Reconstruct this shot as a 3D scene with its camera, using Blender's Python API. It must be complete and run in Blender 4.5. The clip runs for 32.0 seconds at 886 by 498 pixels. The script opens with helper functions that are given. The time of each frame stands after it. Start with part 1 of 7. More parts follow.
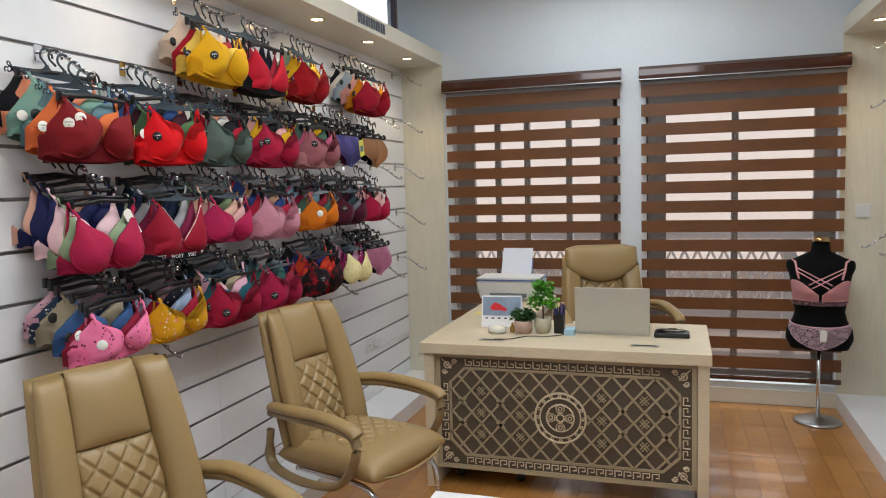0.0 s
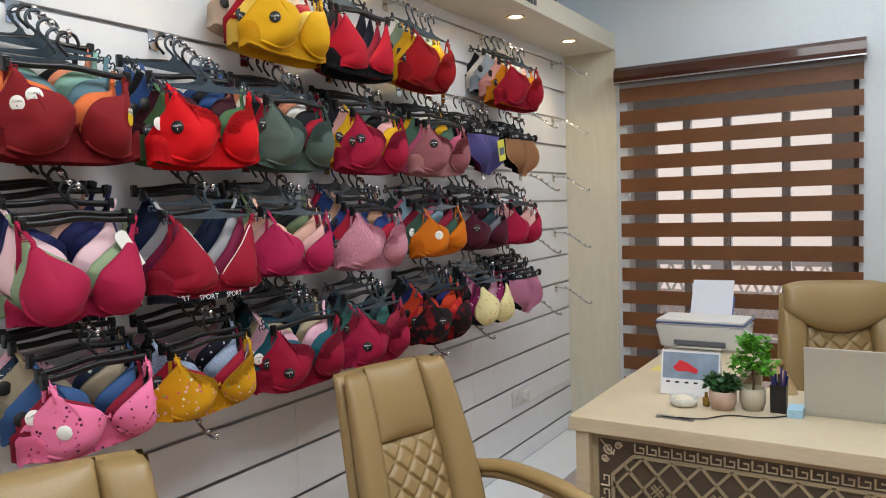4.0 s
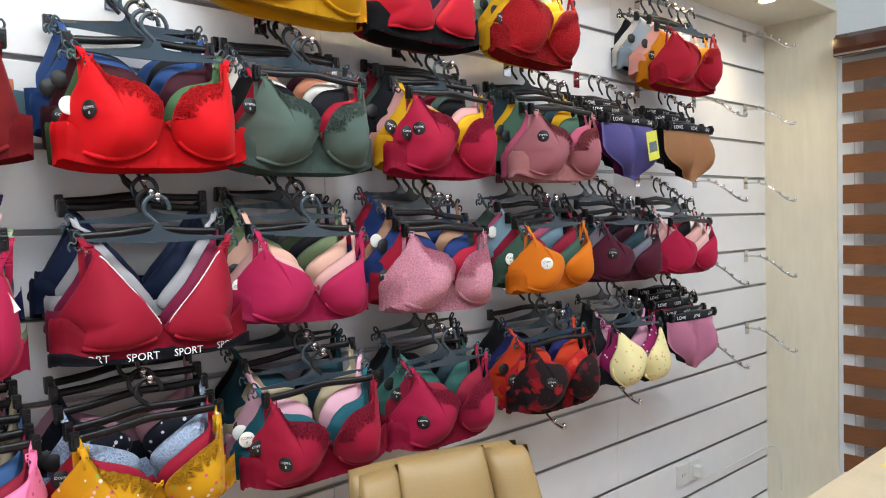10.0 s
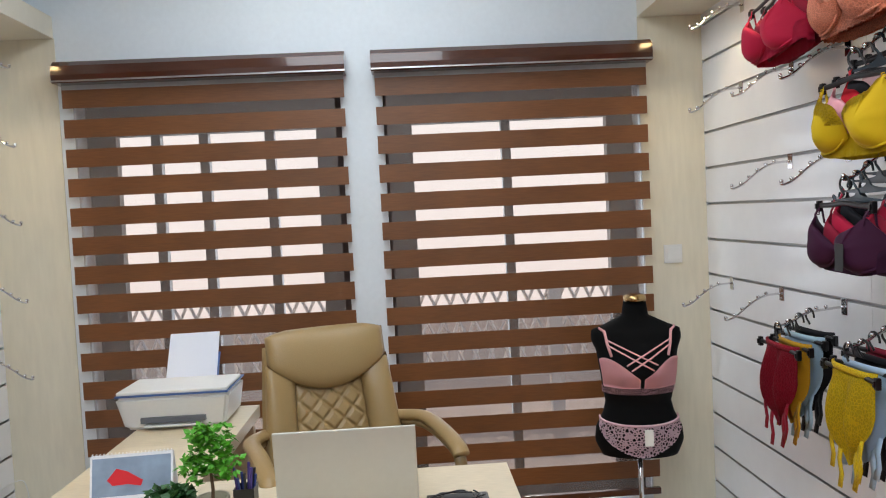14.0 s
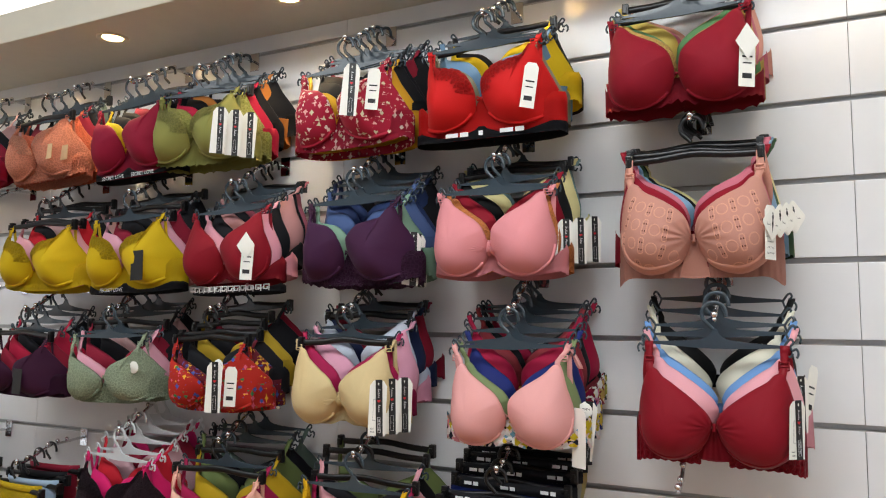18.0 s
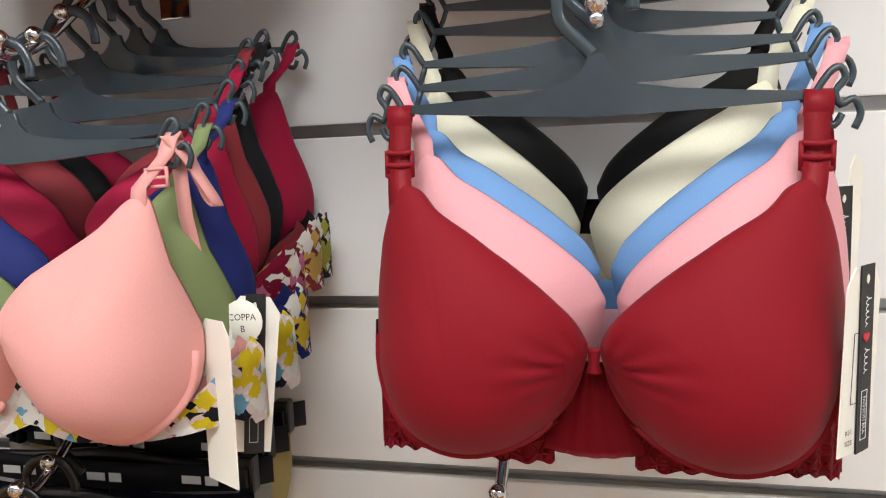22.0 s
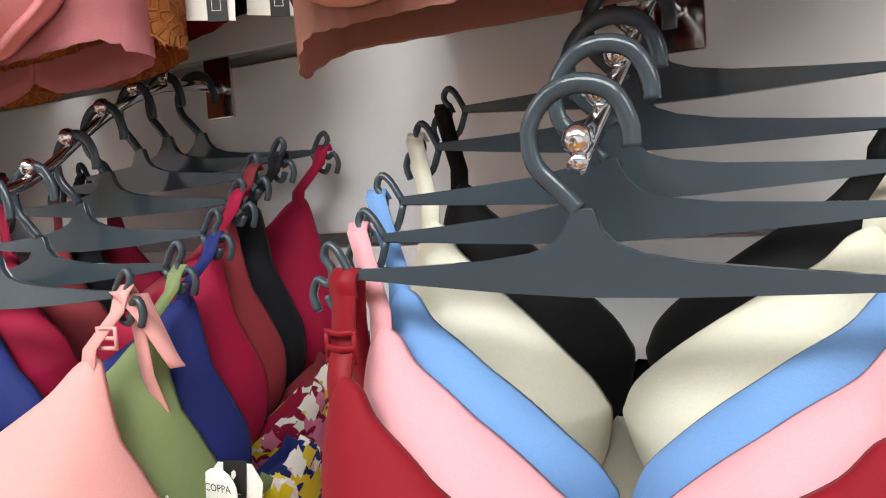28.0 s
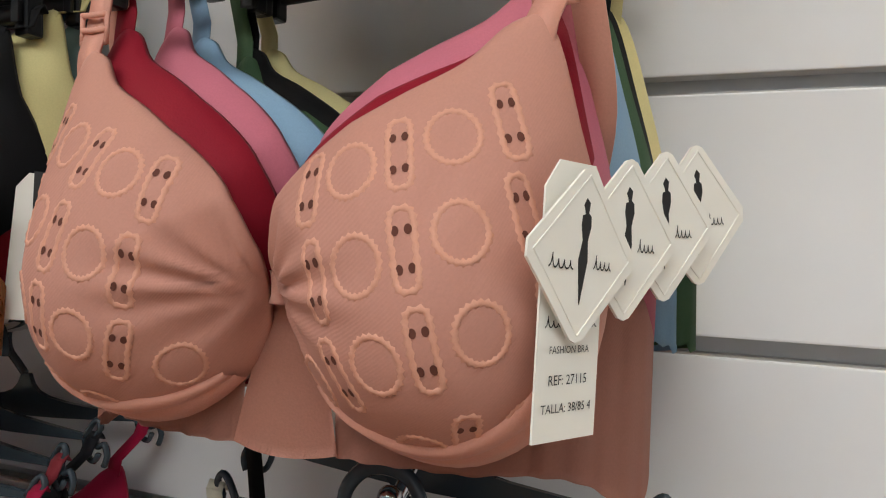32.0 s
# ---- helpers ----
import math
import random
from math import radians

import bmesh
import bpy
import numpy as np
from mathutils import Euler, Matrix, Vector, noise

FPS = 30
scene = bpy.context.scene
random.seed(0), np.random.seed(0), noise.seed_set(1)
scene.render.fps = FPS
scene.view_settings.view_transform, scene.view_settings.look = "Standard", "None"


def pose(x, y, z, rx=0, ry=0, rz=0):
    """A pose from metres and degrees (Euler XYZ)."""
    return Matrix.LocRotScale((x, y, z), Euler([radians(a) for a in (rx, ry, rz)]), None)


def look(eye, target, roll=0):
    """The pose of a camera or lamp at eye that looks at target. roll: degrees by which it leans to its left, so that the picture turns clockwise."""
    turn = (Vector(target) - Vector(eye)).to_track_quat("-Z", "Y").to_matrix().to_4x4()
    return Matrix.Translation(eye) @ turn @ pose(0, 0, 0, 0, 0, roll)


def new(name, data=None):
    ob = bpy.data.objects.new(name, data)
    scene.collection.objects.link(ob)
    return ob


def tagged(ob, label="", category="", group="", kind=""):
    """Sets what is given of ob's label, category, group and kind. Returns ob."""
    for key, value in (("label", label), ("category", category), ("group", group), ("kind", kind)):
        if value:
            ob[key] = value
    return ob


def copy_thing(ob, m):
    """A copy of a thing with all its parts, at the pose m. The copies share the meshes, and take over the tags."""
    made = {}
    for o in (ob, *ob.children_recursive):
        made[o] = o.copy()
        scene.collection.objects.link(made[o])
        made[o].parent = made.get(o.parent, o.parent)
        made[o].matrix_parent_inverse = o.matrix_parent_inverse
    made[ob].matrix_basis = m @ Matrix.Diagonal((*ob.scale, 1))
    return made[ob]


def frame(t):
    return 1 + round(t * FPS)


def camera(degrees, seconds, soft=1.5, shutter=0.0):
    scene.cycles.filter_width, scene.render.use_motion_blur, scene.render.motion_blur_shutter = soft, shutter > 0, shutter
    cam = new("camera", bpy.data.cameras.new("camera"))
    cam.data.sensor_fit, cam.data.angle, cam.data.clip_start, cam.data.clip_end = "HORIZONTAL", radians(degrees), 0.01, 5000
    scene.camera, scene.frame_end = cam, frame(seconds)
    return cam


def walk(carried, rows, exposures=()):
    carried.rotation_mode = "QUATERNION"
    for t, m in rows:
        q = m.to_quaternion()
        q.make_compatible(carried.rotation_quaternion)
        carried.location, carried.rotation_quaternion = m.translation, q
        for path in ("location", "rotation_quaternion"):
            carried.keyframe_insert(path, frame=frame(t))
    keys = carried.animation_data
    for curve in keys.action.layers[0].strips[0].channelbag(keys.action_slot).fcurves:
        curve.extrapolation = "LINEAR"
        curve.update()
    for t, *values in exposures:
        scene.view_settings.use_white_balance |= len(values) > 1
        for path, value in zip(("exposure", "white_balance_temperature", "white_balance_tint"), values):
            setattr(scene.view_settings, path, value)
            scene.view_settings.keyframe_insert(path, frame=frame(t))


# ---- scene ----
cam = camera(62.1, 32.0, soft=1.1)
PATH = [
    (0.0, 1.9862, -5.2567, 1.5306, 17.767, -5.074, 1.537),
    (0.5, 1.9153, -5.1276, 1.5452, 19.287, -5.037, 1.295),
    (1.0, 1.9881, -4.9526, 1.5400, 22.662, -4.360, 1.353),
    (1.5, 2.0589, -4.8342, 1.5238, 25.180, -3.939, 1.032),
    (2.0, 1.9890, -4.7898, 1.5236, 25.261, -3.857, 0.602),
    (2.5, 1.8671, -4.7116, 1.5147, 25.595, -3.533, 0.645),
    (3.0, 1.7398, -4.6400, 1.5099, 25.942, -3.646, 0.939),
    (3.5, 1.7155, -4.5201, 1.4930, 27.807, -3.724, 1.390),
    (4.0, 1.7577, -4.2904, 1.5088, 31.868, -3.358, 1.742),
    (4.5, 1.7495, -4.1382, 1.5007, 35.904, -3.255, 2.127),
    (6.5, 1.6570, -3.4881, 1.5136, 52.998, -2.544, 0.855),
    (7.0, 1.6038, -3.4896, 1.5129, 53.098, -2.958, 1.355),
    (7.5, 1.5680, -3.4944, 1.5200, 52.369, -3.187, 1.606),
    (8.0, 1.5620, -3.4944, 1.5214, 51.669, -3.106, 1.651),
    (8.5, 1.5625, -3.4988, 1.5190, 51.144, -2.866, 1.576),
    (9.0, 1.5665, -3.4937, 1.5240, 50.595, -2.757, 1.317),
    (9.5, 1.5614, -3.4818, 1.5195, 49.616, -2.427, 1.302),
    (10.0, 1.5617, -3.4777, 1.5188, 47.866, -2.137, 1.417),
    (10.5, 1.5704, -3.4747, 1.5220, 45.175, -1.814, 1.318),
    (11.0, 1.5633, -3.4830, 1.5174, 41.808, -1.290, 0.967),
    (11.5, 1.5469, -3.4931, 1.5168, 38.166, -1.418, 0.642),
    (12.0, 1.5282, -3.5066, 1.5113, 33.425, -1.982, 0.903),
    (12.5, 1.5481, -3.4880, 1.5099, 27.045, -2.485, 1.372),
    (13.0, 1.6755, -3.4362, 1.5099, 19.169, -2.283, 2.201),
    (13.5, 1.8117, -3.4027, 1.4926, 9.463, -2.042, 2.930),
    (14.0, 1.8516, -3.4078, 1.5303, -2.807, -2.743, 2.810),
    (14.5, 1.9036, -3.3886, 1.4770, -15.283, -1.608, 2.217),
    (15.0, 1.8366, -3.3343, 1.5482, -29.934, -2.134, 0.929),
    (15.5, 1.8056, -3.3506, 1.4977, -42.303, -1.504, 0.455),
    (17.5, 1.6105, -3.6680, 1.5591, -62.628, 4.249, 0.191),
    (18.0, 1.5896, -3.5989, 1.5512, -63.624, 5.600, -0.598),
    (18.5, 1.5931, -3.5723, 1.5545, -63.996, 4.984, -0.575),
    (19.0, 1.6136, -3.5206, 1.5378, -64.610, 3.672, -0.222),
]
CLOSE = [
    (19.5, (1.704, -3.471, 1.545), (3.545, -2.69, 1.521), -0.8),
    (20, (1.928, -3.563, 1.506), (3.767, -2.785, 1.383), -1.8),
    (20.5, (2.117, -3.589, 1.506), (3.973, -2.87, 1.313), -2.4),
    (21, (2.307, -3.483, 1.503), (4.205, -2.888, 1.29), -2.5),
    (21.5, (2.485, -3.429, 1.49), (4.411, -2.918, 1.326), -2.1),
    (22, (2.598, -3.453, 1.481), (4.529, -2.984, 1.254), -2.2),
    (22.5, (2.703, -3.509, 1.443), (4.597, -2.942, 1.142), -2.6),
    (23, (2.739, -3.516, 1.429), (4.585, -2.838, 1.067), -3.5),
    (23.5, (2.748, -3.539, 1.416), (4.534, -2.72, 1.04), -5.2),
    (24, (2.775, -3.587, 1.415), (4.469, -2.585, 1.057), -7.3),
    (24.5, (2.794, -3.621, 1.398), (4.406, -2.487, 1.061), -7.3),
    (26.5, (2.815, -3.656, 1.41), (4.385, -2.459, 1.091), -6.6),
    (27, (2.798, -3.637, 1.436), (4.406, -2.485, 1.136), -4.8),
    (27.5, (2.779, -3.604, 1.501), (4.44, -2.522, 1.234), -2.8),
    (28, (2.755, -3.533, 1.551), (4.501, -2.57, 1.401), -3.7),
    (28.5, (2.743, -3.453, 1.608), (4.559, -2.619, 1.525), 0.8),
    (29, (2.742, -3.4, 1.69), (4.627, -2.747, 1.558), -0.8),
    (29.5, (2.749, -3.399, 1.744), (4.691, -2.936, 1.622), -1.6),
    (30, (2.75, -3.43, 1.77), (4.722, -3.106, 1.677), -0.4),
    (30.5, (2.731, -3.464, 1.759), (4.704, -3.145, 1.676), 1.3),
    (31, (2.725, -3.513, 1.749), (4.678, -3.083, 1.7), 2.9),
    (31.5, (2.74, -3.563, 1.738), (4.652, -2.974, 1.73), 3.1),
    (32, (2.77, -3.594, 1.73), (4.631, -2.863, 1.756), 2.4),
]
walk(cam, [(t, pose(x, y, z, 90 + pitch, roll, yaw)) for t, x, y, z, yaw, pitch, roll in PATH] + [(t, look(eye, target, roll)) for t, eye, target, roll in CLOSE],
     [(0, -0.22, 6500, 10), (4.5, -0.10, 6450, 10), (6.5, 0.4, 6250, 9), (11, 0.4, 6250, 9), (13, 0.1, 6200, 10), (15.5, 0.0, 6500, 10), (18, -0.17, 6600, 10),
      (20, 0.2, 6450, 10), (22, 0.25, 7000, 10), (24, 0.36, 7300, 10), (27, 0.12, 7100, 10), (28, 0.52, 6900, 10), (29, 0.3, 7000, 10), (30, -0.12, 6700, 10), (32, -0.45, 6900, 10)])
# ---------- world, lights, exposure ----------
W = 3.26            # inner width between the two slat walls
Z0, PITCH = 0.197, 0.165   # lowest groove, groove spacing
SOFFIT, CEIL, NEAR = 2.395, 2.95, -7.2

world = bpy.data.worlds.new("sky")
world.use_nodes = True
scene.world = world
wn = world.node_tree.nodes
sky = wn.new("ShaderNodeTexSky")
sky.sky_type, sky.sun_disc, sky.sun_elevation, sky.sun_rotation = "NISHITA", False, radians(48), radians(35)
world.node_tree.links.new(sky.outputs[0], wn["Background"].inputs[0])
wn["Background"].inputs[1].default_value = 0.12


def area_lamp(name, m, sx, sy, power, colour):
    data = bpy.data.lights.new(name, "AREA")
    data.shape, data.size, data.size_y, data.energy, data.color = "RECTANGLE", sx, sy, power, colour
    ob = new(name, data)
    ob.matrix_world = m
    return ob


SUNLIGHT = bpy.data.lights.new("sun", "SUN")
SUNLIGHT.energy, SUNLIGHT.angle, SUNLIGHT.color = 2.0, radians(0.6), (1.0, 0.95, 0.88)
new("sun", SUNLIGHT).matrix_world = look((4, 6, 8), (3, 0, 0))

# daylight entering through each window opening
for cx, sx in ((1.0, 0.9), (2.36, 0.9)):
    area_lamp("window_light", look((cx, 0.16, 1.2), (cx, -3, 1.1)), sx, 1.5, 15, (0.82, 0.92, 1.0))
# ceiling panels of the shop, above the aisle
for cy, p in ((-1.3, 25), (-3.4, 52), (-5.5, 27)):
    area_lamp("ceiling_light", look((1.63, cy, CEIL - 0.03), (1.63, cy - 0.001, 0)), 1.0, 1.7, p, (0.90, 0.96, 1.0))

# ---------- materials ----------
MATS = {}


def lin(hexa):
    v = [int(hexa[i:i + 2], 16) / 255 for i in (0, 2, 4)]
    return tuple(c / 12.92 if c < 0.04045 else ((c + 0.055) / 1.055) ** 2.4 for c in v) + (1.0,)


def material(name, colour, rough=0.6, metal=0.0, bump=0.0, scale=60.0, vary=0.12, stretch=(1, 1, 1), sheen=0.0, coat=0.0, detail=4.0, spec=0.5):
    """Plain surface with grain and slow stains, in object space."""
    if name in MATS:
        return MATS[name]
    m = bpy.data.materials.new(name)
    m.use_nodes = True
    nt = m.node_tree
    n, l = nt.nodes, nt.links
    b = n["Principled BSDF"]
    col = lin(colour) if isinstance(colour, str) else colour
    tc, mp = n.new("ShaderNodeTexCoord"), n.new("ShaderNodeMapping")
    mp.inputs["Scale"].default_value = stretch
    l.new(tc.outputs["Object"], mp.inputs[0])
    fine, slow = n.new("ShaderNodeTexNoise"), n.new("ShaderNodeTexNoise")
    fine.inputs["Scale"].default_value, fine.inputs["Detail"].default_value = scale, detail
    slow.inputs["Scale"].default_value = 3.0
    l.new(mp.outputs[0], fine.inputs[0])
    l.new(tc.outputs["Object"], slow.inputs[0])
    add = n.new("ShaderNodeMath")
    add.operation = "ADD"
    l.new(fine.outputs[0], add.inputs[0])
    l.new(slow.outputs[0], add.inputs[1])
    ramp = n.new("ShaderNodeMapRange")
    ramp.inputs["From Min"].default_value, ramp.inputs["From Max"].default_value = 0.6, 1.4
    ramp.inputs["To Min"].default_value, ramp.inputs["To Max"].default_value = 1 - vary, 1 + vary
    l.new(add.outputs[0], ramp.inputs[0])
    mul = n.new("ShaderNodeVectorMath")
    mul.operation = "SCALE"
    mul.inputs[0].default_value = col[:3]
    l.new(ramp.outputs[0], mul.inputs["Scale"])
    l.new(mul.outputs[0], b.inputs["Base Color"])
    b.inputs["Roughness"].default_value, b.inputs["Metallic"].default_value = rough, metal
    b.inputs["Sheen Weight"].default_value, b.inputs["Coat Weight"].default_value = sheen, coat
    b.inputs["Specular IOR Level"].default_value = spec
    if bump:
        bp = n.new("ShaderNodeBump")
        bp.inputs["Strength"].default_value, bp.inputs["Distance"].default_value = bump, 0.002
        l.new(fine.outputs[0], bp.inputs["Height"])
        l.new(bp.outputs[0], b.inputs["Normal"])
    MATS[name] = m
    return m


def fabric(name, colour, pattern="", colours=(), rough=0.72):
    """Knit cloth; pattern: '', 'dots', 'floral', 'lace', 'two'."""
    if name in MATS:
        return MATS[name]
    m = material(name, colour, rough, bump=0.09, scale=900, vary=0.06, sheen=0.04, detail=2, spec=0.22)
    nt = m.node_tree
    n, l = nt.nodes, nt.links
    b = n["Principled BSDF"]
    b.inputs["Sheen Roughness"].default_value = 0.4
    if not pattern:
        return m
    base = b.inputs["Base Color"].links[0].from_socket
    tc = n.new("ShaderNodeTexCoord")
    vor = n.new("ShaderNodeTexVoronoi")
    l.new(tc.outputs["Object"], vor.inputs["Vector"])
    mix = n.new("ShaderNodeMix")
    mix.data_type = "RGBA"
    l.new(base, mix.inputs["A"])
    pick = n.new("ShaderNodeValToRGB")
    pick.color_ramp.interpolation = "CONSTANT"
    cols = colours or ("ffffff",)
    els = pick.color_ramp.elements
    els[0].position, els[0].color = 0, lin(cols[0])
    els[1].position, els[1].color = 1 / len(cols), lin(cols[min(1, len(cols) - 1)])
    for i, c in enumerate(cols[2:], 2):
        els.new(i / len(cols)).color = lin(c)
    sep = n.new("ShaderNodeSeparateColor")
    l.new(vor.outputs["Color"], sep.inputs[0])
    l.new(sep.outputs[0], pick.inputs[0])
    l.new(pick.outputs[0], mix.inputs["B"])
    cut = n.new("ShaderNodeMapRange")
    l.new(cut.outputs[0], mix.inputs["Factor"])
    if pattern == "dots":
        vor.inputs["Scale"].default_value = 60
        l.new(vor.outputs["Distance"], cut.inputs[0])
        cut.inputs["From Min"].default_value, cut.inputs["From Max"].default_value = 0.24, 0.20
    elif pattern == "floral":
        vor.distance = "MINKOWSKI"
        vor.inputs["Exponent"].default_value = 0.62
        vor.inputs["Scale"].default_value = 80
        l.new(vor.outputs["Distance"], cut.inputs[0])
        cut.inputs["From Min"].default_value, cut.inputs["From Max"].default_value = 1.05, 0.95
    elif pattern == "meadow":
        vor.distance = "MINKOWSKI"
        vor.inputs["Exponent"].default_value = 0.7
        vor.inputs["Scale"].default_value = 80
        l.new(vor.outputs["Distance"], cut.inputs[0])
        cut.inputs["From Min"].default_value, cut.inputs["From Max"].default_value = 1.25, 1.15
    elif pattern == "two":
        vor.inputs["Scale"].default_value = 22
        nz = n.new("ShaderNodeTexNoise")
        nz.inputs["Scale"].default_value = 26
        l.new(tc.outputs["Object"], nz.inputs[0])
        l.new(nz.outputs[0], cut.inputs[0])
        cut.inputs["From Min"].default_value, cut.inputs["From Max"].default_value = 0.54, 0.60
    else:
        vor.feature = "DISTANCE_TO_EDGE"
        vor.inputs["Scale"].default_value = 130
        l.new(vor.outputs["Distance"], cut.inputs[0])
        cut.inputs["From Min"].default_value, cut.inputs["From Max"].default_value = 0.05, 0.14
        pick.color_ramp.elements[0].color = tuple(c * 0.78 for c in lin(colour)[:3]) + (1,)
        pick.color_ramp.elements[1].color = pick.color_ramp.elements[0].color
        bp = n.new("ShaderNodeBump")
        bp.invert = True
        bp.inputs["Strength"].default_value, bp.inputs["Distance"].default_value = 0.9, 0.003
        l.new(cut.outputs[0], bp.inputs["Height"])
        l.new(bp.outputs[0], b.inputs["Normal"])
    l.new(mix.outputs["Result"], b.inputs["Base Color"])
    return m


def holed(name, colour, scale=90, size=0.07):
    """Lace net: holes between the threads are open."""
    m = fabric(name, colour)
    nt = m.node_tree
    n, l = nt.nodes, nt.links
    b, out = n["Principled BSDF"], n["Material Output"]
    tc, vor = n.new("ShaderNodeTexCoord"), n.new("ShaderNodeTexVoronoi")
    vor.feature = "DISTANCE_TO_EDGE"
    vor.inputs["Scale"].default_value = scale
    l.new(tc.outputs["Object"], vor.inputs["Vector"])
    cut = n.new("ShaderNodeMath")
    cut.operation = "LESS_THAN"
    cut.inputs[1].default_value = size
    l.new(vor.outputs["Distance"], cut.inputs[0])
    tr, mx = n.new("ShaderNodeBsdfTransparent"), n.new("ShaderNodeMixShader")
    l.new(cut.outputs[0], mx.inputs[0])
    l.new(tr.outputs[0], mx.inputs[1])
    l.new(b.outputs[0], mx.inputs[2])
    l.new(mx.outputs[0], out.inputs[0])
    return m


def glow(name, colour, strength):
    m = bpy.data.materials.new(name)
    m.use_nodes = True
    b = m.node_tree.nodes["Principled BSDF"]
    b.inputs["Base Color"].default_value = b.inputs["Emission Color"].default_value = colour
    b.inputs["Emission Strength"].default_value = strength
    return m


WHITE = material("white_laminate", "e9eaec", 0.17, scale=14, vary=0.03, bump=0.02)
GROOVE = material("groove_metal", "b4b6b8", 0.35, metal=0.4, scale=30)
PAPER = material("cream_wallpaper", "d9d2bd", 0.75, bump=0.5, scale=45, vary=0.07, stretch=(1, 1, 0.15))
PLASTER = material("pale_plaster", "dfe6ea", 0.8, bump=0.12, scale=40, vary=0.04)
CREAM = material("cream_trim", "ddd6c4", 0.45, scale=20, vary=0.04)
OAKFLOOR = material("laminate_floor", "a5713f", 0.33, bump=0.12, scale=14, vary=0.30, stretch=(9, 1, 1), coat=0.2)
OAKPLANK = material("oak_plank", "ad783c", 0.24, bump=0.12, scale=14, vary=0.16, stretch=(9, 1, 1), coat=0.2)
_n, _l = OAKPLANK.node_tree.nodes, OAKPLANK.node_tree.links
_oi, _hs = _n.new("ShaderNodeObjectInfo"), _n.new("ShaderNodeHueSaturation")
_mr = _n.new("ShaderNodeMapRange")
_mr.inputs["To Min"].default_value, _mr.inputs["To Max"].default_value = 0.86, 1.14
_l.new(_oi.outputs["Random"], _mr.inputs[0])
_l.new(_mr.outputs[0], _hs.inputs["Value"])
_bs = _n["Principled BSDF"]
_l.new(_bs.inputs["Base Color"].links[0].from_socket, _hs.inputs["Color"])
_l.new(_hs.outputs[0], _bs.inputs["Base Color"])
DESKWOOD = material("light_ash_veneer", "cdbfa4", 0.42, bump=0.1, scale=22, vary=0.14, stretch=(1, 9, 9))
DESKRELIEF = material("carved_ash_relief", "a89a7e", 0.45, bump=0.1, scale=22, vary=0.14, stretch=(9, 1, 9))
DESKDARK = material("desk_panel_brown", "544a3e", 0.55, bump=0.1, scale=60, vary=0.10)
SLATWOOD = material("walnut_print_slat", "704522", 0.45, bump=0.15, scale=16, vary=0.30, stretch=(1, 6, 14))
VALANCE = material("dark_glossy_valance", "4a2a1e", 0.15, scale=20, vary=0.2, stretch=(1, 8, 8), coat=0.6)
CHROME = material("chrome", "d8d8da", 0.12, metal=1.0, vary=0.03)
STEEL = material("brushed_steel", "b5b3b0", 0.3, metal=1.0, vary=0.06, stretch=(1, 1, 20))
HGREY = material("grey_hanger_plastic", "3a454d", 0.16, vary=0.08, scale=50)
HBLACK = material("black_hanger_plastic", "0c0c0e", 0.30, vary=0.08, scale=50)
HCLEAR = material("white_hanger_plastic", "cfd2d4", 0.35, vary=0.05)
LEATHER = material("tan_leather", "9a8157", 0.36, bump=0.28, scale=240, vary=0.08, spec=0.4)
ARMBEIGE = material("beige_arm_plastic", "86714f", 0.36, vary=0.06)
CARD = material("card_white", "f1efe6", 0.6, vary=0.02)
CARDBLACK = material("card_black", "191919", 0.5, vary=0.04)
INKWHITE = material("white_ink", "eeeeee", 0.6, vary=0.01)
INKBLACK = material("black_ink", "1c1c1c", 0.6, vary=0.01)
INKRED = material("red_ink", "d2202c", 0.55, vary=0.02)
DARKFRAME = material("dark_window_frame", "3b3230", 0.4, vary=0.08)
BLACKCLOTH = material("black_velvet", "070708", 0.9, bump=0.2, scale=300, vary=0.2, spec=0.2)


# ---------- mesh helpers ----------
def mesh_of(bm, name, smooth=False):
    me = bpy.data.meshes.new(name)
    bmesh.ops.recalc_face_normals(bm, faces=bm.faces)
    if smooth:
        for f in bm.faces:
            f.smooth = True
    bm.to_mesh(me)
    bm.free()
    me.materials.append(None)
    return me


def put(name, me, mat, parent=None, m=None, label=""):
    ob = new(name, me)
    if parent is not None:
        ob.parent = parent
    if m is not None:
        ob.matrix_basis = m
    ob.material_slots[0].link = "OBJECT"
    ob.material_slots[0].material = mat
    if label:
        ob["label"] = label
    return ob


def part(name, bm, mat, parent=None, label="", smooth=False, m=None):
    return put(name, mesh_of(bm, name, smooth), mat, parent, m, label)


def empty(name, m, label, category, group="", kind=""):
    ob = new(name)
    ob.empty_display_size = 0.05
    ob.matrix_world = m
    return tagged(ob, label, category, group, kind)


def add_box(bm, lo, hi, bevel=0.0):
    vs = [bm.verts.new((x, y, z)) for x in (lo[0], hi[0]) for y in (lo[1], hi[1]) for z in (lo[2], hi[2])]
    fs = [bm.faces.new([vs[i] for i in q]) for q in ((0, 1, 3, 2), (4, 6, 7, 5), (0, 4, 5, 1), (2, 3, 7, 6), (0, 2, 6, 4), (1, 5, 7, 3))]
    if bevel:
        es = list({e for f in fs for e in f.edges})
        bmesh.ops.bevel(bm, geom=es, offset=bevel, segments=2, affect="EDGES", profile=0.6)
    return bm


def box(lo, hi, bevel=0.0):
    bm = bmesh.new()
    bmesh.ops.recalc_face_normals(bm, faces=add_box(bm, lo, hi, bevel).faces)
    return bm


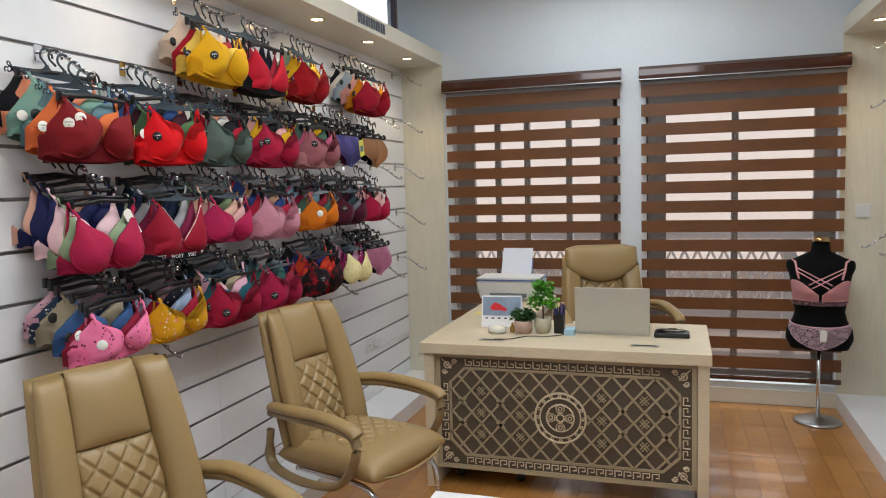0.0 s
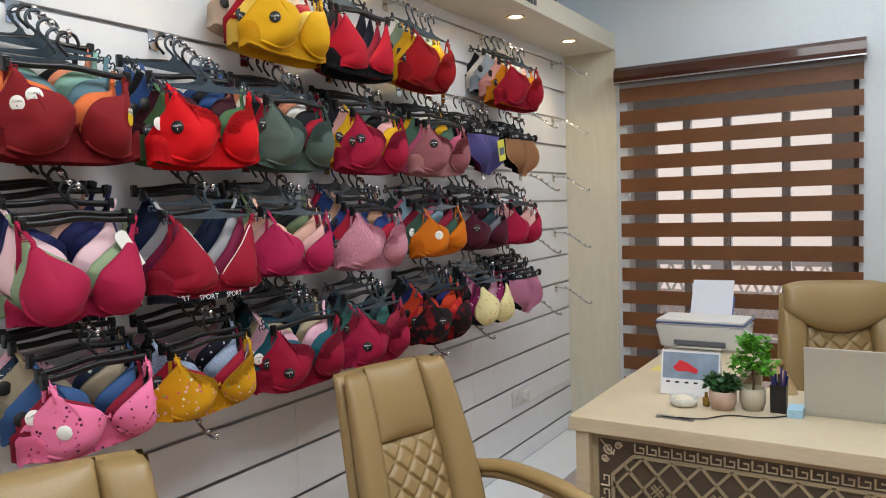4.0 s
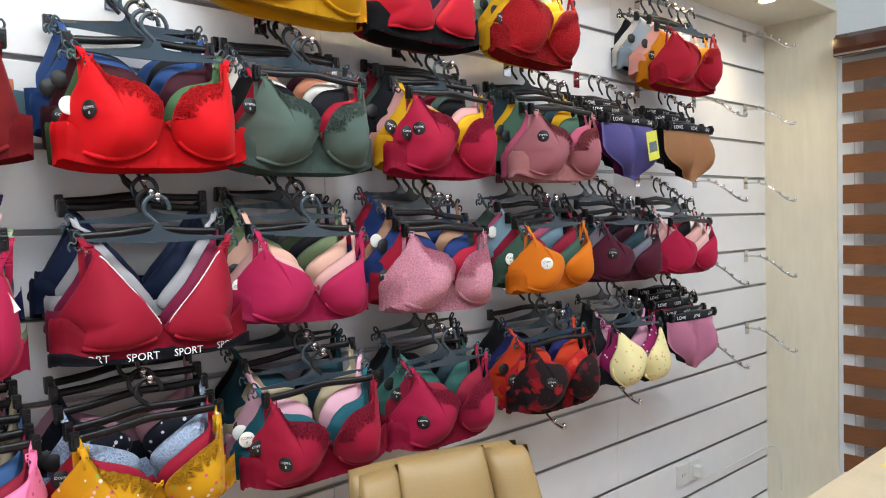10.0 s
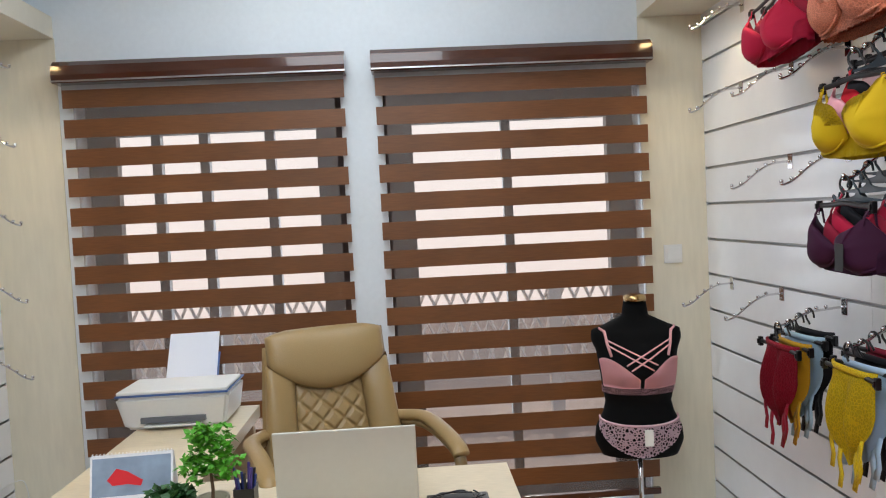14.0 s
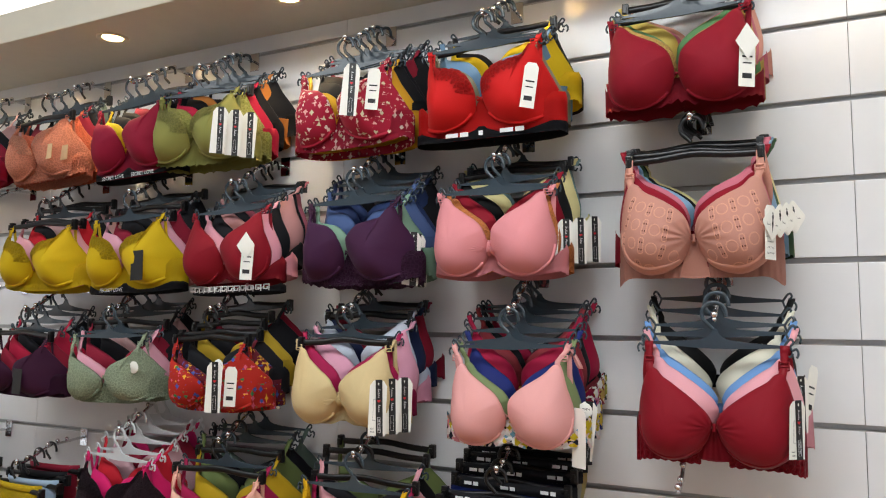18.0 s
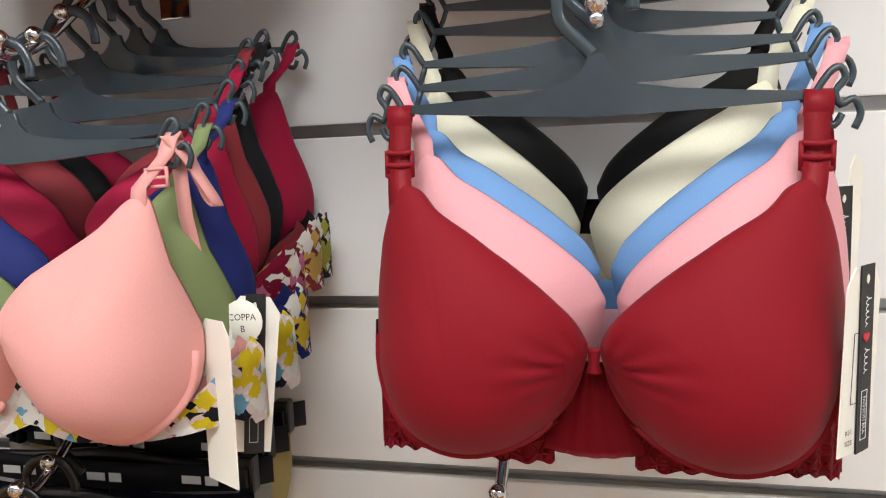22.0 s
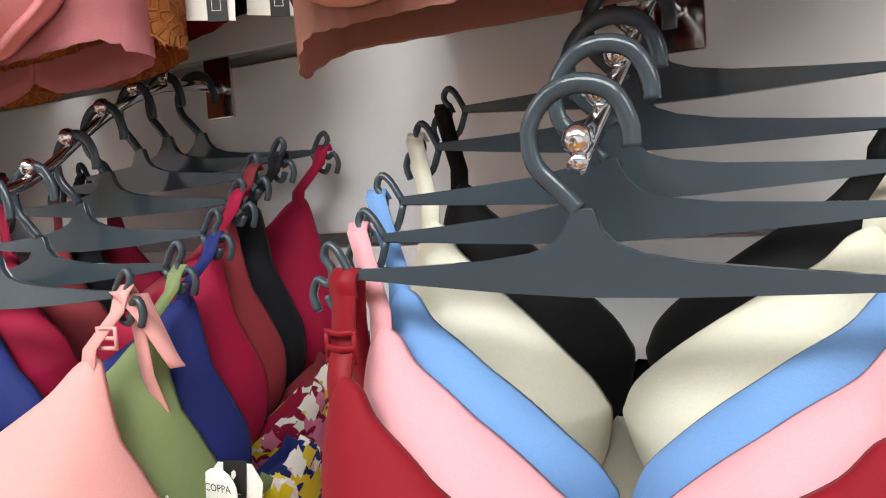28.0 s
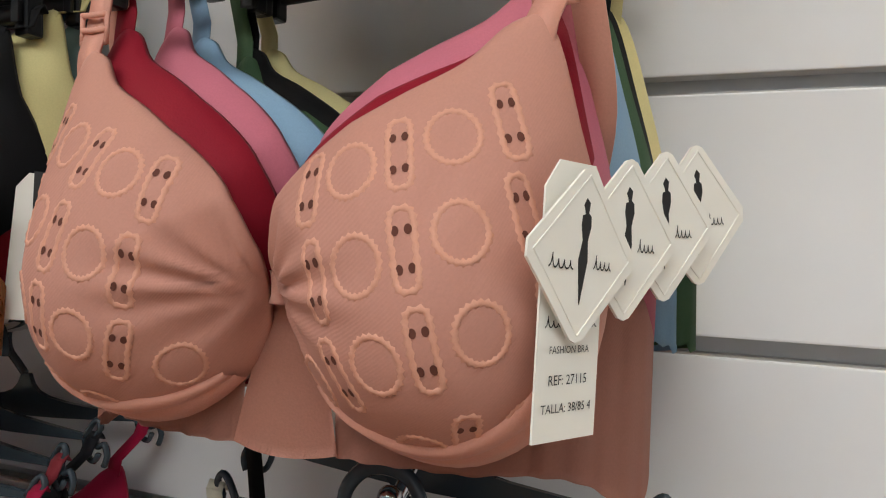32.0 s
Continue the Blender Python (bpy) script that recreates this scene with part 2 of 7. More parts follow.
def sweep(bm, pts, rx, rz=None, seg=8, up=(0, 0, 1), taper=None, closed=False):
    """A tube of elliptical section along points."""
    rz = rz or rx
    pts = [Vector(p) for p in pts]
    rings = []
    for i, p in enumerate(pts):
        a = pts[i - 1] if i or closed else p
        c = pts[(i + 1) % len(pts)] if i + 1 < len(pts) or closed else p
        t = (c - a).normalized()
        u = Vector(up)
        s = t.cross(u)
        if s.length < 1e-4:
            s = t.cross(Vector((1, 0, 0)))
        s.normalize()
        u = s.cross(t)
        k = taper[i] if taper else 1.0
        rings.append([bm.verts.new(p + s * (math.cos(q) * rx * k) + u * (math.sin(q) * rz * k)) for q in (2 * math.pi * j / seg for j in range(seg))])
    n = len(rings)
    for i in range(n if closed else n - 1):
        a, b = rings[i], rings[(i + 1) % n]
        for j in range(seg):
            bm.faces.new((a[j], a[(j + 1) % seg], b[(j + 1) % seg], b[j]))
    if not closed:
        bm.faces.new(rings[0][::-1])
        bm.faces.new(rings[-1])
    return bm


def tube(pts, rx, rz=None, **kw):
    return sweep(bmesh.new(), pts, rx, rz, **kw)


def spline(pts, n=6, closed=False):
    """Catmull-Rom through points."""
    P = [Vector(p) for p in pts]
    out = []
    m = len(P)
    for i in range(m if closed else m - 1):
        if closed:
            a, b, c, d = P[i - 1], P[i], P[(i + 1) % m], P[(i + 2) % m]
        else:
            a, b, c, d = P[max(i - 1, 0)], P[i], P[i + 1], P[min(i + 2, m - 1)]
        for k in range(n):
            t = k / n
            out.append(0.5 * ((2 * b) + (c - a) * t + (2 * a - 5 * b + 4 * c - d) * t * t + (3 * b - a - 3 * c + d) * t ** 3))
    if not closed:
        out.append(P[-1])
    return out


def lathe(profile, seg=24):
    bm = bmesh.new()
    rings = [[bm.verts.new((r * math.cos(2 * math.pi * j / seg), r * math.sin(2 * math.pi * j / seg), z)) for j in range(seg)] for r, z in profile]
    for a, b in zip(rings, rings[1:]):
        for j in range(seg):
            bm.faces.new((a[j], a[(j + 1) % seg], b[(j + 1) % seg], b[j]))
    bm.faces.new(rings[0][::-1])
    bm.faces.new(rings[-1])
    return bm


def ball(r, seg=10):
    return lathe([(max(r * math.sin(math.pi * i / 6), r * 0.05), -r * math.cos(math.pi * i / 6)) for i in range(7)], seg)


def prism(outline, depth, axis="y"):
    """Flat outline (a, b) given thickness; axis y: a is x, b is z."""
    bm = bmesh.new()
    f = (lambda a, b, d: (a, d, b)) if axis == "y" else (lambda a, b, d: (a, b, d))
    lo = [bm.verts.new(f(a, b, -depth / 2)) for a, b in outline]
    hi = [bm.verts.new(f(a, b, depth / 2)) for a, b in outline]
    bm.faces.new(lo)
    bm.faces.new(hi[::-1])
    n = len(outline)
    for i in range(n):
        bm.faces.new((lo[i], hi[i], hi[(i + 1) % n], lo[(i + 1) % n]))
    return bm


WORDS = {}
for word in ("COPPA", "B", "SPORT", "LOVE", "SECRET LOVE", "FASHION BRA", "REF:", "SIZE:", "REF: 27115", "TALLA: 38/85 4"):
    cu = bpy.data.curves.new("letters", "FONT")
    cu.body, cu.size, cu.align_x, cu.align_y, cu.resolution_u = word, 1.0, "CENTER", "CENTER", 2
    tmp = bpy.data.objects.new("letters", cu)
    scene.collection.objects.link(tmp)
    bpy.context.view_layer.update()
    WORDS[word] = bpy.data.meshes.new_from_object(tmp.evaluated_get(bpy.context.evaluated_depsgraph_get()))
    bpy.data.objects.remove(tmp)
    WORDS[word].materials.clear()
    WORDS[word].materials.append(None)


def lettering(text, size, mat, parent, m, name="lettering", squeeze=1.0):
    """Printed letters in the XY plane of m, centred."""
    return put(name, WORDS[text], mat, parent, m @ Matrix.Diagonal((size * squeeze, size, size, 1)))


FACE = Matrix(((-1, 0, 0, 0), (0, 0, 1, 0), (0, 1, 0, 0), (0, 0, 0, 1)))    # XY plane made upright, facing +Y

# ---------- large structure ----------
def wall_piece(name, lo, hi, mat, label, category="wall", bevel=0.0):
    return tagged(part(name, box(lo, hi, bevel), mat), label, category, kind="structure")


floor = wall_piece("floor", (-0.1, NEAR, -0.08), (W + 0.1, 0.0, -0.006), OAKFLOOR, "warm brown wood laminate floor", "floor")
ceiling = wall_piece("ceiling", (-0.1, NEAR, CEIL), (W + 0.1, 0.2, CEIL + 0.1), PLASTER, "pale painted ceiling above the aisle", "ceiling")
wall_piece("wall_south", (-0.1, NEAR - 0.1, -0.08), (W + 0.1, NEAR, CEIL), PLASTER, "plain pale wall at the shop's other end")

# back wall with two openings
WIN = ((0.39, 1.575, 0.14, 2.13), (1.765, 2.955, 0.14, 2.13))
back = tagged(new("wall_north"), "cream and white end wall with two tall windows", "wall", kind="structure")
xs = [-0.1, WIN[0][0], WIN[0][1], WIN[1][0], WIN[1][1], W + 0.1]
for i in range(5):
    if i in (1, 3):
        w = WIN[i // 2]
        part("wall_segment", box((xs[i], 0, -0.08), (xs[i + 1], 0.2, w[2])), PLASTER, back)
        part("wall_segment", box((xs[i], 0, w[3]), (xs[i + 1], 0.2, CEIL)), PLASTER, back)
    else:
        part("wall_segment", box((xs[i], 0, -0.08), (xs[i + 1], 0.2, CEIL)), PLASTER, back)
for x0, x1 in ((0.0, 0.32), (W - 0.30, W)):
    part("wallpaper_strip", box((x0, -0.006, 0.0), (x1, -0.001, SOFFIT)), PAPER, back, "cream textured wallpaper")
wall_piece("baseboard", (0.32, -0.018, 0.0), (W - 0.30, -0.001, 0.10), CREAM, "cream baseboard under the windows", "baseboard", 0.003)

# soffits over both slat walls, with downlights
glow_warm = glow("downlight_glow", (1.0, 0.80, 0.50, 1), 18.0)
for name, x0, x1, lx in (("soffit_west", -0.02, 0.317, 0.20), ("soffit_east", W - 0.30, W + 0.02, W - 0.19)):
    s = wall_piece(name, (x0, NEAR, SOFFIT), (x1, -0.001, SOFFIT + 0.097), CREAM, "white dropped soffit with warm downlights", "soffit", 0.004)
    for i in range(10):
        y = -0.42 - 0.66 * i
        d = empty("downlight", pose(lx, y, SOFFIT), "small round warm recessed downlight in the soffit", "downlight", "soffit downlights")
        part("trim_ring", lathe([(0.030, 0.0), (0.046, -0.001), (0.046, -0.005), (0.036, -0.006), (0.030, -0.002)]), CREAM, d, smooth=True)
        part("lens", lathe([(0.001, -0.002), (0.030, -0.002), (0.030, -0.0005), (0.001, -0.0005)]), glow_warm, d, "glowing warm lens")
        if i < 8:
            data = bpy.data.lights.new("downlight", "SPOT")
            data.energy, data.spot_size, data.spot_blend, data.shadow_soft_size, data.color = (7.4 if i < 4 else 3.0 if lx < 1 else 1.6), radians(115), 0.8, 0.03, (1.0, 0.78, 0.48)
            new("downlight_lamp", data).matrix_world = look((lx, y, SOFFIT - 0.012), (lx + (0.03 if lx < 1 else -0.03), y, 0))

# low white platforms along both walls
wall_piece("platform_west", (0.0, NEAR, -0.004), (0.30, -0.008, 0.10), WHITE, "low white display platform along the slat wall", "platform", 0.004)
wall_piece("platform_east", (W - 0.30, NEAR, -0.004), (W, -0.008, 0.10), WHITE, "low white display platform along the slat wall", "platform", 0.004)

# slat walls: backing, aluminium grooves, white panels in sheets
SHEET = 1.2297
for name, side in (("wall_west", 0), ("wall_east", 1)):
    sx = (lambda a, b: (a, b)) if side == 0 else (lambda a, b: (W - b, W - a))
    x0, x1 = sx(-0.10, -0.016)
    wl = wall_piece(name, (x0, NEAR, -0.08), (x1, 0.0, SOFFIT + 0.2), GROOVE, "white slat wall with dark horizontal grooves")
    for k in range(-1, 14):
        z0 = 0.10 if k < 0 else Z0 + PITCH * k + 0.006
        z1 = min(Z0 + PITCH * (k + 1) - 0.006, SOFFIT)
        if z1 - z0 < 0.02:
            continue
        for j in range(6):
            y1 = -0.0005 - SHEET * j
            y0 = max(-SHEET * (j + 1) + 0.0005, NEAR)
            a, b = sx(-0.016, 0.0)
            part("panel", box((a, y0, z0), (b, y1, z1), 0.0015), WHITE, wl)
    for k in range(14):
        z = Z0 + PITCH * k
        a, b = sx(-0.014, -0.003)
        part("groove_strip", box((a, NEAR, z - 0.0085), (b, -0.002, z - 0.0045)), STEEL, wl)

# windows: frame, mullions, panes
for wi, (x0, x1, z0, z1) in enumerate(WIN):
    wn_ = tagged(new("window_%d" % (wi + 1)), "tall window with dark frame behind a striped blind", "window", kind="structure")
    muls = (0.70, 0.92, 1.225) if wi == 0 else (2.34,)
    fr = bmesh.new()
    for lo, hi in (((x0, 0.10, z0), (x0 + 0.13, 0.15, z1)), ((x1 - 0.13, 0.10, z0), (x1, 0.15, z1)), ((x0 + 0.13, 0.10, z0), (x1 - 0.13, 0.15, z0 + 0.06)), ((x0 + 0.13, 0.10, z1 - 0.17), (x1 - 0.13, 0.15, z1))):
        add_box(fr, lo, hi)
    part("window_frame", fr, DARKFRAME, wn_)
    for mx in muls:
        part("mullion", box((mx - 0.022, 0.102, z0 + 0.05), (mx + 0.022, 0.148, z1 - 0.17), 0.003), DARKFRAME, wn_)
    part("window_sill", box((x0, 0.002, z0 - 0.03), (x1, 0.098, z0 - 0.002), 0.003), CREAM, wn_)

# outside: hazy daylight, far building, white lattice balustrade
out = bpy.data.materials.new("hazy_daylight")
out.use_nodes = True
n_, l_ = out.node_tree.nodes, out.node_tree.links
em, tc_, sp_, rp_ = n_.new("ShaderNodeEmission"), n_.new("ShaderNodeTexCoord"), n_.new("ShaderNodeSeparateXYZ"), n_.new("ShaderNodeValToRGB")
l_.new(tc_.outputs["Generated"], sp_.inputs[0])
l_.new(sp_.outputs[2], rp_.inputs[0])
rp_.color_ramp.elements[0].color, rp_.color_ramp.elements[1].color = (0.75, 0.55, 0.47, 1), (1.0, 0.98, 0.96, 1)
e_ = rp_.color_ramp.elements.new(0.45)
e_.color = (0.95, 0.82, 0.75, 1)
l_.new(rp_.outputs[0], em.inputs[0])
em.inputs[1].default_value = 1.7
l_.new(em.outputs[0], n_["Material Output"].inputs[0])
tagged(part("backdrop", box((-9, 9.0, -4), (13, 9.1, 8)), out), "hazy bright sky and distance outside", "backdrop", kind="structure")
LATTICE = material("white_balustrade", "f3ece6", 0.7, vary=0.05)
lat = empty("balustrade", pose(1.7, 2.2, 0), "white lattice balustrade of a balcony outside", "balustrade")
for z in (0.30, 0.98):
    part("rail", box((-2.6, -0.04, z - 0.04), (2.6, 0.04, z + 0.04), 0.004), LATTICE, lat)
for px in (-2.5, -1.25, 0.0, 1.25, 2.5):
    part("post", box((px - 0.05, -0.05, -0.10), (px + 0.05, 0.05, 1.04), 0.004), LATTICE, lat)
for i in range(44):
    for s in (-1, 1):
        x = -2.55 + i * 0.12
        part("lattice_bar", tube([(x, 0.012 * s, 0.31), (x + s * 0.30, 0.012 * s, 0.96)], 0.018, 0.012, seg=4), LATTICE, lat)
tagged(part("ground_outside", box((-9, 0.25, -0.2), (13, 9, -0.1)), material("pale_terrace", "b9a495", 0.8, vary=0.1)), "pale terrace ground outside", "ground", kind="structure")


# ---------- zebra blinds ----------
sheer = bpy.data.materials.new("sheer_grey_mesh")
sheer.use_nodes = True
n_, l_ = sheer.node_tree.nodes, sheer.node_tree.links
tr_, df_, mx_ = n_.new("ShaderNodeBsdfTransparent"), n_.new("ShaderNodeBsdfDiffuse"), n_.new("ShaderNodeMixShader")
df_.inputs[0].default_value = lin("8f8681")
mx_.inputs[0].default_value = 0.28
l_.new(tr_.outputs[0], mx_.inputs[1])
l_.new(df_.outputs[0], mx_.inputs[2])
l_.new(mx_.outputs[0], n_["Material Output"].inputs[0])


def zebra_blind(x0, x1):
    b = empty("zebra_blind", pose((x0 + x1) / 2, -0.06, 2.18), "walnut-striped zebra roller blind, lowered over a window", "blind", "window blinds")
    h = (x1 - x0) / 2
    prof = [(-0.055, 0.0), (-0.06, 0.03), (-0.055, 0.07), (-0.03, 0.092), (0.02, 0.095), (0.055, 0.09), (0.055, 0.0), (0.05, -0.004), (-0.05, -0.004)]
    bm = bmesh.new()
    ends = [[bm.verts.new((sx, y, z)) for y, z in prof] for sx in (-h, h)]
    bm.faces.new(ends[0])
    bm.faces.new(ends[1][::-1])
    for i in range(len(prof)):
        j = (i + 1) % len(prof)
        bm.faces.new((ends[0][i], ends[1][i], ends[1][j], ends[0][j]))
    part("valance", bm, VALANCE, b, "glossy dark brown valance box")
    part("valance_edge", box((-h, -0.066, 0.0), (h, -0.058, 0.006)), STEEL, b)
    z, step = -0.024, 0.1305
    hx = h - 0.012
    top = True
    while z > -1.88:
        part("slat", box((-hx, 0.008, z - 0.081), (hx, 0.0105, z), 0.0006), SLATWOOD, b)
        part("sheer_band", box((-hx + 0.045, 0.0085, z - step), (hx - 0.045, 0.0092, z - 0.081)), sheer, b)
        z -= step
    part("bottom_bar", box((-hx, -0.004, z - 0.03), (hx, 0.02, z), 0.004), VALANCE, b)
    part("fabric_strip", box((-hx, 0.008, -0.0238), (hx, 0.0095, -0.004)), material("grey_blind_cloth", "9b9ea0", 0.8), b)


zebra_blind(0.345, 1.61)
zebra_blind(1.725, 2.99)


# ---------- wall hooks ----------
def hook_meshes(length, fall=1.0, line=((0.3, -0.028), (0.55, -0.055), (0.8, -0.098), (0.95, -0.112), (1.0, -0.108))):
    L = length
    pts = spline([(0, 0.004, -0.022)] + [(0, f * L, z if f < 0.4 else z * fall) for f, z in line], 4)
    arm = mesh_of(tube(pts, 0.0042, seg=8), "arm", True)
    return arm, pts


HOOKS = {L: hook_meshes(L) for L in (0.225, 0.20)}
HOOKS[0.23] = hook_meshes(0.23, 0.64)
HOOKS[0.226] = hook_meshes(0.226, 1.0, [(0.3, -0.026), (0.5, -0.050), (0.7, -0.080), (0.88, -0.106), (1.0, -0.124)])
BRACKET = mesh_of(box((-0.016, 0.0, -0.050), (0.016, 0.004, 0.004), 0.0012), "bracket")
BEAD = mesh_of(ball(0.0068), "bead", True)


def hook_at(L, d):
    """Height of the arm at distance d from the wall, below the groove."""
    pts = HOOKS[L][1]
    for a, b in zip(pts, pts[1:]):
        if b.y >= d:
            return a.z + (b.z - a.z) * (d - a.y) / max(b.y - a.y, 1e-6)
    return pts[-1].z


def wall_frame(side, y, z):
    """Local frame on a slat wall: X along the wall, Y out of it."""
    if side == 0:
        return Matrix(((0, 1, 0, 0.0), (-1, 0, 0, y), (0, 0, 1, z), (0, 0, 0, 1)))
    return Matrix(((0, -1, 0, W), (1, 0, 0, y), (0, 0, 1, z), (0, 0, 0, 1)))


def wall_hook(side, y, k, L=0.225):
    h = empty("display_hook", wall_frame(side, y, Z0 + PITCH * k), "chrome waterfall display hook with small balls", "hook", "slat wall hooks")
    arm, pts = HOOKS[L]
    put("bracket", BRACKET, CHROME, h)
    put("arm", arm, CHROME, h)
    for d in (0.28, 0.42, 0.56, 0.70, 0.84, 0.985):
        put("bead", BEAD, CHROME, h, pose(0, d * L, hook_at(L, d * L) + 0.0085))


# ---------- hangers ----------
def hanger_meshes():
    """Flat moulded plastic: hook, tapering arms, springy wavy clips."""
    up = [(0.128, -0.0590), (0.085, -0.0570), (0.048, -0.0545), (0.026, -0.0520), (0.014, -0.0480), (0.0075, -0.0420), (0.0050, -0.0330)]
    arms = [(-x, z) for x, z in up] + up[::-1] + [(0.128, -0.0635), (0.09, -0.0655), (0.04, -0.0680), (0.0, -0.0690), (-0.04, -0.0680), (-0.09, -0.0655), (-0.128, -0.0635)]
    bm = prism(arms, 0.0045)
    bmesh.ops.bevel(bm, geom=list(bm.edges), offset=0.0007, segments=1, affect="EDGES")
    body = mesh_of(bm, "body")
    hk = [(0.002, 0, -0.034), (0.010, 0, -0.026), (0.022, 0, -0.014), (0.0235, 0, 0.001), (0.014, 0, 0.013), (0.0, 0, 0.0165), (-0.014, 0, 0.012), (-0.021, 0, 0.0), (-0.022, 0, -0.010)]
    hook = mesh_of(tube(spline(hk, 4), 0.0042, 0.0026, seg=8, up=(0, 1, 0)), "hook", True)
    clips = []
    for s in (-1, 1):
        q = [(s * 0.126, 0, -0.062), (s * 0.134, 0, -0.050), (s * 0.140, 0, -0.047), (s * 0.143, 0, -0.053), (s * 0.138, 0, -0.060), (s * 0.141, 0, -0.067), (s * 0.148, 0, -0.064), (s * 0.152, 0, -0.072), (s * 0.149, 0, -0.080)]
        bmc = tube(spline(q, 3), 0.0022, 0.0026, seg=6, up=(0, 1, 0))
        sweep(bmc, spline([(s * 0.126, 0, -0.063), (s * 0.131, 0, -0.075), (s * 0.138, 0, -0.078), (s * 0.142, 0, -0.072)], 3), 0.0022, 0.0026, seg=6, up=(0, 1, 0))
        clips.append(mesh_of(bmc, "clip", True))
    cb = []
    for s in (-1, 1):
        bmc = box((s * 0.133 - 0.0075, -0.007, -0.082), (s * 0.133 + 0.0075, 0.007, -0.050), 0.003)
        add_box(bmc, (s * 0.133 - 0.004, 0.008, -0.074), (s * 0.133 + 0.004, 0.012, -0.058), 0.001)
        cb.append(mesh_of(bmc, "clip"))
    bar = mesh_of(tube(spline([(-0.13, 0, -0.064), (-0.07, 0, -0.062), (0, 0, -0.056), (0.07, 0, -0.062), (0.13, 0, -0.064)], 4), 0.004, 0.0075, seg=8), "body", True)
    return body, hook, clips, cb, bar


HBODY, HHOOK, HCLIPS, HBOXCLIPS, HBAR = hanger_meshes()


def hanger(m, mat, boxclip=False):
    word = "black" if mat is HBLACK else "grey" if mat is HGREY else "white"
    h = empty("hanger", m, "%s plastic lingerie hanger on a wall hook" % word, "hanger", "lingerie hangers")
    put("body", HBAR if boxclip else HBODY, mat, h)
    put("hook", HHOOK, mat, h)
    for c in (HBOXCLIPS if boxclip else HCLIPS):
        put("clip", c, mat, h)
    return h


# ---------- bras ----------
STYLES = {
    # outline of the wearer's one cup (x, z), apex, bulge, strap foot
    "plunge": dict(out=[(0.004, -0.004), (0.006, 0.018), (0.013, 0.037), (0.030, 0.054), (0.058, 0.072), (0.084, 0.089), (0.102, 0.107), (0.117, 0.106), (0.130, 0.060), (0.138, 0.010), (0.127, -0.036), (0.092, -0.060), (0.050, -0.057), (0.016, -0.036)], apex=(0.076, -0.002), d=0.066, rise=0.032, strap=(0.109, 0.103), low=-0.064),
    "open_plunge": dict(out=[(0.004, -0.004), (0.006, 0.009), (0.015, 0.024), (0.038, 0.045), (0.068, 0.067), (0.090, 0.081), (0.103, 0.094), (0.117, 0.093), (0.131, 0.052), (0.139, 0.004), (0.128, -0.042), (0.092, -0.069), (0.050, -0.066), (0.017, -0.040)], apex=(0.076, -0.010), d=0.064, rise=0.026, strap=(0.110, 0.090), low=-0.072),
    "deep_plunge": dict(out=[(0.004, -0.004), (0.006, 0.016), (0.015, 0.035), (0.035, 0.053), (0.062, 0.070), (0.086, 0.083), (0.102, 0.099), (0.117, 0.098), (0.130, 0.054), (0.138, 0.004), (0.127, -0.044), (0.092, -0.072), (0.050, -0.069), (0.016, -0.042)], apex=(0.076, -0.008), d=0.066, rise=0.030, strap=(0.109, 0.095), low=-0.075),
    "balconette": dict(out=[(0.010, -0.004), (0.030, 0.022), (0.066, 0.044), (0.104, 0.062), (0.116, 0.078), (0.127, 0.078), (0.138, 0.036), (0.143, 0.0), (0.128, -0.042), (0.088, -0.062), (0.046, -0.054), (0.020, -0.034)], apex=(0.080, -0.006), d=0.058, rise=0.030, strap=(0.121, 0.076), low=-0.072),
    "triangle": dict(out=[(0.005, -0.022), (0.045, 0.032), (0.088, 0.086), (0.104, 0.106), (0.115, 0.106), (0.132, 0.050), (0.143, 0.0), (0.147, -0.046), (0.090, -0.056), (0.040, -0.054), (0.012, -0.046)], apex=(0.080, -0.008), d=0.044, rise=0.014, strap=(0.110, 0.105), low=-0.080),
    "full": dict(out=[(0.008, 0.004), (0.016, 0.036), (0.042, 0.060), (0.076, 0.069), (0.102, 0.077), (0.113, 0.100), (0.125, 0.100), (0.136, 0.058), (0.143, 0.018), (0.144, -0.010), (0.131, -0.045), (0.092, -0.066), (0.048, -0.058), (0.018, -0.034)], apex=(0.080, 0.0), d=0.062, rise=0.034, strap=(0.119, 0.099), low=-0.080),
}


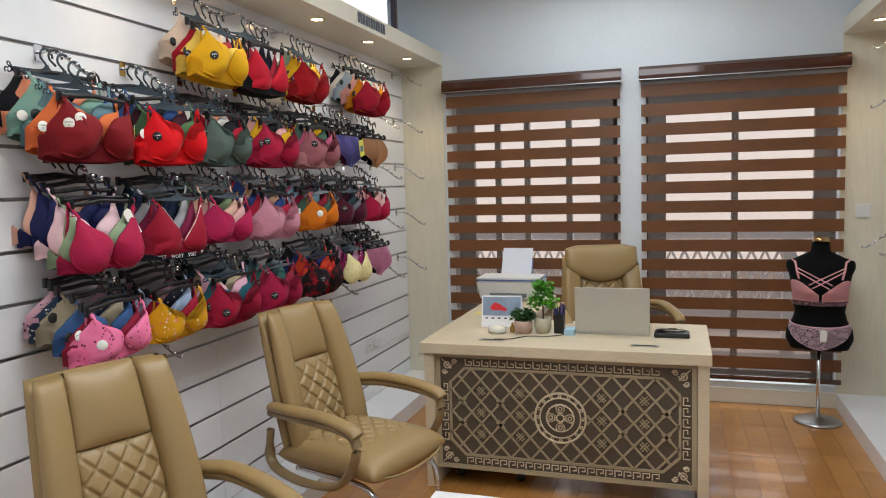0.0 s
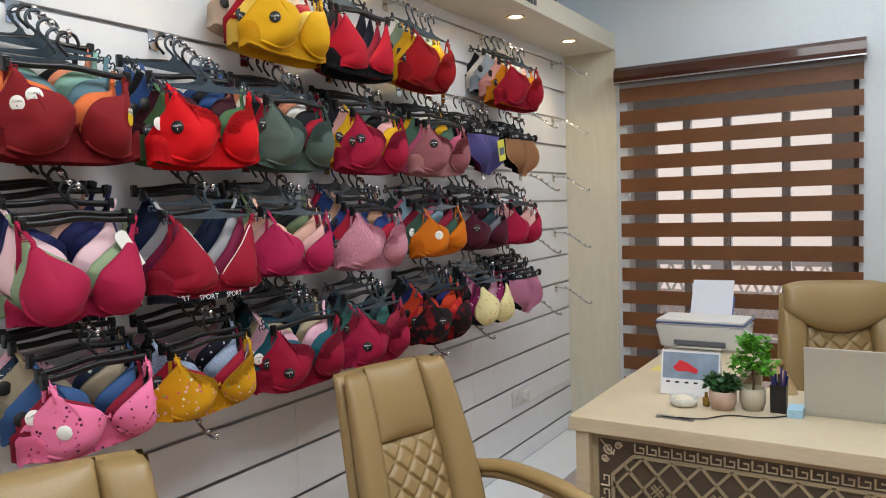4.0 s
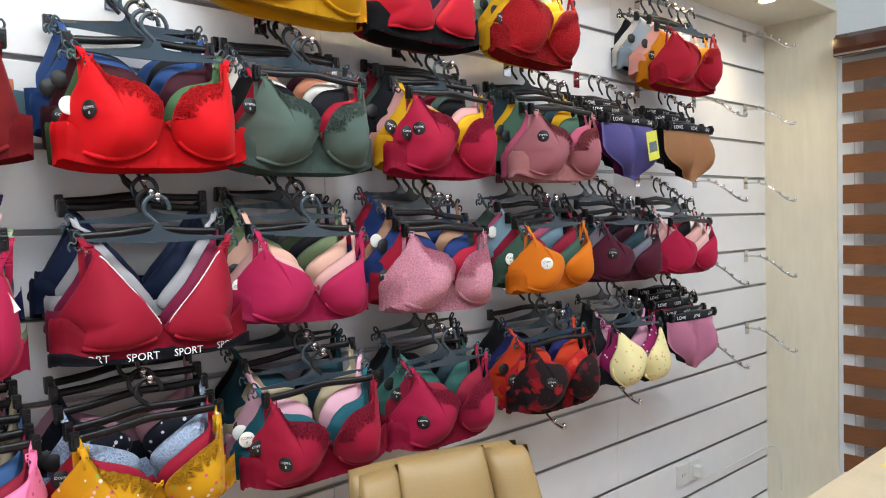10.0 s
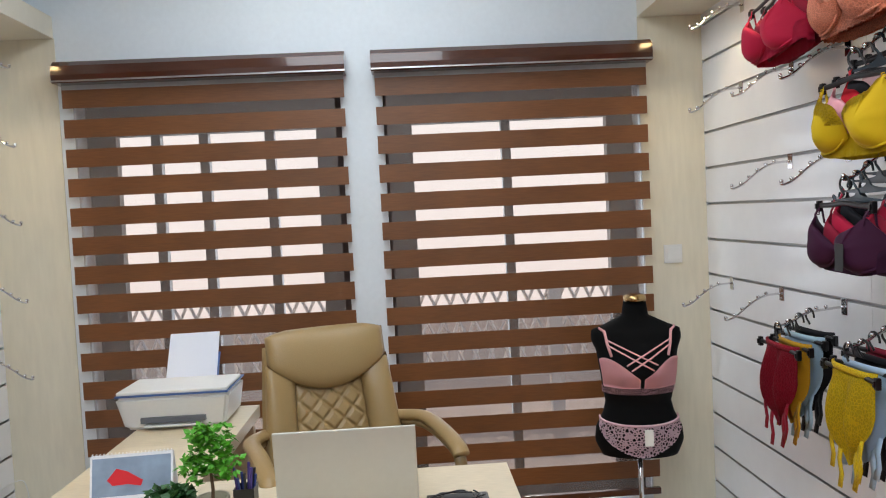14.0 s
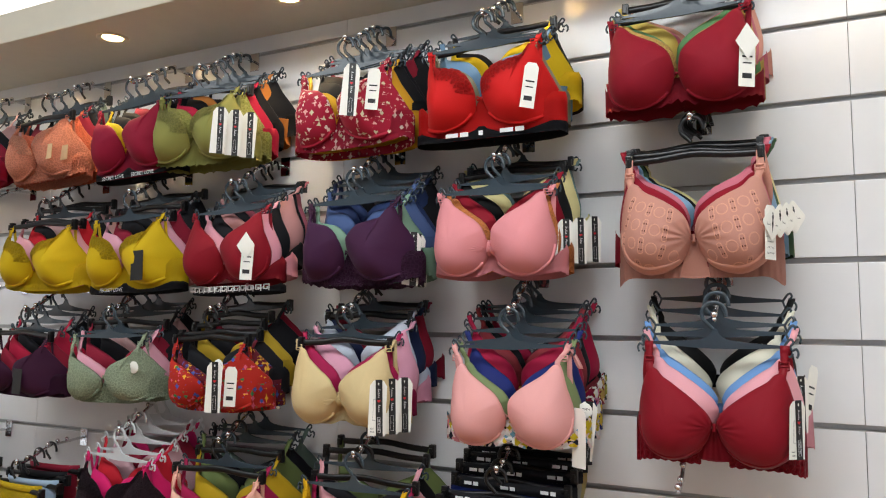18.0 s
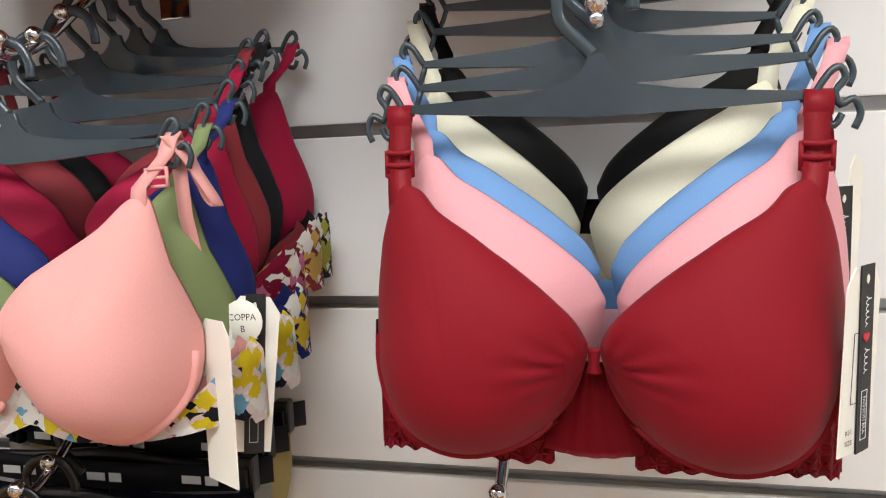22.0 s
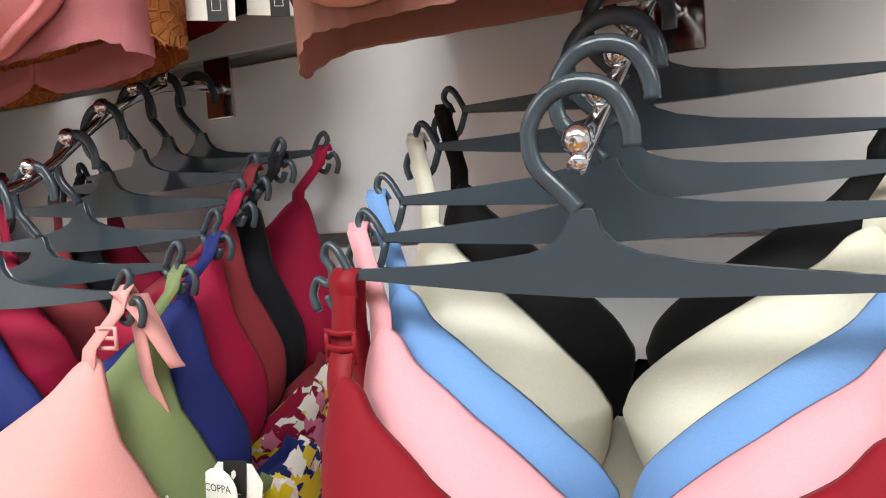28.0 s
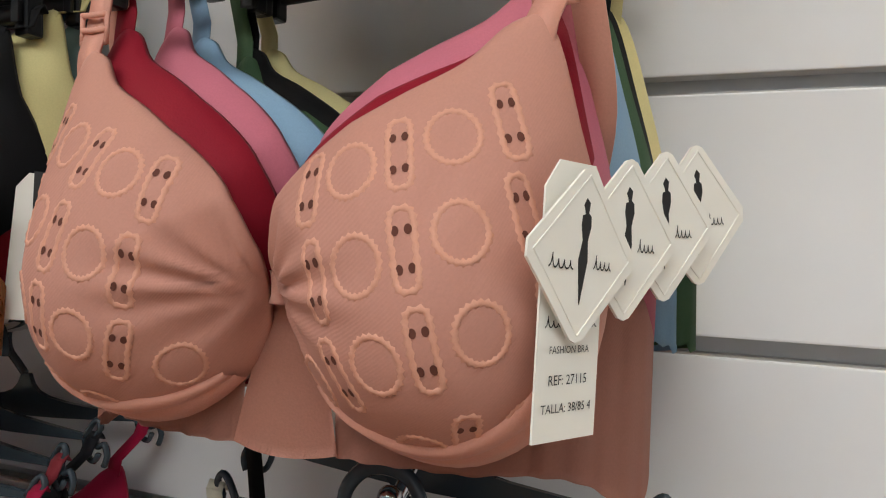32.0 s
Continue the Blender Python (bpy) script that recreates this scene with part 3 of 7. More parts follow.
class Cup:
    """Bulged cup surface over its outline, star-shaped about the apex."""

    def __init__(self, st):
        s = STYLES[st]
        self.s = s
        wide = 0.0 if "plunge" in st else 0.16
        pts = [Vector((x * (1 + wide * min(1.0, max(0.0, (0.085 - z) / 0.10)) * min(1.0, x / 0.06)), z)) for x, z in s["out"]]
        ring = []
        n = len(pts)
        tip = max(range(n), key=lambda i: pts[i].y)
        for i in range(n):
            a, b, c, d = pts[i - 1], pts[i], pts[(i + 1) % n], pts[(i + 2) % n]
            for k in range(5):
                t = k / 5
                ring.append(0.5 * ((2 * b) + (c - a) * t + (2 * a - 5 * b + 4 * c - d) * t * t + (3 * b - a - 3 * c + d) * t ** 3))
        self.ring = ring
        self.apex = Vector(s["apex"])

    def lift(self, p):
        """How far the outline itself stands out: most along the neckline."""
        s = self.s
        side = (p.x - 0.09) / 0.06
        v = 0.008 + s["rise"] * max(0.0, min(1.0, (p.y + 0.03) / 0.06)) * max(0.0, 1 - max(0.0, (p.y - 0.06) / 0.05)) * max(0.15, 1 - max(0, side) ** 2)
        return v - 0.030 * max(0.0, (p.x - 0.105) / 0.04) ** 2 + 0.006 * min(1.0, max(0.0, (p.y - 0.055) / 0.05))

    ROUND = 0.068

    def reach(self, r, rho):
        """Near the apex the rings are round; towards the edge they take the outline's shape."""
        return r * (self.ROUND + (rho - self.ROUND) * r ** 4)

    def at(self, r, p):
        d = p - self.apex
        q = self.apex + d * (self.reach(r, d.length) / d.length)
        return Vector((q.x, self.lift(p) * r ** 2.5 + self.s["d"] * max(0.0, 1 - r ** 2.3) ** 0.80, q.y))

    def height(self, x, z):
        """The surface over a point of the outline's plane."""
        d = Vector((x, z)) - self.apex
        far = d.length
        if far < 1e-5:
            return self.at(0.0, self.ring[0])
        best = None
        n = len(self.ring)
        for i in range(n):
            a, b = self.ring[i] - self.apex, self.ring[(i + 1) % n] - self.apex
            den = d.x * (b.y - a.y) - d.y * (b.x - a.x)
            if abs(den) < 1e-12:
                continue
            t = (a.x * (b.y - a.y) - a.y * (b.x - a.x)) / den
            u = (a.x * d.y - a.y * d.x) / den
            if t > 0 and -1e-6 <= u <= 1 + 1e-6 and (best is None or t < best[0]):
                best = (t, self.ring[i].lerp(self.ring[(i + 1) % n], u))
        if best is None or best[0] < 1.012:
            return None
        rho, lo, hi = (best[1] - self.apex).length, 0.0, 1.0
        for _ in range(22):
            r = (lo + hi) / 2
            if self.reach(r, rho) < far:
                lo = r
            else:
                hi = r
        return self.at(r, best[1])

    def mesh(self, sign, nr=11):
        bm = bmesh.new()
        n = len(self.ring)
        c = self.at(0, self.ring[0])
        F = [[bm.verts.new((sign * p.x, p.y, p.z)) for p in (self.at(1 - (1 - (i + 1) / nr) ** 1.4, q) for q in self.ring)] for i in range(nr)]
        mid = bm.verts.new((sign * c.x, c.y, c.z))
        for j in range(n):
            k = (j + 1) % n
            bm.faces.new((mid, F[0][j], F[0][k]))
            for i in range(nr - 1):
                bm.faces.new((F[i][j], F[i + 1][j], F[i + 1][k], F[i][k]))
        # foam thickness: inner shell, joined at the rim
        inn = [[bm.verts.new((v.co.x * 0.995, v.co.y - 0.006 * (1 - 0.4 * (i == nr - 1)), v.co.z)) for v in F[i]] for i in (4, 8, nr - 1)]
        cen = bm.verts.new((sign * c.x, c.y - 0.006, c.z))
        for j in range(n):
            k = (j + 1) % n
            bm.faces.new((cen, inn[0][k], inn[0][j]))
            bm.faces.new((inn[0][j], inn[0][k], inn[1][k], inn[1][j]))
            bm.faces.new((inn[1][j], inn[1][k], inn[2][k], inn[2][j]))
            bm.faces.new((F[-1][k], F[-1][j], inn[2][j], inn[2][k]))
        return mesh_of(bm, "cup", True)

    def edge(self, a, b, out=0.0):
        """Points along the outline between two fractions, on the surface."""
        n = len(self.ring)
        return [self.at(1.0, self.ring[i % n]) for i in range(int(a * n), int(b * n) + 1)]


def ribbon(pts, width, thick=0.0011, wdir=(1, 0, 0)):
    """A flat band along points."""
    bm = bmesh.new()
    pts = [Vector(p) for p in pts]
    w = Vector(wdir) * width / 2
    rows = []
    for i, p in enumerate(pts):
        t = (pts[min(i + 1, len(pts) - 1)] - pts[max(i - 1, 0)]).normalized()
        nn = t.cross(w).normalized() * thick / 2
        rows.append([bm.verts.new(p + o) for o in (-w - nn, w - nn, w + nn, -w + nn)])
    for a, b in zip(rows, rows[1:]):
        for j in range(4):
            bm.faces.new((a[j], a[(j + 1) % 4], b[(j + 1) % 4], b[j]))
    bm.faces.new(rows[0][::-1])
    bm.faces.new(rows[-1])
    return bm


def band_mesh(st, scallop):
    """The band: centre, wings bending back at the sides, and the closed back."""
    s = STYLES[st]
    ctl = [(0.0, 0.006), (0.05, 0.007), (0.10, 0.001), (0.138, -0.012), (0.155, -0.034), (0.145, -0.058), (0.09, -0.066), (0.0, -0.068)]
    half = [(p.x, p.y) for p in spline([(x, y, 0) for x, y in ctl], 6)]
    full = [(-x, y) for x, y in half[::-1]][:-1] + half
    bm = bmesh.new()
    rows = []
    n = len(full)
    for i, (x, y) in enumerate(full):
        x *= 0.98 if "plunge" in st else 1.15
        ax = abs(x)
        if y > -0.03:
            top = -0.004 - 0.05 * min(1, ax / 0.05) if ax < 0.06 else -0.054 + 0.056 * min(1, max(0, (ax - 0.095) / 0.06)) ** 1.2
            if ax < 0.012:
                top = s["out"][0][1] - 0.002
        else:
            top = 0.004 - 0.028 * min(1, (-0.03 - y) / 0.035)
        low = s["low"] - 0.004 * (1 if y < -0.02 else 0) + (0.012 * max(0, 1 - ax / 0.03) if "plunge" in st else 0)
        low += 0.020 * max(0.0, (ax - 0.07) / 0.10) ** 2 * (1 if y > -0.03 else 0.6)
        if scallop:
            low += scallop * (abs(math.sin(i * 1.15)) - 0.3)
        wob = 0.0015 * math.sin(i * 2.1)
        rows.append([bm.verts.new((x, y + wob * f, top + (low - top) * f)) for f in (0, 0.34, 0.67, 1)])
    for a, b in zip(rows, rows[1:]):
        for j in range(3):
            bm.faces.new((a[j], b[j], b[j + 1], a[j + 1]))
    bmesh.ops.solidify(bm, geom=bm.faces[:], thickness=0.0016)
    return mesh_of(bm, "band", True)


CUPS = {k: Cup(k) for k in STYLES}
CUPMESH = {(k, sgn): CUPS[k].mesh(sgn) for k in STYLES for sgn in (-1, 1)}
BANDS = {(k, sc): band_mesh(k, sc) for k in STYLES for sc in (0.0, 0.007)}
CLIPZ = {"plunge": 0.124, "open_plunge": 0.140, "deep_plunge": 0.148, "balconette": 0.112, "triangle": 0.130, "full": 0.120}   # strap loop above the bra's centre
STRAPS = {}


def strap_set(st, sgn, cz):
    """Front strap, rear strap, loop over the hanger and slider, for one strap length."""
    if (st, sgn, cz) in STRAPS:
        return STRAPS[st, sgn, cz]
    sx, sz = STYLES[st]["strap"]
    y = CUPS[st].lift(Vector((sx, sz)))
    front = ribbon([(sgn * sx, y, sz - 0.014), (sgn * (sx + 0.002), y * 0.8, sz + 0.3 * (cz - sz)), (sgn * 0.127, 0.005, cz - 0.008), (sgn * 0.131, 0.0035, cz + 0.004)], 0.012)
    rear = ribbon([(sgn * 0.131, -0.0035, cz + 0.004), (sgn * 0.128, -0.012, cz - 0.05), (sgn * 0.122, -0.040, 0.03), (sgn * 0.115, -0.064, -0.012)], 0.011)
    top = ribbon([(sgn * 0.131, 0.0035, cz + 0.003), (sgn * 0.132, 0.0, cz + 0.008), (sgn * 0.131, -0.0035, cz + 0.003)], 0.012)
    sl = bmesh.new()
    zz = sz + 0.45 * (cz - sz)
    for z in (zz - 0.006, zz, zz + 0.006):
        sweep(sl, [(sgn * 0.1225 - 0.008, 0.010, z), (sgn * 0.1225 + 0.008, 0.010, z)], 0.0013, seg=6)
    for x in (-0.008, 0.008):
        sweep(sl, [(sgn * 0.1225 + x, 0.010, zz - 0.007), (sgn * 0.1225 + x, 0.010, zz + 0.007)], 0.0013, seg=6)
    STRAPS[st, sgn, cz] = (mesh_of(front, "strap", True), mesh_of(rear, "rear_strap", True), mesh_of(top, "strap_loop", True), mesh_of(sl, "slider", True))
    return STRAPS[st, sgn, cz]


def wire_mesh(st, sgn):
    c = CUPS[st]
    n = len(c.ring)
    tip = max(range(n), key=lambda i: c.ring[i].y)
    start = next(i for i in range(tip, n) if c.ring[i].y < 0.006)
    pts = [c.at(0.965, p) + Vector((0, 0.0012, 0)) for p in c.ring[start:n - 4]]
    return mesh_of(tube([Vector((sgn * p.x, p.y, p.z)) for p in pts], 0.0046, 0.0020, seg=6, up=(0, 1, 0)), "wire_casing", True)


WIRES = {(k, sgn): wire_mesh(k, sgn) for k in STYLES for sgn in (-1, 1)}


def trim_mesh(st, sgn, width=0.027):
    """A scalloped lace edge lying on the neckline of a cup."""
    c = CUPS[st]
    n = len(c.ring)
    tip = max(range(n), key=lambda i: c.ring[i].y)
    idx = list(range(0, tip + 1))
    bm = bmesh.new()
    rows = []
    for q, i in enumerate(idx):
        p = c.ring[i]
        w = width * (0.60 + 0.62 * abs(math.sin(q * 1.05)))
        d = (p - c.apex).length
        row = []
        for f in (0, 0.15, 0.35, 0.55, 0.75, 0.9, 1):
            v = c.at(max(0.3, 1 - f * w / d), p)
            row.append(bm.verts.new((sgn * v.x, v.y + 0.0018, v.z + (1 - f) * 0.003 * abs(math.sin(q * 1.2)))))
        rows.append(row)
    for a, b in zip(rows, rows[1:]):
        for k in range(6):
            bm.faces.new((a[k], b[k], b[k + 1], a[k + 1]))
    bmesh.ops.solidify(bm, geom=bm.faces[:], thickness=0.0012)
    return mesh_of(bm, "lace_trim", True)


TRIMS = {(k, sgn): trim_mesh(k, sgn) for k in STYLES for sgn in (-1, 1)}


def gather_mesh(st, sgn):
    """Soft folds running from the centre knot over a cup."""
    c = CUPS[st]
    folds = []
    for ang, ln in ((34, 0.026), (16, 0.040), (-2, 0.046), (-20, 0.036), (-36, 0.024)):
        pts, tap = [], []
        for i in range(9):
            t = i / 8
            r = 0.004 + ln * t
            a = radians(ang * (0.55 + 0.45 * t))
            h = c.height(0.006 + r * math.cos(a), -0.008 + r * math.sin(a) * 0.8)
            if h is None:
                h = Vector((0.006 + r * math.cos(a), 0.016, -0.008 + r * math.sin(a) * 0.8))
            pts.append((sgn * h.x, h.y - 0.0016, h.z))
            tap.append(max(0.10, (1 - t) ** 0.8))
        bm = bmesh.new()
        sweep(bm, pts, 0.0040, 0.0028, seg=8, up=(0, 1, 0), taper=tap)
        folds.append(mesh_of(bm, "fold", True))
    return folds


GATHER = {sgn: gather_mesh("plunge", sgn) for sgn in (-1, 1)}
bmk = bmesh.new()
for dx in (-0.0030, 0.0030):
    sweep(bmk, spline([(dx * 1.6, 0.016, 0.010), (dx, 0.024, 0.005), (-dx * 0.6, 0.027, -0.003), (-dx * 1.2, 0.023, -0.012), (-dx * 1.8, 0.012, -0.019)], 4), 0.0042, 0.0032, seg=8)
KNOT = mesh_of(bmk, "knot", True)
BOW = mesh_of(tube(spline([(-0.008, 0.014, 0.004), (0, 0.016, 0), (0.008, 0.014, 0.004), (0.007, 0.014, -0.005), (0, 0.016, 0), (-0.007, 0.014, -0.005)], 4, True), 0.0016, seg=6, closed=True), "bow", True)
DISC = mesh_of(lathe([(0.001, -0.0006), (0.016, -0.0006), (0.0165, 0.0), (0.016, 0.0006), (0.001, 0.0006)], 20), "round_tag", True)
TAGCARD = mesh_of(prism([(-0.019, -0.060), (0.019, -0.060), (0.019, 0.048), (0.011, 0.060), (-0.011, 0.060), (-0.019, 0.048)], 0.0009), "card")
TAGSTRIP = mesh_of(box((-0.0075, 0.0008, -0.061), (0.0075, 0.0016, 0.062)), "strip")
DIAMOND = mesh_of(prism([(0, -0.034), (0.022, 0), (0, 0.034), (-0.022, 0)], 0.0009), "card")
BAR = mesh_of(box((-0.5, -0.5, -0.0002), (0.5, 0.5, 0.0002)), "print_bar")


def bars(parent, rows, mat, depth):
    """Unreadable print as plain bars: (x, z, width, height)."""
    for x, z, w, h in rows:
        put("print_bar", BAR, mat, parent, Matrix.Translation((x, depth, z)) @ FACE @ Matrix.Diagonal((w, h, 1, 1)))


def heart(parent, x, z, s, mat, depth):
    o = []
    for i in range(24):
        t = 2 * math.pi * i / 24
        o.append((s * 16 * math.sin(t) ** 3 / 16, s * (13 * math.cos(t) - 5 * math.cos(2 * t) - 2 * math.cos(3 * t) - math.cos(4 * t)) / 16))
    part("heart", prism(o, 0.0004), mat, parent, m=Matrix.Translation((x, depth, z)))


def script_mesh(length, height, loops, seed):
    """An unreadable flourish of pen strokes along X."""
    rnd = random.Random(seed)
    pts = []
    for i in range(loops * 6 + 1):
        a = 2 * math.pi * i / 6
        tall = height * (1.0 if i < 7 else 0.45 + 0.4 * rnd.random() * (rnd.random() < 0.35))
        pts.append((length * (i / (loops * 6) - 0.5) + 0.12 * height * math.sin(a), tall * (0.5 - 0.5 * math.cos(a)) - 0.25 * height, 0))
    return mesh_of(tube(spline(pts, 3), 0.00035, 0.00012, seg=4), "print")


SCRIPTS = [script_mesh(0.020, 0.0060, 5, 4), script_mesh(0.017, 0.0060, 4, 9)]
STRIPHOLE = mesh_of(prism([(-0.0012, -0.003), (0.0008, -0.002), (0.0018, 0.001), (0.0008, 0.003), (-0.0008, 0.002), (-0.0018, 0.0)], 0.0003), "punched_slot")
LINEBOX = {}


def line_box(w, h, t=0.0004):
    """A thin printed frame in the XY plane."""
    if (w, h) not in LINEBOX:
        bm = bmesh.new()
        for lo, hi in (((-w, -h), (w, -h + t)), ((-w, h - t), (w, h)), ((-w, -h + t), (-w + t, h - t)), ((w - t, -h + t), (w, h - t))):
            add_box(bm, (lo[0], lo[1], -0.0001), (hi[0], hi[1], 0.0001))
        LINEBOX[w, h] = mesh_of(bm, "printed_frame")
    return LINEBOX[w, h]


def fashion_tag(parent, m, strip=True, text=True):
    """White hang tag under a black strip card."""
    if not strip:
        m = m @ Matrix.Diagonal((0.78, 1, 0.8, 1))
    t = put("hang_tag", TAGCARD, CARD, parent, m, "white card tag with a black strip" if strip else "white card tag with small print")
    if not strip:
        bars(t, [(0.0, 0.01, 0.024, 0.004), (0, -0.005, 0.02, 0.003), (0, -0.035, 0.022, 0.012)], INKBLACK, 0.0008)
        return t
    st = put("strip", TAGSTRIP, CARDBLACK, t, pose(-0.0035, 0, 0, 0, 3, 0), "black strip card with white print")
    down = FACE @ pose(0, 0, 0, 0, 0, -90)
    put("punched_slot", STRIPHOLE, CARD, st, pose(0.0008, 0.0018, 0.053, 0, -20, 0))
    put("print", SCRIPTS[0], INKWHITE, st, Matrix.Translation((0.0005, 0.0018, 0.032)) @ down)
    put("print", SCRIPTS[1], INKWHITE, st, Matrix.Translation((0.0005, 0.0018, 0.0)) @ down)
    heart(st, 0.0005, 0.0155, 0.0036, INKRED, 0.0018)
    put("printed_frame", line_box(0.0165, 0.0034), INKWHITE, st, Matrix.Translation((0.0005, 0.0018, -0.036)) @ down)
    if text:
        lettering("FASHION BRA", 0.0049, INKWHITE, st, Matrix.Translation((0.0005, 0.0019, -0.036)) @ down, "print", 0.82)
        lettering("REF:", 0.0046, INKBLACK, t, Matrix.Translation((0.0095, 0.0010, -0.045)) @ FACE, "print")
        lettering("SIZE:", 0.0046, INKBLACK, t, Matrix.Translation((0.0090, 0.0010, -0.052)) @ FACE, "print")
        put("printed_frame", line_box(0.023, 0.0045), INKBLACK, t, Matrix.Translation((0.0052, 0.0009, -0.004)) @ down)
    return t


def coppa_tag(parent, m, dark=True, text=True):
    t = put("round_tag", DISC, CARDBLACK if dark else CARD, parent, m @ FACE, "round card tag")
    if text:
        ink = INKWHITE if dark else INKBLACK
        lettering("COPPA", 0.0072, ink, t, pose(0, 0.003, 0.0008), "print")
        lettering("B", 0.0072, ink, t, pose(0, -0.006, 0.0008), "print")
    return t




def bra(m, style, mat, label, band=None, trim=None, scallop=0.0, front=True, slider=None, knot=False, clip=None, group="bras on the wall hooks"):
    """A bra centred between its cups, Y outwards, on a hanger above it."""
    b = empty("bra", m, label, "bra", group)
    for sgn in (-1, 1):
        put("cup", CUPMESH[style, sgn], mat, b)
        f, r, tp, sl = strap_set(style, sgn, clip or CLIPZ[style])
        put("strap", f, band or mat, b)
        put("strap_loop", tp, band or mat, b)
        if front:
            put("rear_strap", r, band or mat, b)
            put("slider", sl, slider or band or mat, b)
            put("wire_casing", WIRES[style, sgn], mat, b)
            if trim is not None:
                put("lace_trim", TRIMS[style, sgn], trim, b)
        if knot:
            for fold in GATHER[sgn]:
                put("fold", fold, mat, b)
    put("band", BANDS[style, scallop], band or mat, b)
    if knot:
        put("knot", KNOT, mat, b)
    elif front and style != "triangle":
        put("bow", BOW, band or mat, b)
    return b


# ---------- the two bras seen from close by ----------
class FineCup(Cup):
    """A finely meshed cup with the cloth gathered towards the centre knot."""

    def gathered(self, fold, spread, count):
        n = len(self.ring)
        self.fold, self.spread, self.count = fold, spread, count
        fine = []
        for i in range(n):
            fine += [self.ring[i], (self.ring[i] + self.ring[(i + 1) % n]) / 2]
        self.fine = fine
        self.tip = max(range(len(fine)), key=lambda i: fine[i].y)
        return self

    def swell(self, x, z):
        dx, dz = x - 0.004, z + 0.008
        r = math.hypot(dx, dz)
        th = math.atan2(dz, max(dx, 1e-5))
        ridge = math.cos(th * self.count + 1.1 * math.sin(2.3 * th)) * (0.75 + 0.25 * math.sin(5 * th + 1))
        return self.fold * math.exp(-(r / self.spread) ** 2) * (1 - math.exp(-(r / 0.007) ** 2)) * ridge

    def on(self, r, p):
        v = self.at(r, p)
        v.y += self.swell(v.x, v.z)
        return v

    def over(self, x, z):
        v = self.height(x, z)
        if v is not None:
            v.y += self.swell(x, z)
        return v

    def shell(self, sign, nr=30):
        verts, faces = [], []
        n = len(self.fine)
        rs = [1 - (1 - (i + 1) / nr) ** 1.5 for i in range(nr)]
        for r in rs:
            verts += [self.on(r, q) for q in self.fine]
        for r, t in ((1.0, 0.003), (0.9, 0.005), (0.5, 0.006)):
            for q in self.fine:
                v = self.on(r, q)
                verts.append(Vector((v.x * 0.996, v.y - t, v.z)))
        c = self.on(0.0, self.fine[0])
        mid = len(verts)
        verts += [c, Vector((c.x, c.y - 0.006, c.z))]
        rows = len(rs) + 3
        for j in range(n):
            k = (j + 1) % n
            faces.append((mid, j, k))
            for i in range(rows - 1):
                faces.append((i * n + j, (i + 1) * n + j, (i + 1) * n + k, i * n + k))
            faces.append((mid + 1, (rows - 1) * n + k, (rows - 1) * n + j))
        me = bpy.data.meshes.new("cup")
        me.from_pydata([(sign * v.x, v.y, v.z) for v in verts], [], faces)
        bm = bmesh.new()
        bm.from_mesh(me)
        return mesh_of(bm, "cup", True)

    def casing(self, sign, width, lift=0.0018):
        """Flat wire channel along the lower edge, with a stitched inner lip."""
        n = len(self.fine)
        start = next(i for i in range(self.tip, n) if self.fine[i].y < 0.012)
        bm = bmesh.new()
        rows = []
        for i in range(start, n - 11):
            p = self.fine[i]
            ray = (p - self.apex).length
            wide = width * min(1.0, 0.35 + (n - 12 - i) / 14)
            row = []
            for f, up in ((0.0, 0.0), (0.06, 1.0), (0.42, 0.75), (0.5, 0.35), (0.58, 0.75), (0.94, 1.0), (1.0, 0.0)):
                v = self.on(1 - f * wide / ray, p)
                d = (p - self.apex).normalized()
                row.append(bm.verts.new((sign * (v.x + d.x * lift * up), v.y + lift * up, v.z + d.y * lift * up)))
            rows.append(row)
        for a, b in zip(rows, rows[1:]):
            for j in range(6):
                bm.faces.new((a[j], a[j + 1], b[j + 1], b[j]))
        return mesh_of(bm, "wire_casing", True)


def wing_band(low_mid, low_side, scallop, droop, wob=0.0012, step=7):
    """Underband: below the cups, round the sides and closed behind."""
    ctl = [(0.024, 0.006), (0.06, 0.006), (0.10, -0.001), (0.132, -0.014), (0.150, -0.040), (0.143, -0.070), (0.09, -0.080), (0.0, -0.082)]
    half = spline([(x, y, 0) for x, y in ctl], 18)
    bm = bmesh.new()
    for sgn in (-1, 1):
        rows = []
        for i, p in enumerate(half):
            u = i / (len(half) - 1)
            side = max(0.0, min(1.0, (p.x - 0.09) / 0.05)) if u < 0.62 else 1.0
            top = -0.050 + 0.062 * side ** 1.5 if u < 0.46 else 0.012 - 0.045 * min(1, (u - 0.46) / 0.2)
            low = low_mid + (low_side - low_mid) * side - droop * math.exp(-((u - 0.55) / 0.12) ** 2)
            low -= scallop * abs(math.sin(i * math.pi / step))
            rows.append([bm.verts.new((sgn * p.x, p.y + wob * math.sin(i * 0.9) * f + wob * 0.6 * math.sin(i * 0.37 + 4 * f), top + (low - top) * f)) for f in (0, 0.2, 0.4, 0.6, 0.8, 0.94, 1)])
        for a, b in zip(rows, rows[1:]):
            for j in range(6):
                bm.faces.new((a[j], b[j], b[j + 1], a[j + 1]))
    bmesh.ops.solidify(bm, geom=bm.faces[:], thickness=0.0014)
    return mesh_of(bm, "band", True)


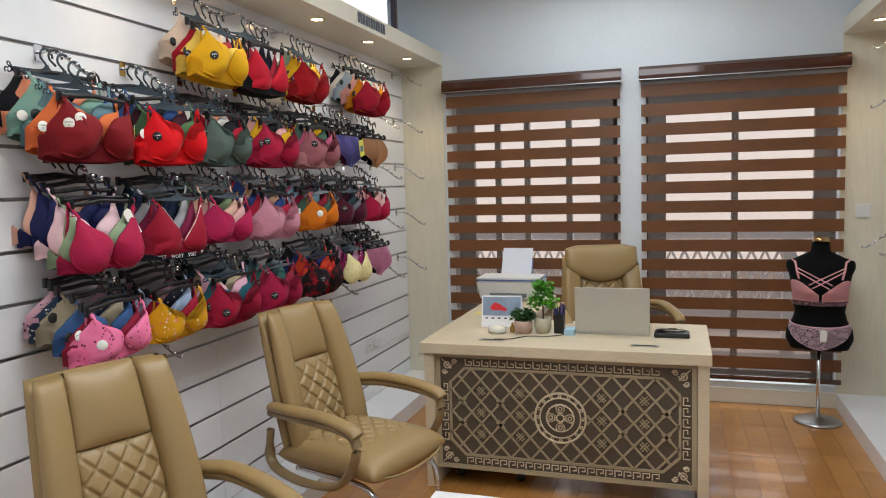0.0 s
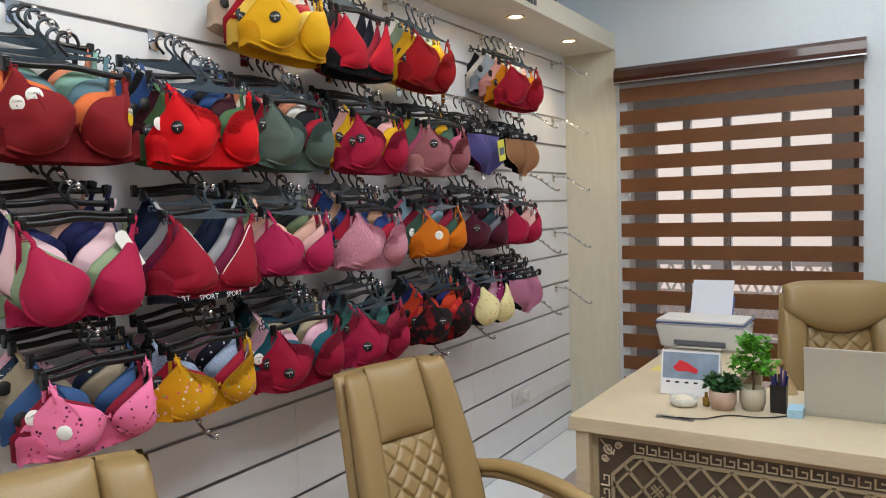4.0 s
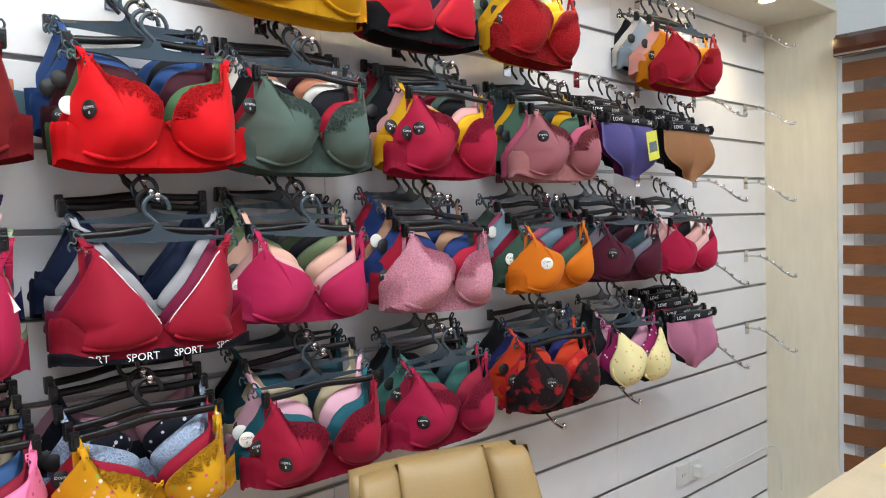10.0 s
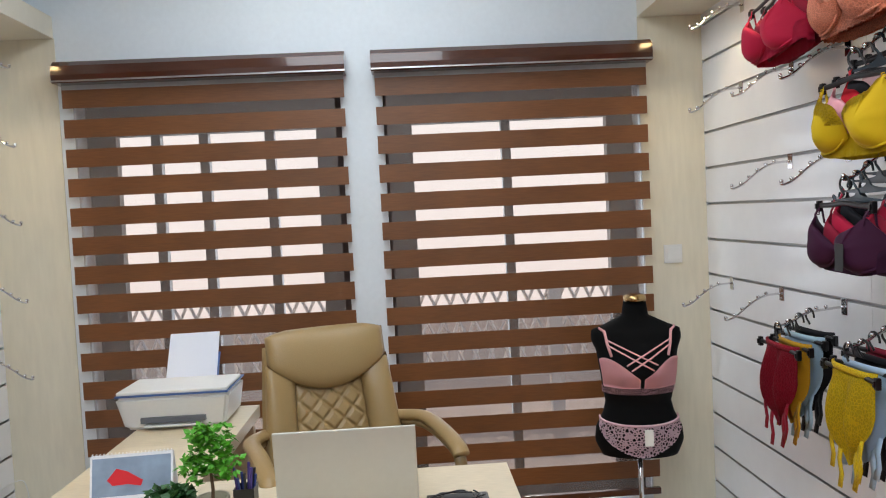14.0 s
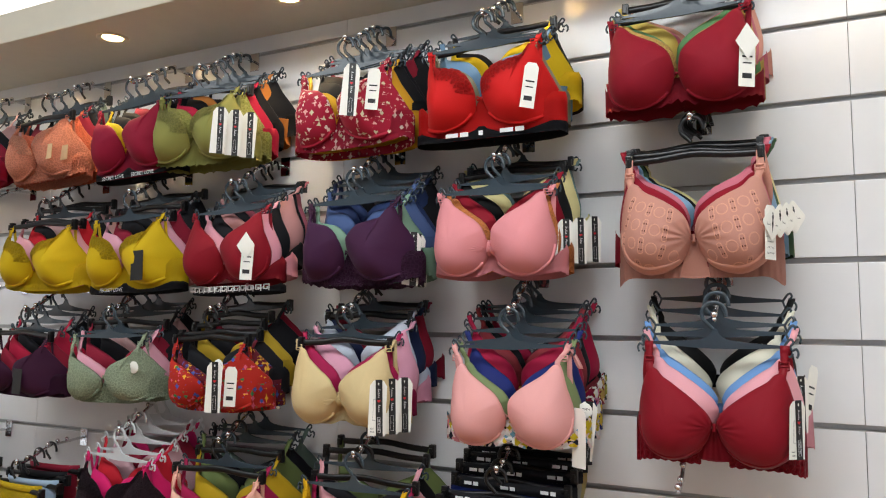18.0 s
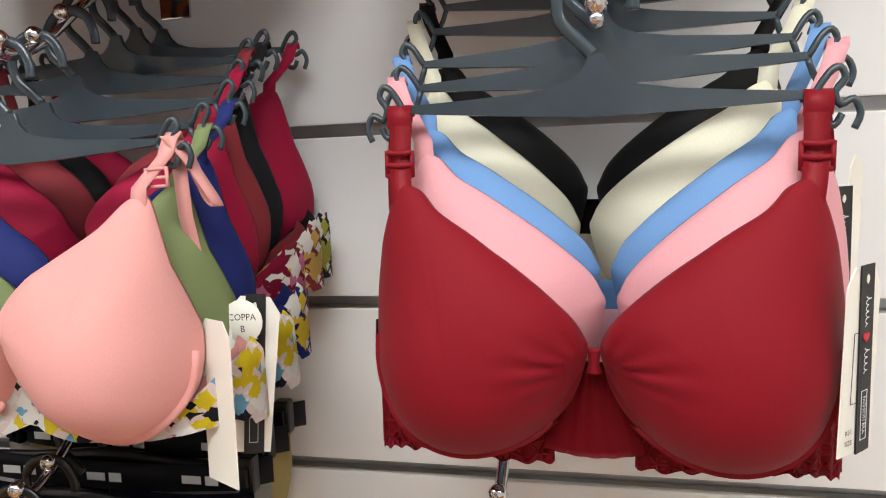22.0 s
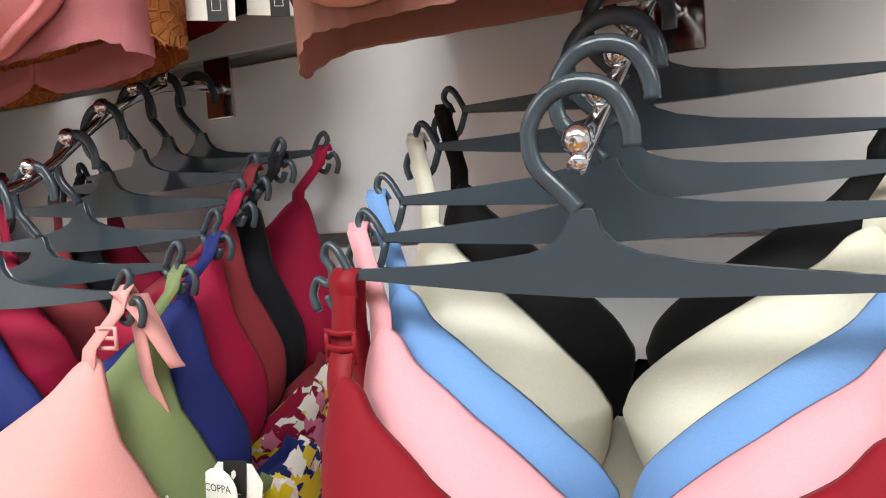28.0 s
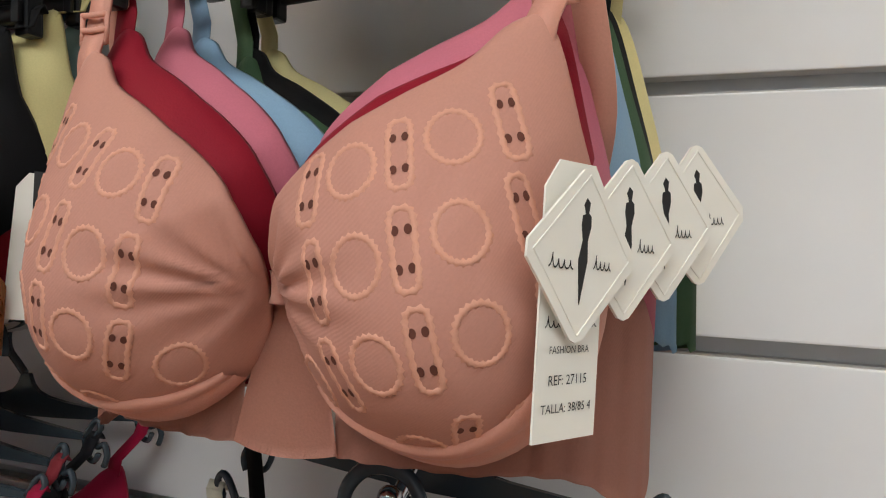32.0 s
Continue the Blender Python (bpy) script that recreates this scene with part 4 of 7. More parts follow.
def gore_mesh(half_top, half_low, low, pleats=0.0):
    """The panel between the cups, widening downwards."""
    bm = bmesh.new()
    rows = []
    for j in range(15):
        v = j / 14
        h = half_top + (half_low - half_top) * v ** 0.8
        rows.append([bm.verts.new((h * u, 0.0095 + 0.004 * v + pleats * math.sin(17 * u + 2 * v) * (1 - 0.5 * v) - 0.004 * u * u, -0.010 + (low + 0.010) * v + 0.003 * u * u * v)) for u in (-1 + i / 14 for i in range(29))])
    for a, b in zip(rows, rows[1:]):
        for i in range(28):
            bm.faces.new((a[i], a[i + 1], b[i + 1], b[i]))
    bmesh.ops.solidify(bm, geom=bm.faces[:], thickness=0.0016)
    return mesh_of(bm, "gore", True)


def fine_knot(r=0.0042):
    """A small wrapped band of cloth where the gathers meet."""
    bm = bmesh.new()
    rows = []
    for j in range(13):
        v = -1 + j / 6
        rows.append([bm.verts.new((r * (0.75 + 0.35 * v * v) * math.cos(a) * (1 + 0.06 * math.cos(7 * a + 3 * v)), 0.0165 + r * 1.0 * math.sin(a), -0.007 + 0.0072 * v)) for a in (2 * math.pi * i / 28 for i in range(28))])
    for a, b in zip(rows, rows[1:]):
        for i in range(28):
            bm.faces.new((a[i], a[(i + 1) % 28], b[(i + 1) % 28], b[i]))
    bm.faces.new(rows[0])
    bm.faces.new(rows[-1][::-1])
    return mesh_of(bm, "knot", True)


def fine_straps(st, sgn, cz):
    """Wide strap with adjuster, loop over the clip and the slack strap behind."""
    sx, sz = STYLES[st]["strap"]
    y = CUPS[st].lift(Vector((sx, sz)))
    zs = sz + 0.38 * (cz - sz)
    front = mesh_of(ribbon(spline([(sgn * (sx + 0.002), y * 0.9, sz - 0.012), (sgn * (sx + 0.004), y * 0.85, sz + 0.004), (sgn * 0.1165, 0.010, zs), (sgn * 0.117, 0.006, cz - 0.012), (sgn * 0.1175, 0.0040, cz - 0.002)], 5), 0.0130, 0.0016), "strap", True)
    rear = mesh_of(ribbon(spline([(sgn * 0.118, -0.0045, cz + 0.004), (sgn * 0.124, -0.012, cz - 0.030), (sgn * 0.128, -0.030, cz - 0.075), (sgn * 0.1175, -0.060, 0.030), (sgn * 0.115, -0.078, -0.008)], 5), 0.0140, 0.0014), "rear_strap", True)
    loop = mesh_of(ribbon(spline([(sgn * 0.1175, 0.0048, cz - 0.009), (sgn * 0.118, 0.0050, cz - 0.001), (sgn * 0.118, 0.0, cz + 0.0045), (sgn * 0.118, -0.0050, cz - 0.001)], 4), 0.0150, 0.0018), "strap_loop", True)
    sl = bmesh.new()
    for dz in (-0.0065, 0.0, 0.0075):
        sweep(sl, spline([(sgn * 0.1165 - 0.0080, 0.0115, zs + dz), (sgn * 0.1165, 0.0128, zs + dz - 0.0008), (sgn * 0.1165 + 0.0080, 0.0115, zs + dz)], 4), 0.0011, 0.0016, seg=8)
    for x in (-0.0080, 0.0080):
        sweep(sl, [(sgn * 0.1165 + x, 0.0113, zs - 0.0075), (sgn * 0.1165 + x, 0.0113, zs + 0.0085)], 0.0011, 0.0014, seg=8)
    return front, rear, loop, mesh_of(sl, "slider", True)


def fine_bra(m, st, cup, mat, label, clip, casing_mat, band, band_mat, gore, gore_mat, casing=0.012):
    b = empty("bra", m, label, "bra", "bras on the wall hooks")
    for sgn in (-1, 1):
        put("cup", cup.shell(sgn), mat, b)
        put("wire_casing", cup.casing(sgn, casing), casing_mat, b)
        for nm, me in zip(("strap", "rear_strap", "strap_loop", "slider"), fine_straps(st, sgn, clip)):
            put(nm, me, casing_mat, b)
    put("band", band, band_mat, b)
    put("gore", gore, gore_mat, b)
    put("knot", fine_knot(), mat, b)
    return b


def tangent_frame(c, x, z):
    p, px, pz = c.over(x, z), c.over(x + 0.002, z), c.over(x, z + 0.002)
    if p is None or px is None or pz is None:
        return None
    nrm = (pz - p).cross(px - p).normalized()
    if nrm.y < 0:
        nrm.negate()
    up = Vector((0, 0, 1))
    yv = (up - nrm * up.dot(nrm)).normalized()
    return p, yv.cross(nrm), yv, nrm


def lay(c, x, z, spin, a, b):
    """The place on the cup's cloth at (a, b) from the middle of a motif."""
    fr = tangent_frame(c, x, z)
    if fr is None:
        return None
    ca, sa = math.cos(spin), math.sin(spin)
    o = fr[1] * (a * ca - b * sa) + fr[2] * (a * sa + b * ca)
    return c.over(x + o.x, z + o.z)


def stitched_line(c, sign, x, z, spin, outline, width, high):
    """A flat embroidered cord along a closed outline, lying on the cloth."""
    pts = [lay(c, x, z, spin, a, b) for a, b in outline]
    if any(p is None for p in pts):
        return None
    nrm = tangent_frame(c, x, z)[3]
    bm = bmesh.new()
    n = len(pts)
    rows = []
    for i, p in enumerate(pts):
        t = (pts[(i + 1) % n] - pts[i - 1]).normalized()
        w = t.cross(nrm).normalized() * width * (1.0 + 0.30 * (-1) ** i)
        lift = high * (1.0 + 0.35 * (-1) ** (i // 2))
        rows.append([bm.verts.new((sign * v.x, v.y, v.z)) for v in (p - w - nrm * 0.0004, p - w * 0.55 + nrm * lift, p + w * 0.55 + nrm * lift, p + w - nrm * 0.0004)])
    for i in range(n):
        a, b = rows[i], rows[(i + 1) % n]
        for j in range(3):
            bm.faces.new((a[j], a[j + 1], b[j + 1], b[j]))
    return bm


def oval(rx, rz, n, pinch=0.0):
    return [(rx * math.cos(a) * (1 - pinch * math.cos(2 * a) ** 2 * (abs(math.sin(a)) < 0.5)), rz * math.sin(a)) for a in (2 * math.pi * i / n for i in range(n))]


# ---------- the stock: columns of hooks on both walls ----------
def F(hexa, pattern="", *cols):
    return fabric("knit_" + hexa + pattern + "".join(c[:2] for c in cols), hexa, pattern, cols)


BACKCOL = ["141418", "7d1530", "e7a8ab", "1f2a55", "c9c3b5", "5f6f52", "b9a38c", "d46a86", "2b3f46", "8f8fa6", "e3d6b0", "6b9ac4", "b03045", "f0c2b0", "47345a"]


def stack(side, y, k, style, mat, label, n=4, L=0.225, cols=(), boxclip=None, gap=0.034, dz=0.0, front=0.97, turn=0.0, tilt=0.0, clip=None, up=0.0, size=1.0, maker=None, steps=(), hang=None, wings=(), **kw):
    """A hook with a row of hangers; the last one carries the bra in front."""
    rnd = random.Random(int(1000 * abs(y)) + 17 * k + side)
    wall_hook(side, y, k, L)
    wf = wall_frame(side, y, Z0 + PITCH * k)
    made = None
    if side == 0 or y > -2.9:
        tilt, turn = tilt + rnd.uniform(-2.2, 2.2), turn + rnd.uniform(-5, 5)
    for i in range(n):
        d = L * front - (steps[i - 1] if i and steps else gap * i)
        if d < 0.03:
            break
        z = hook_at(L, d) - 0.008 + up
        lean = tilt + (rnd.uniform(-2.5, 2.5) if i else 0)
        jit = pose(rnd.uniform(-0.006, 0.006) if i else 0, d, z, rnd.uniform(-2, 2), lean, turn + (rnd.uniform(-5, 5) if i else 0))
        hm = hang if hang else HBLACK if (boxclip if boxclip is not None else rnd.random() < 0.4) else HGREY
        hanger(wf @ jit @ Matrix.Diagonal((0.92 if "plunge" in style else 1.0, 1, 1, 1)), hm, hm is HBLACK)
        bz = -0.0635 - (clip or CLIPZ[style]) * size
        grow = Matrix.Diagonal((size, size, size, 1))
        if i == 0:
            place = wf @ jit @ pose(0, 0, bz + dz) @ grow
            made = maker(place) if maker else bra(place, style, mat, label, clip=clip, **kw)
        else:
            c = cols[i - 1] if i - 1 < len(cols) else rnd.choice(BACKCOL)
            cm = c if not isinstance(c, str) else F(c)
            other = bra(wf @ jit @ pose(0, 0, bz + rnd.uniform(-0.006, 0.004)) @ grow, style, cm, "bra in another colour of the same model, behind the front one", front=False, band=cm, clip=clip)
            if i - 1 < len(wings):
                put("wing_print", BANDS["plunge", 0.0], wings[i - 1], other, pose(0, 0.002, 0.000) @ Matrix.Diagonal((1.08, 1.08, 1.02, 1)), "flower-printed band over the sides")
            if side == 0 and i < 4 and style in ("full", "balconette"):
                coppa_tag(other, pose(0.152 + rnd.uniform(-0.004, 0.006), -0.004, rnd.uniform(-0.01, 0.05), 0, rnd.uniform(-20, 20), -12), rnd.random() < 0.8, i == 1)
    return made


def on_cup(style, sgn, x, z, lift=0.002):
    """Pose of a thing lying on a cup."""
    c = CUPS[style]
    p = c.height(x, z) or Vector((x, 0.01, z))
    q = c.height(x + 0.004, z) or p
    yaw = math.degrees(math.atan2(q.y - p.y, 0.004))
    return pose(sgn * p.x, p.y + lift, p.z, 0, 0, sgn * yaw)


lace_red = F("b80f1c", "lace")
# top row, west wall
b = stack(0, -2.63, 13, "full", F("d9a514"), "mustard yellow moulded bra on a grey hanger", 4, cols=(F("e8c65a"), "a01226", "d8c3b0"))
coppa_tag(b, on_cup("full", 1, 0.12, 0.01))
b = stack(0, -2.29, 13, "triangle", F("b5142c"), "red sport bra with black lettered straps", 4, cols=("8c1b33", "171a2c", "171a2c"), band=F("141418"))
b = stack(0, -1.86, 13, "full", lace_red, "bright red lace bra on a dark hanger", 4, cols=(F("d9a514"), F("d9a514"), "8c9a80"), trim=lace_red)
b = stack(0, -1.065, 13, "full", F("a01029"), "crimson bra with lace upper edge", 6, cols=("d98a10", "e6a79b", "a8b3bd", "e9e2d8", "17171c"), gap=0.036, trim=lace_red)
# second row
b = stack(0, -3.335, 11, "full", F("7e161d"), "dark red moulded bra with a yellow face sticker", 6, cols=("d9703e", "5f7f8a", "7fa79a", "e2906f", "17171c"), gap=0.036)
st_ = part("sticker", lathe([(0.001, 0), (0.017, 0), (0.017, 0.0006), (0.001, 0.0006)]), material("yellow_sticker", "e9c51c", 0.5), b, "yellow face sticker", m=on_cup("full", -1, 0.105, 0.020) @ FACE)
for ex in (-0.008, 0.006):
    part("eye", lathe([(0.0005, 0), (0.007, 0), (0.007, 0.0006), (0.0005, 0.0006)], 14), CARD, st_, m=pose(ex, 0.016, 0.001))
    part("pupil", lathe([(0.0003, 0), (0.0028, 0), (0.0028, 0.0005), (0.0003, 0.0005)], 10), INKBLACK, st_, m=pose(ex, 0.014, 0.0018))
coppa_tag(b, on_cup("full", 1, 0.125, 0.035), False)
coppa_tag(b, on_cup("full", 1, 0.10, 0.052), False)
b = stack(0, -2.955, 11, "full", F("d80d18"), "bright red bra with floral lace along the top", 6, cols=("4a6a45", "3d1420", "2f4f86", "17171c", "2f4f86"), trim=F("d80d18", "lace"))
coppa_tag(b, on_cup("full", 1, 0.13, 0.018))
coppa_tag(b, pose(0.15, -0.02, 0.03), False, False)
b = stack(0, -2.625, 11, "full", F("51625a"), "grey-green moulded bra with lace top edge", 6, cols=("a01029", "17171c", "e9e2d8", "d9906f", "3d1420"), trim=F("51625a", "lace"))
coppa_tag(b, pose(0.15, 0.0, 0.05))
b = stack(0, -2.222, 11, "full", F("a8173a"), "raspberry red bra with lace top edge", 6, cols=(F("d9a514"), "e3a7a0", "17171c", "51625a", "8c1b33"), trim=F("a8173a", "lace"))
coppa_tag(b, on_cup("full", 1, 0.125, 0.03))
coppa_tag(b, pose(0.15, 0.012, 0.02))
b = stack(0, -1.785, 11, "full", F("9c5f66"), "dusty mauve bra with darker lace inset", 6, cols=("c05a78", "4b6a58", "d9a514", "2b3f46", "51625a"), trim=F("8e3d44", "lace"), band=F("c98a8a"))
coppa_tag(b, on_cup("full", 1, 0.12, 0.04))
# third row
b = stack(0, -3.335, 9, "plunge", F("a61b44"), "magenta plunge bra with a white hang tag", 6, clip=0.155, cols=("8fa07e", "e9c3c8", "1f2350", "1f2350", "e3b09c"), gap=0.036, boxclip=True)
t = fashion_tag(b, pose(-0.10, 0.02, 0.085, 0, 28, -8), False)
b = stack(0, -2.963, 9, "triangle", F("97142c"), "crimson sport bra with a black lettered underband", 5, cols=("7a1c3e", "a9a6a8", "15203a", "15203a"), band=F("97142c"))
hem = put("underband", BANDS["triangle", 0.0], F("14141c"), b, pose(0, 0.004, -0.058) @ Matrix.Diagonal((1.02, 1.04, 0.34, 1)), "black elastic underband")
for i in (-1.5, -0.5, 0.5, 1.5):
    x = 0.082 * i
    lettering("SPORT", 0.019, INKWHITE, b, pose(x, 0.0145 - 1.1 * max(0, abs(x) - 0.05) ** 1.7, -0.077 + 0.010 * max(0.0, (abs(x) - 0.07) / 0.10) ** 2, 0, 0, -14 * i) @ FACE, "print")
for sgn in (-1, 1):
    c_ = CUPS["triangle"]
    part("piping", tube([Vector((sgn * p.x, p.y + 0.002, p.z)) for p in (c_.at(0.985, q) for q in c_.ring[:18])], 0.0012, seg=6), INKWHITE, b, "white piping along the neckline", True)
b = stack(0, -2.637, 9, "balconette", F("ac1f4f"), "hot pink balconette bra in soft cloth", 6, cols=("d9a7a0", "e6b6a0", "6d7c5a", "17171c", "5f6f52"))
b = stack(0, -2.25, 9, "full", F("eaa0b2", "lace"), "pink floral lace bra", 6, cols=("a61a35", "243a72", "b98f72", "243a72", "a8173a"), trim=F("e08ca0", "lace"))
b = stack(0, -1.83, 9, "balconette", F("d0700f"), "bright orange balconette bra", 6, cols=("3e5a4a", "8c1b33", "7f9aa8", "c05a78", "51625a"))
coppa_tag(b, on_cup("balconette", 1, 0.11, 0.015), False)
b = stack(0, -1.46, 9, "balconette", F("4a1428"), "dark burgundy moulded bra", 6, cols=("6d6a74", "2b3f46", "3d1420", "17171c", "3d1420"))
coppa_tag(b, on_cup("balconette", 1, 0.12, 0.02))
b = stack(0, -1.08, 9, "balconette", F("a8143e"), "crimson balconette bra on a grey hanger", 5, cols=("e6b6b0", "d9a7a0", "17171c", "8c1b33"))
# fourth row
b = stack(0, -3.31, 7, "balconette", fabric("pink_eyelet", "f07ba4", "dots", ("c74a7c", "5b2440")), "bubblegum pink bra with tiny printed dots", 7, cols=("8c1b33", "3a5a88", "9c8f78", fabric("ring_dark", "2c3a50", "floral", ("e9e2d8", "2c3a50", "2c3a50")), fabric("ring_pink", "d7a7b5", "floral", ("40232e", "d7a7b5", "d7a7b5"))), gap=0.032, boxclip=True)
coppa_tag(b, on_cup("balconette", 1, 0.12, 0.0), False, False)
b = stack(0, -2.99, 7, "balconette", fabric("yellow_dotted", "d49a12", "dots", ("e9a7b5", "f2ead0", "d45c7a", "8fae5a")), "mustard yellow bra with small coloured dots and lace edge", 5, cols=(F("9a1730"), F("b9cbe6", "lace"), fabric("navy_dotted", "12141f", "dots", ("c9c9d2",)), "b98a98"), boxclip=True, trim=F("d49a12", "lace"))
b = stack(0, -2.622, 7, "full", F("9c1434"), "crimson bra with beaded lace neckline", 6, cols=("1f5560", "d9a7b5", "b9a98a", "1f4550", "17171c"), trim=F("9c1434", "lace"))
coppa_tag(b, on_cup("full", 1, 0.115, -0.01))
coppa_tag(b, pose(0.152, -0.01, 0.02))
b = stack(0, -2.25, 7, "full", F("a2173f"), "raspberry bra with tattoo lace upper cups", 5, cols=("8c1b33", "3d6a62", "2b3f46", "17171c"), trim=F("9c1a3a", "lace"))
coppa_tag(b, on_cup("full", 1, 0.125, 0.0))
b = stack(0, -1.812, 7, "full", fabric("black_red_bloom", "1c1014", "two", ("7a1018", "5e0c16", "8a141c")), "black bra with red blotted flowers", 5, cols=(fabric("red_bloom", "b81e20", "two", ("d24a2a", "6a1a4a")), "c33a1e", "2a2f6a", "17171c"))
coppa_tag(b, on_cup("full", 1, 0.10, 0.02))
b = stack(0, -1.42, 7, "plunge", fabric("cream_dotted", "e6d9a0", "dots", ("d9906f", "c9b46a")), "cream bra with tiny dots and a black lettered band", 5, cols=(fabric("plum_dotted", "8a1a55", "dots", ("f0d0e0",)), "c48aa0", "17171c", "17171c"), band=F("17171c"))
lettering("LOVE", 0.016, INKWHITE, b, pose(0.05, 0.010, -0.072) @ FACE, "print")
lettering("LOVE", 0.016, INKWHITE, b, pose(-0.05, 0.010, -0.072) @ FACE, "print")


# ---------- briefs ----------
def brief_mesh():
    """Padded seat of a brief, hung by its waistband."""
    bm = bmesh.new()
    n, mrow = 28, 12
    rows = []
    for j in range(mrow + 1):
        v = j / mrow
        row = []
        for i in range(n + 1):
            u = -1 + 2 * i / n
            half = 0.145 * (1 - 0.06 * v) if v < 0.45 else 0.137 * (1 - ((v - 0.45) / 0.55) ** 1.5 * 0.80)
            x = u * half
            lobe = math.exp(-((abs(x) - 0.066) / 0.040) ** 2) * math.sin(math.pi * min(1, v * 1.02)) ** 0.8
            row.append(bm.verts.new((x, 0.008 + 0.048 * lobe - 0.02 * u ** 4, -0.004 - 0.165 * v - 0.012 * (1 - u * u) * v)))
        rows.append(row)
    for a, b in zip(rows, rows[1:]):
        for i in range(n):
            bm.faces.new((a[i], a[i + 1], b[i + 1], b[i]))
    bmesh.ops.solidify(bm, geom=bm.faces[:], thickness=0.003)
    return mesh_of(bm, "seat", True)


def vee_mesh():
    """Seat of a folded brief: two lobes that end in points."""
    bm = bmesh.new()
    for s in (-1, 1):
        rows = []
        for j in range(13):
            v = j / 12
            half = 0.070 * (1 - 0.88 * max(0.0, v - 0.15) ** 1.25)
            rows.append([bm.verts.new((s * (0.070 + 0.008 * v) + half * u, 0.006 + 0.034 * (1 - u * u) * math.sin(math.pi * (0.12 + 0.8 * v)), -0.004 - 0.175 * v)) for u in (-1 + i / 6 for i in range(13))])
        for a, b in zip(rows, rows[1:]):
            for i in range(12):
                bm.faces.new((a[i], a[i + 1], b[i + 1], b[i]))
    bmesh.ops.solidify(bm, geom=bm.faces[:], thickness=0.002)
    return mesh_of(bm, "seat", True)


BRIEF = brief_mesh()
BRIEFV = vee_mesh()
WAIST = mesh_of(ribbon([(-0.146, -0.020, 0.006), (-0.12, 0.002, 0.006), (-0.06, 0.012, 0.006), (0, 0.013, 0.006), (0.06, 0.012, 0.006), (0.12, 0.002, 0.006), (0.146, -0.020, 0.006)], 0.024, 0.0018, (0, 0, 1)), "waistband", True)


GARTER = mesh_of(ribbon([(0, 0, 0), (0.003, 0.004, -0.04), (-0.002, 0.002, -0.08), (0.002, 0.006, -0.118)], 0.022, 0.0016, (1, 0, 0)), "garter", True)


def brief(m, mat, label, text="", flip=False, bandmat=None, garter=False, vee=False):
    b = empty("brief", m, label, "brief", "briefs on the wall hooks")
    if garter:
        tall = Matrix.Diagonal((0.74, 0.8, 1.45, 1))
        put("seat", BRIEF, mat, b, tall)
        put("waistband", WAIST, mat, b, Matrix.Diagonal((0.74, 0.8, 0.8, 1)), "matching lace waistband")
        for x, dz in ((-0.055, 0.0), (-0.075, 0.03), (0.03, -0.015), (0.075, 0.03)):
            put("garter", GARTER, mat, b, pose(x, 0.012, -0.20 + dz, 0, 60 * x, 0), "dangling lace garter strap")
        return b
    put("seat", BRIEFV if vee else BRIEF, mat, b)
    put("waistband", WAIST, bandmat or F("17171c"), b, None, "black elastic waistband")
    spots = [(-0.09, 0.0115, 14), (0.0, 0.0155, 0), (0.09, 0.0115, -14)]
    for x, y, a in spots:
        if text:
            lettering(text, 0.017, INKWHITE, b, pose(x, y, 0.006, 0, 0, a) @ FACE @ pose(0, 0, 0, 0, 0, 180 if flip else 0), "print")
        else:
            bars(b, [(x - 0.015, 0.006, 0.012, 0.008), (x + 0.004, 0.006, 0.018, 0.007)], INKWHITE, y + 0.0008)
    return b


def brief_stack(side, y, k, mats, label, text="", L=0.225, gap=0.036, drop=-0.075, flip=False, boxclip=True, garter=False, vee=False):
    wall_hook(side, y, k, L)
    wf = wall_frame(side, y, Z0 + PITCH * k)
    rnd = random.Random(int(abs(y) * 100) + k)
    for i, mt in enumerate(mats):
        d = L * 0.97 - gap * i
        j = pose(rnd.uniform(-0.006, 0.006), d, hook_at(L, d) - 0.008, 0, 0, rnd.uniform(-4, 4))
        hanger(wf @ j, HBLACK if boxclip else HGREY, boxclip)
        bf = brief(wf @ j @ pose(0, 0, drop), mt, label, text, flip, None, garter, vee)
        if i == 0:
            first = bf
    return first


vb = brief_stack(0, -1.44, 11, [F("6a65a6"), F("6a1f55"), F("17171c"), F("2b3f46"), F("17171c")], "violet padded brief with a black lettered waistband", "LOVE")
brief_stack(0, -1.075, 11, [F("c08e66"), F("17171c"), F("17171c"), F("6d6a74")], "nude padded brief with a black lettered waistband", "LOVE")
brief_stack(0, -1.075, 7, [F("d98fae"), F("17171c"), F("8c1b33"), F("17171c"), F("b9a38c")], "pink padded brief with a black lettered waistband", "LOVE")
card = part("hang_tag", box((-0.030, -0.0006, -0.045), (0.030, 0.0006, 0.045)), material("yellow_green_card", "d6d34a", 0.6), vb, "yellow-green printed card", m=pose(-0.02, 0.064, -0.075, 0, 12, 0))
part("card_picture", box((-0.022, 0.0007, -0.020), (0.022, 0.0010, 0.012)), material("card_picture_grey", "5a6a72", 0.6, vary=0.4, scale=60), card)
# empty hooks near the windows
for k in (13, 11, 9, 7, 5):
    wall_hook(0, -0.21, k)
for k in (11, 9, 7, 5):
    wall_hook(0, -0.66, k)
for y in (-1.42, -1.812, -2.25, -2.99):
    wall_hook(0, y, 5)

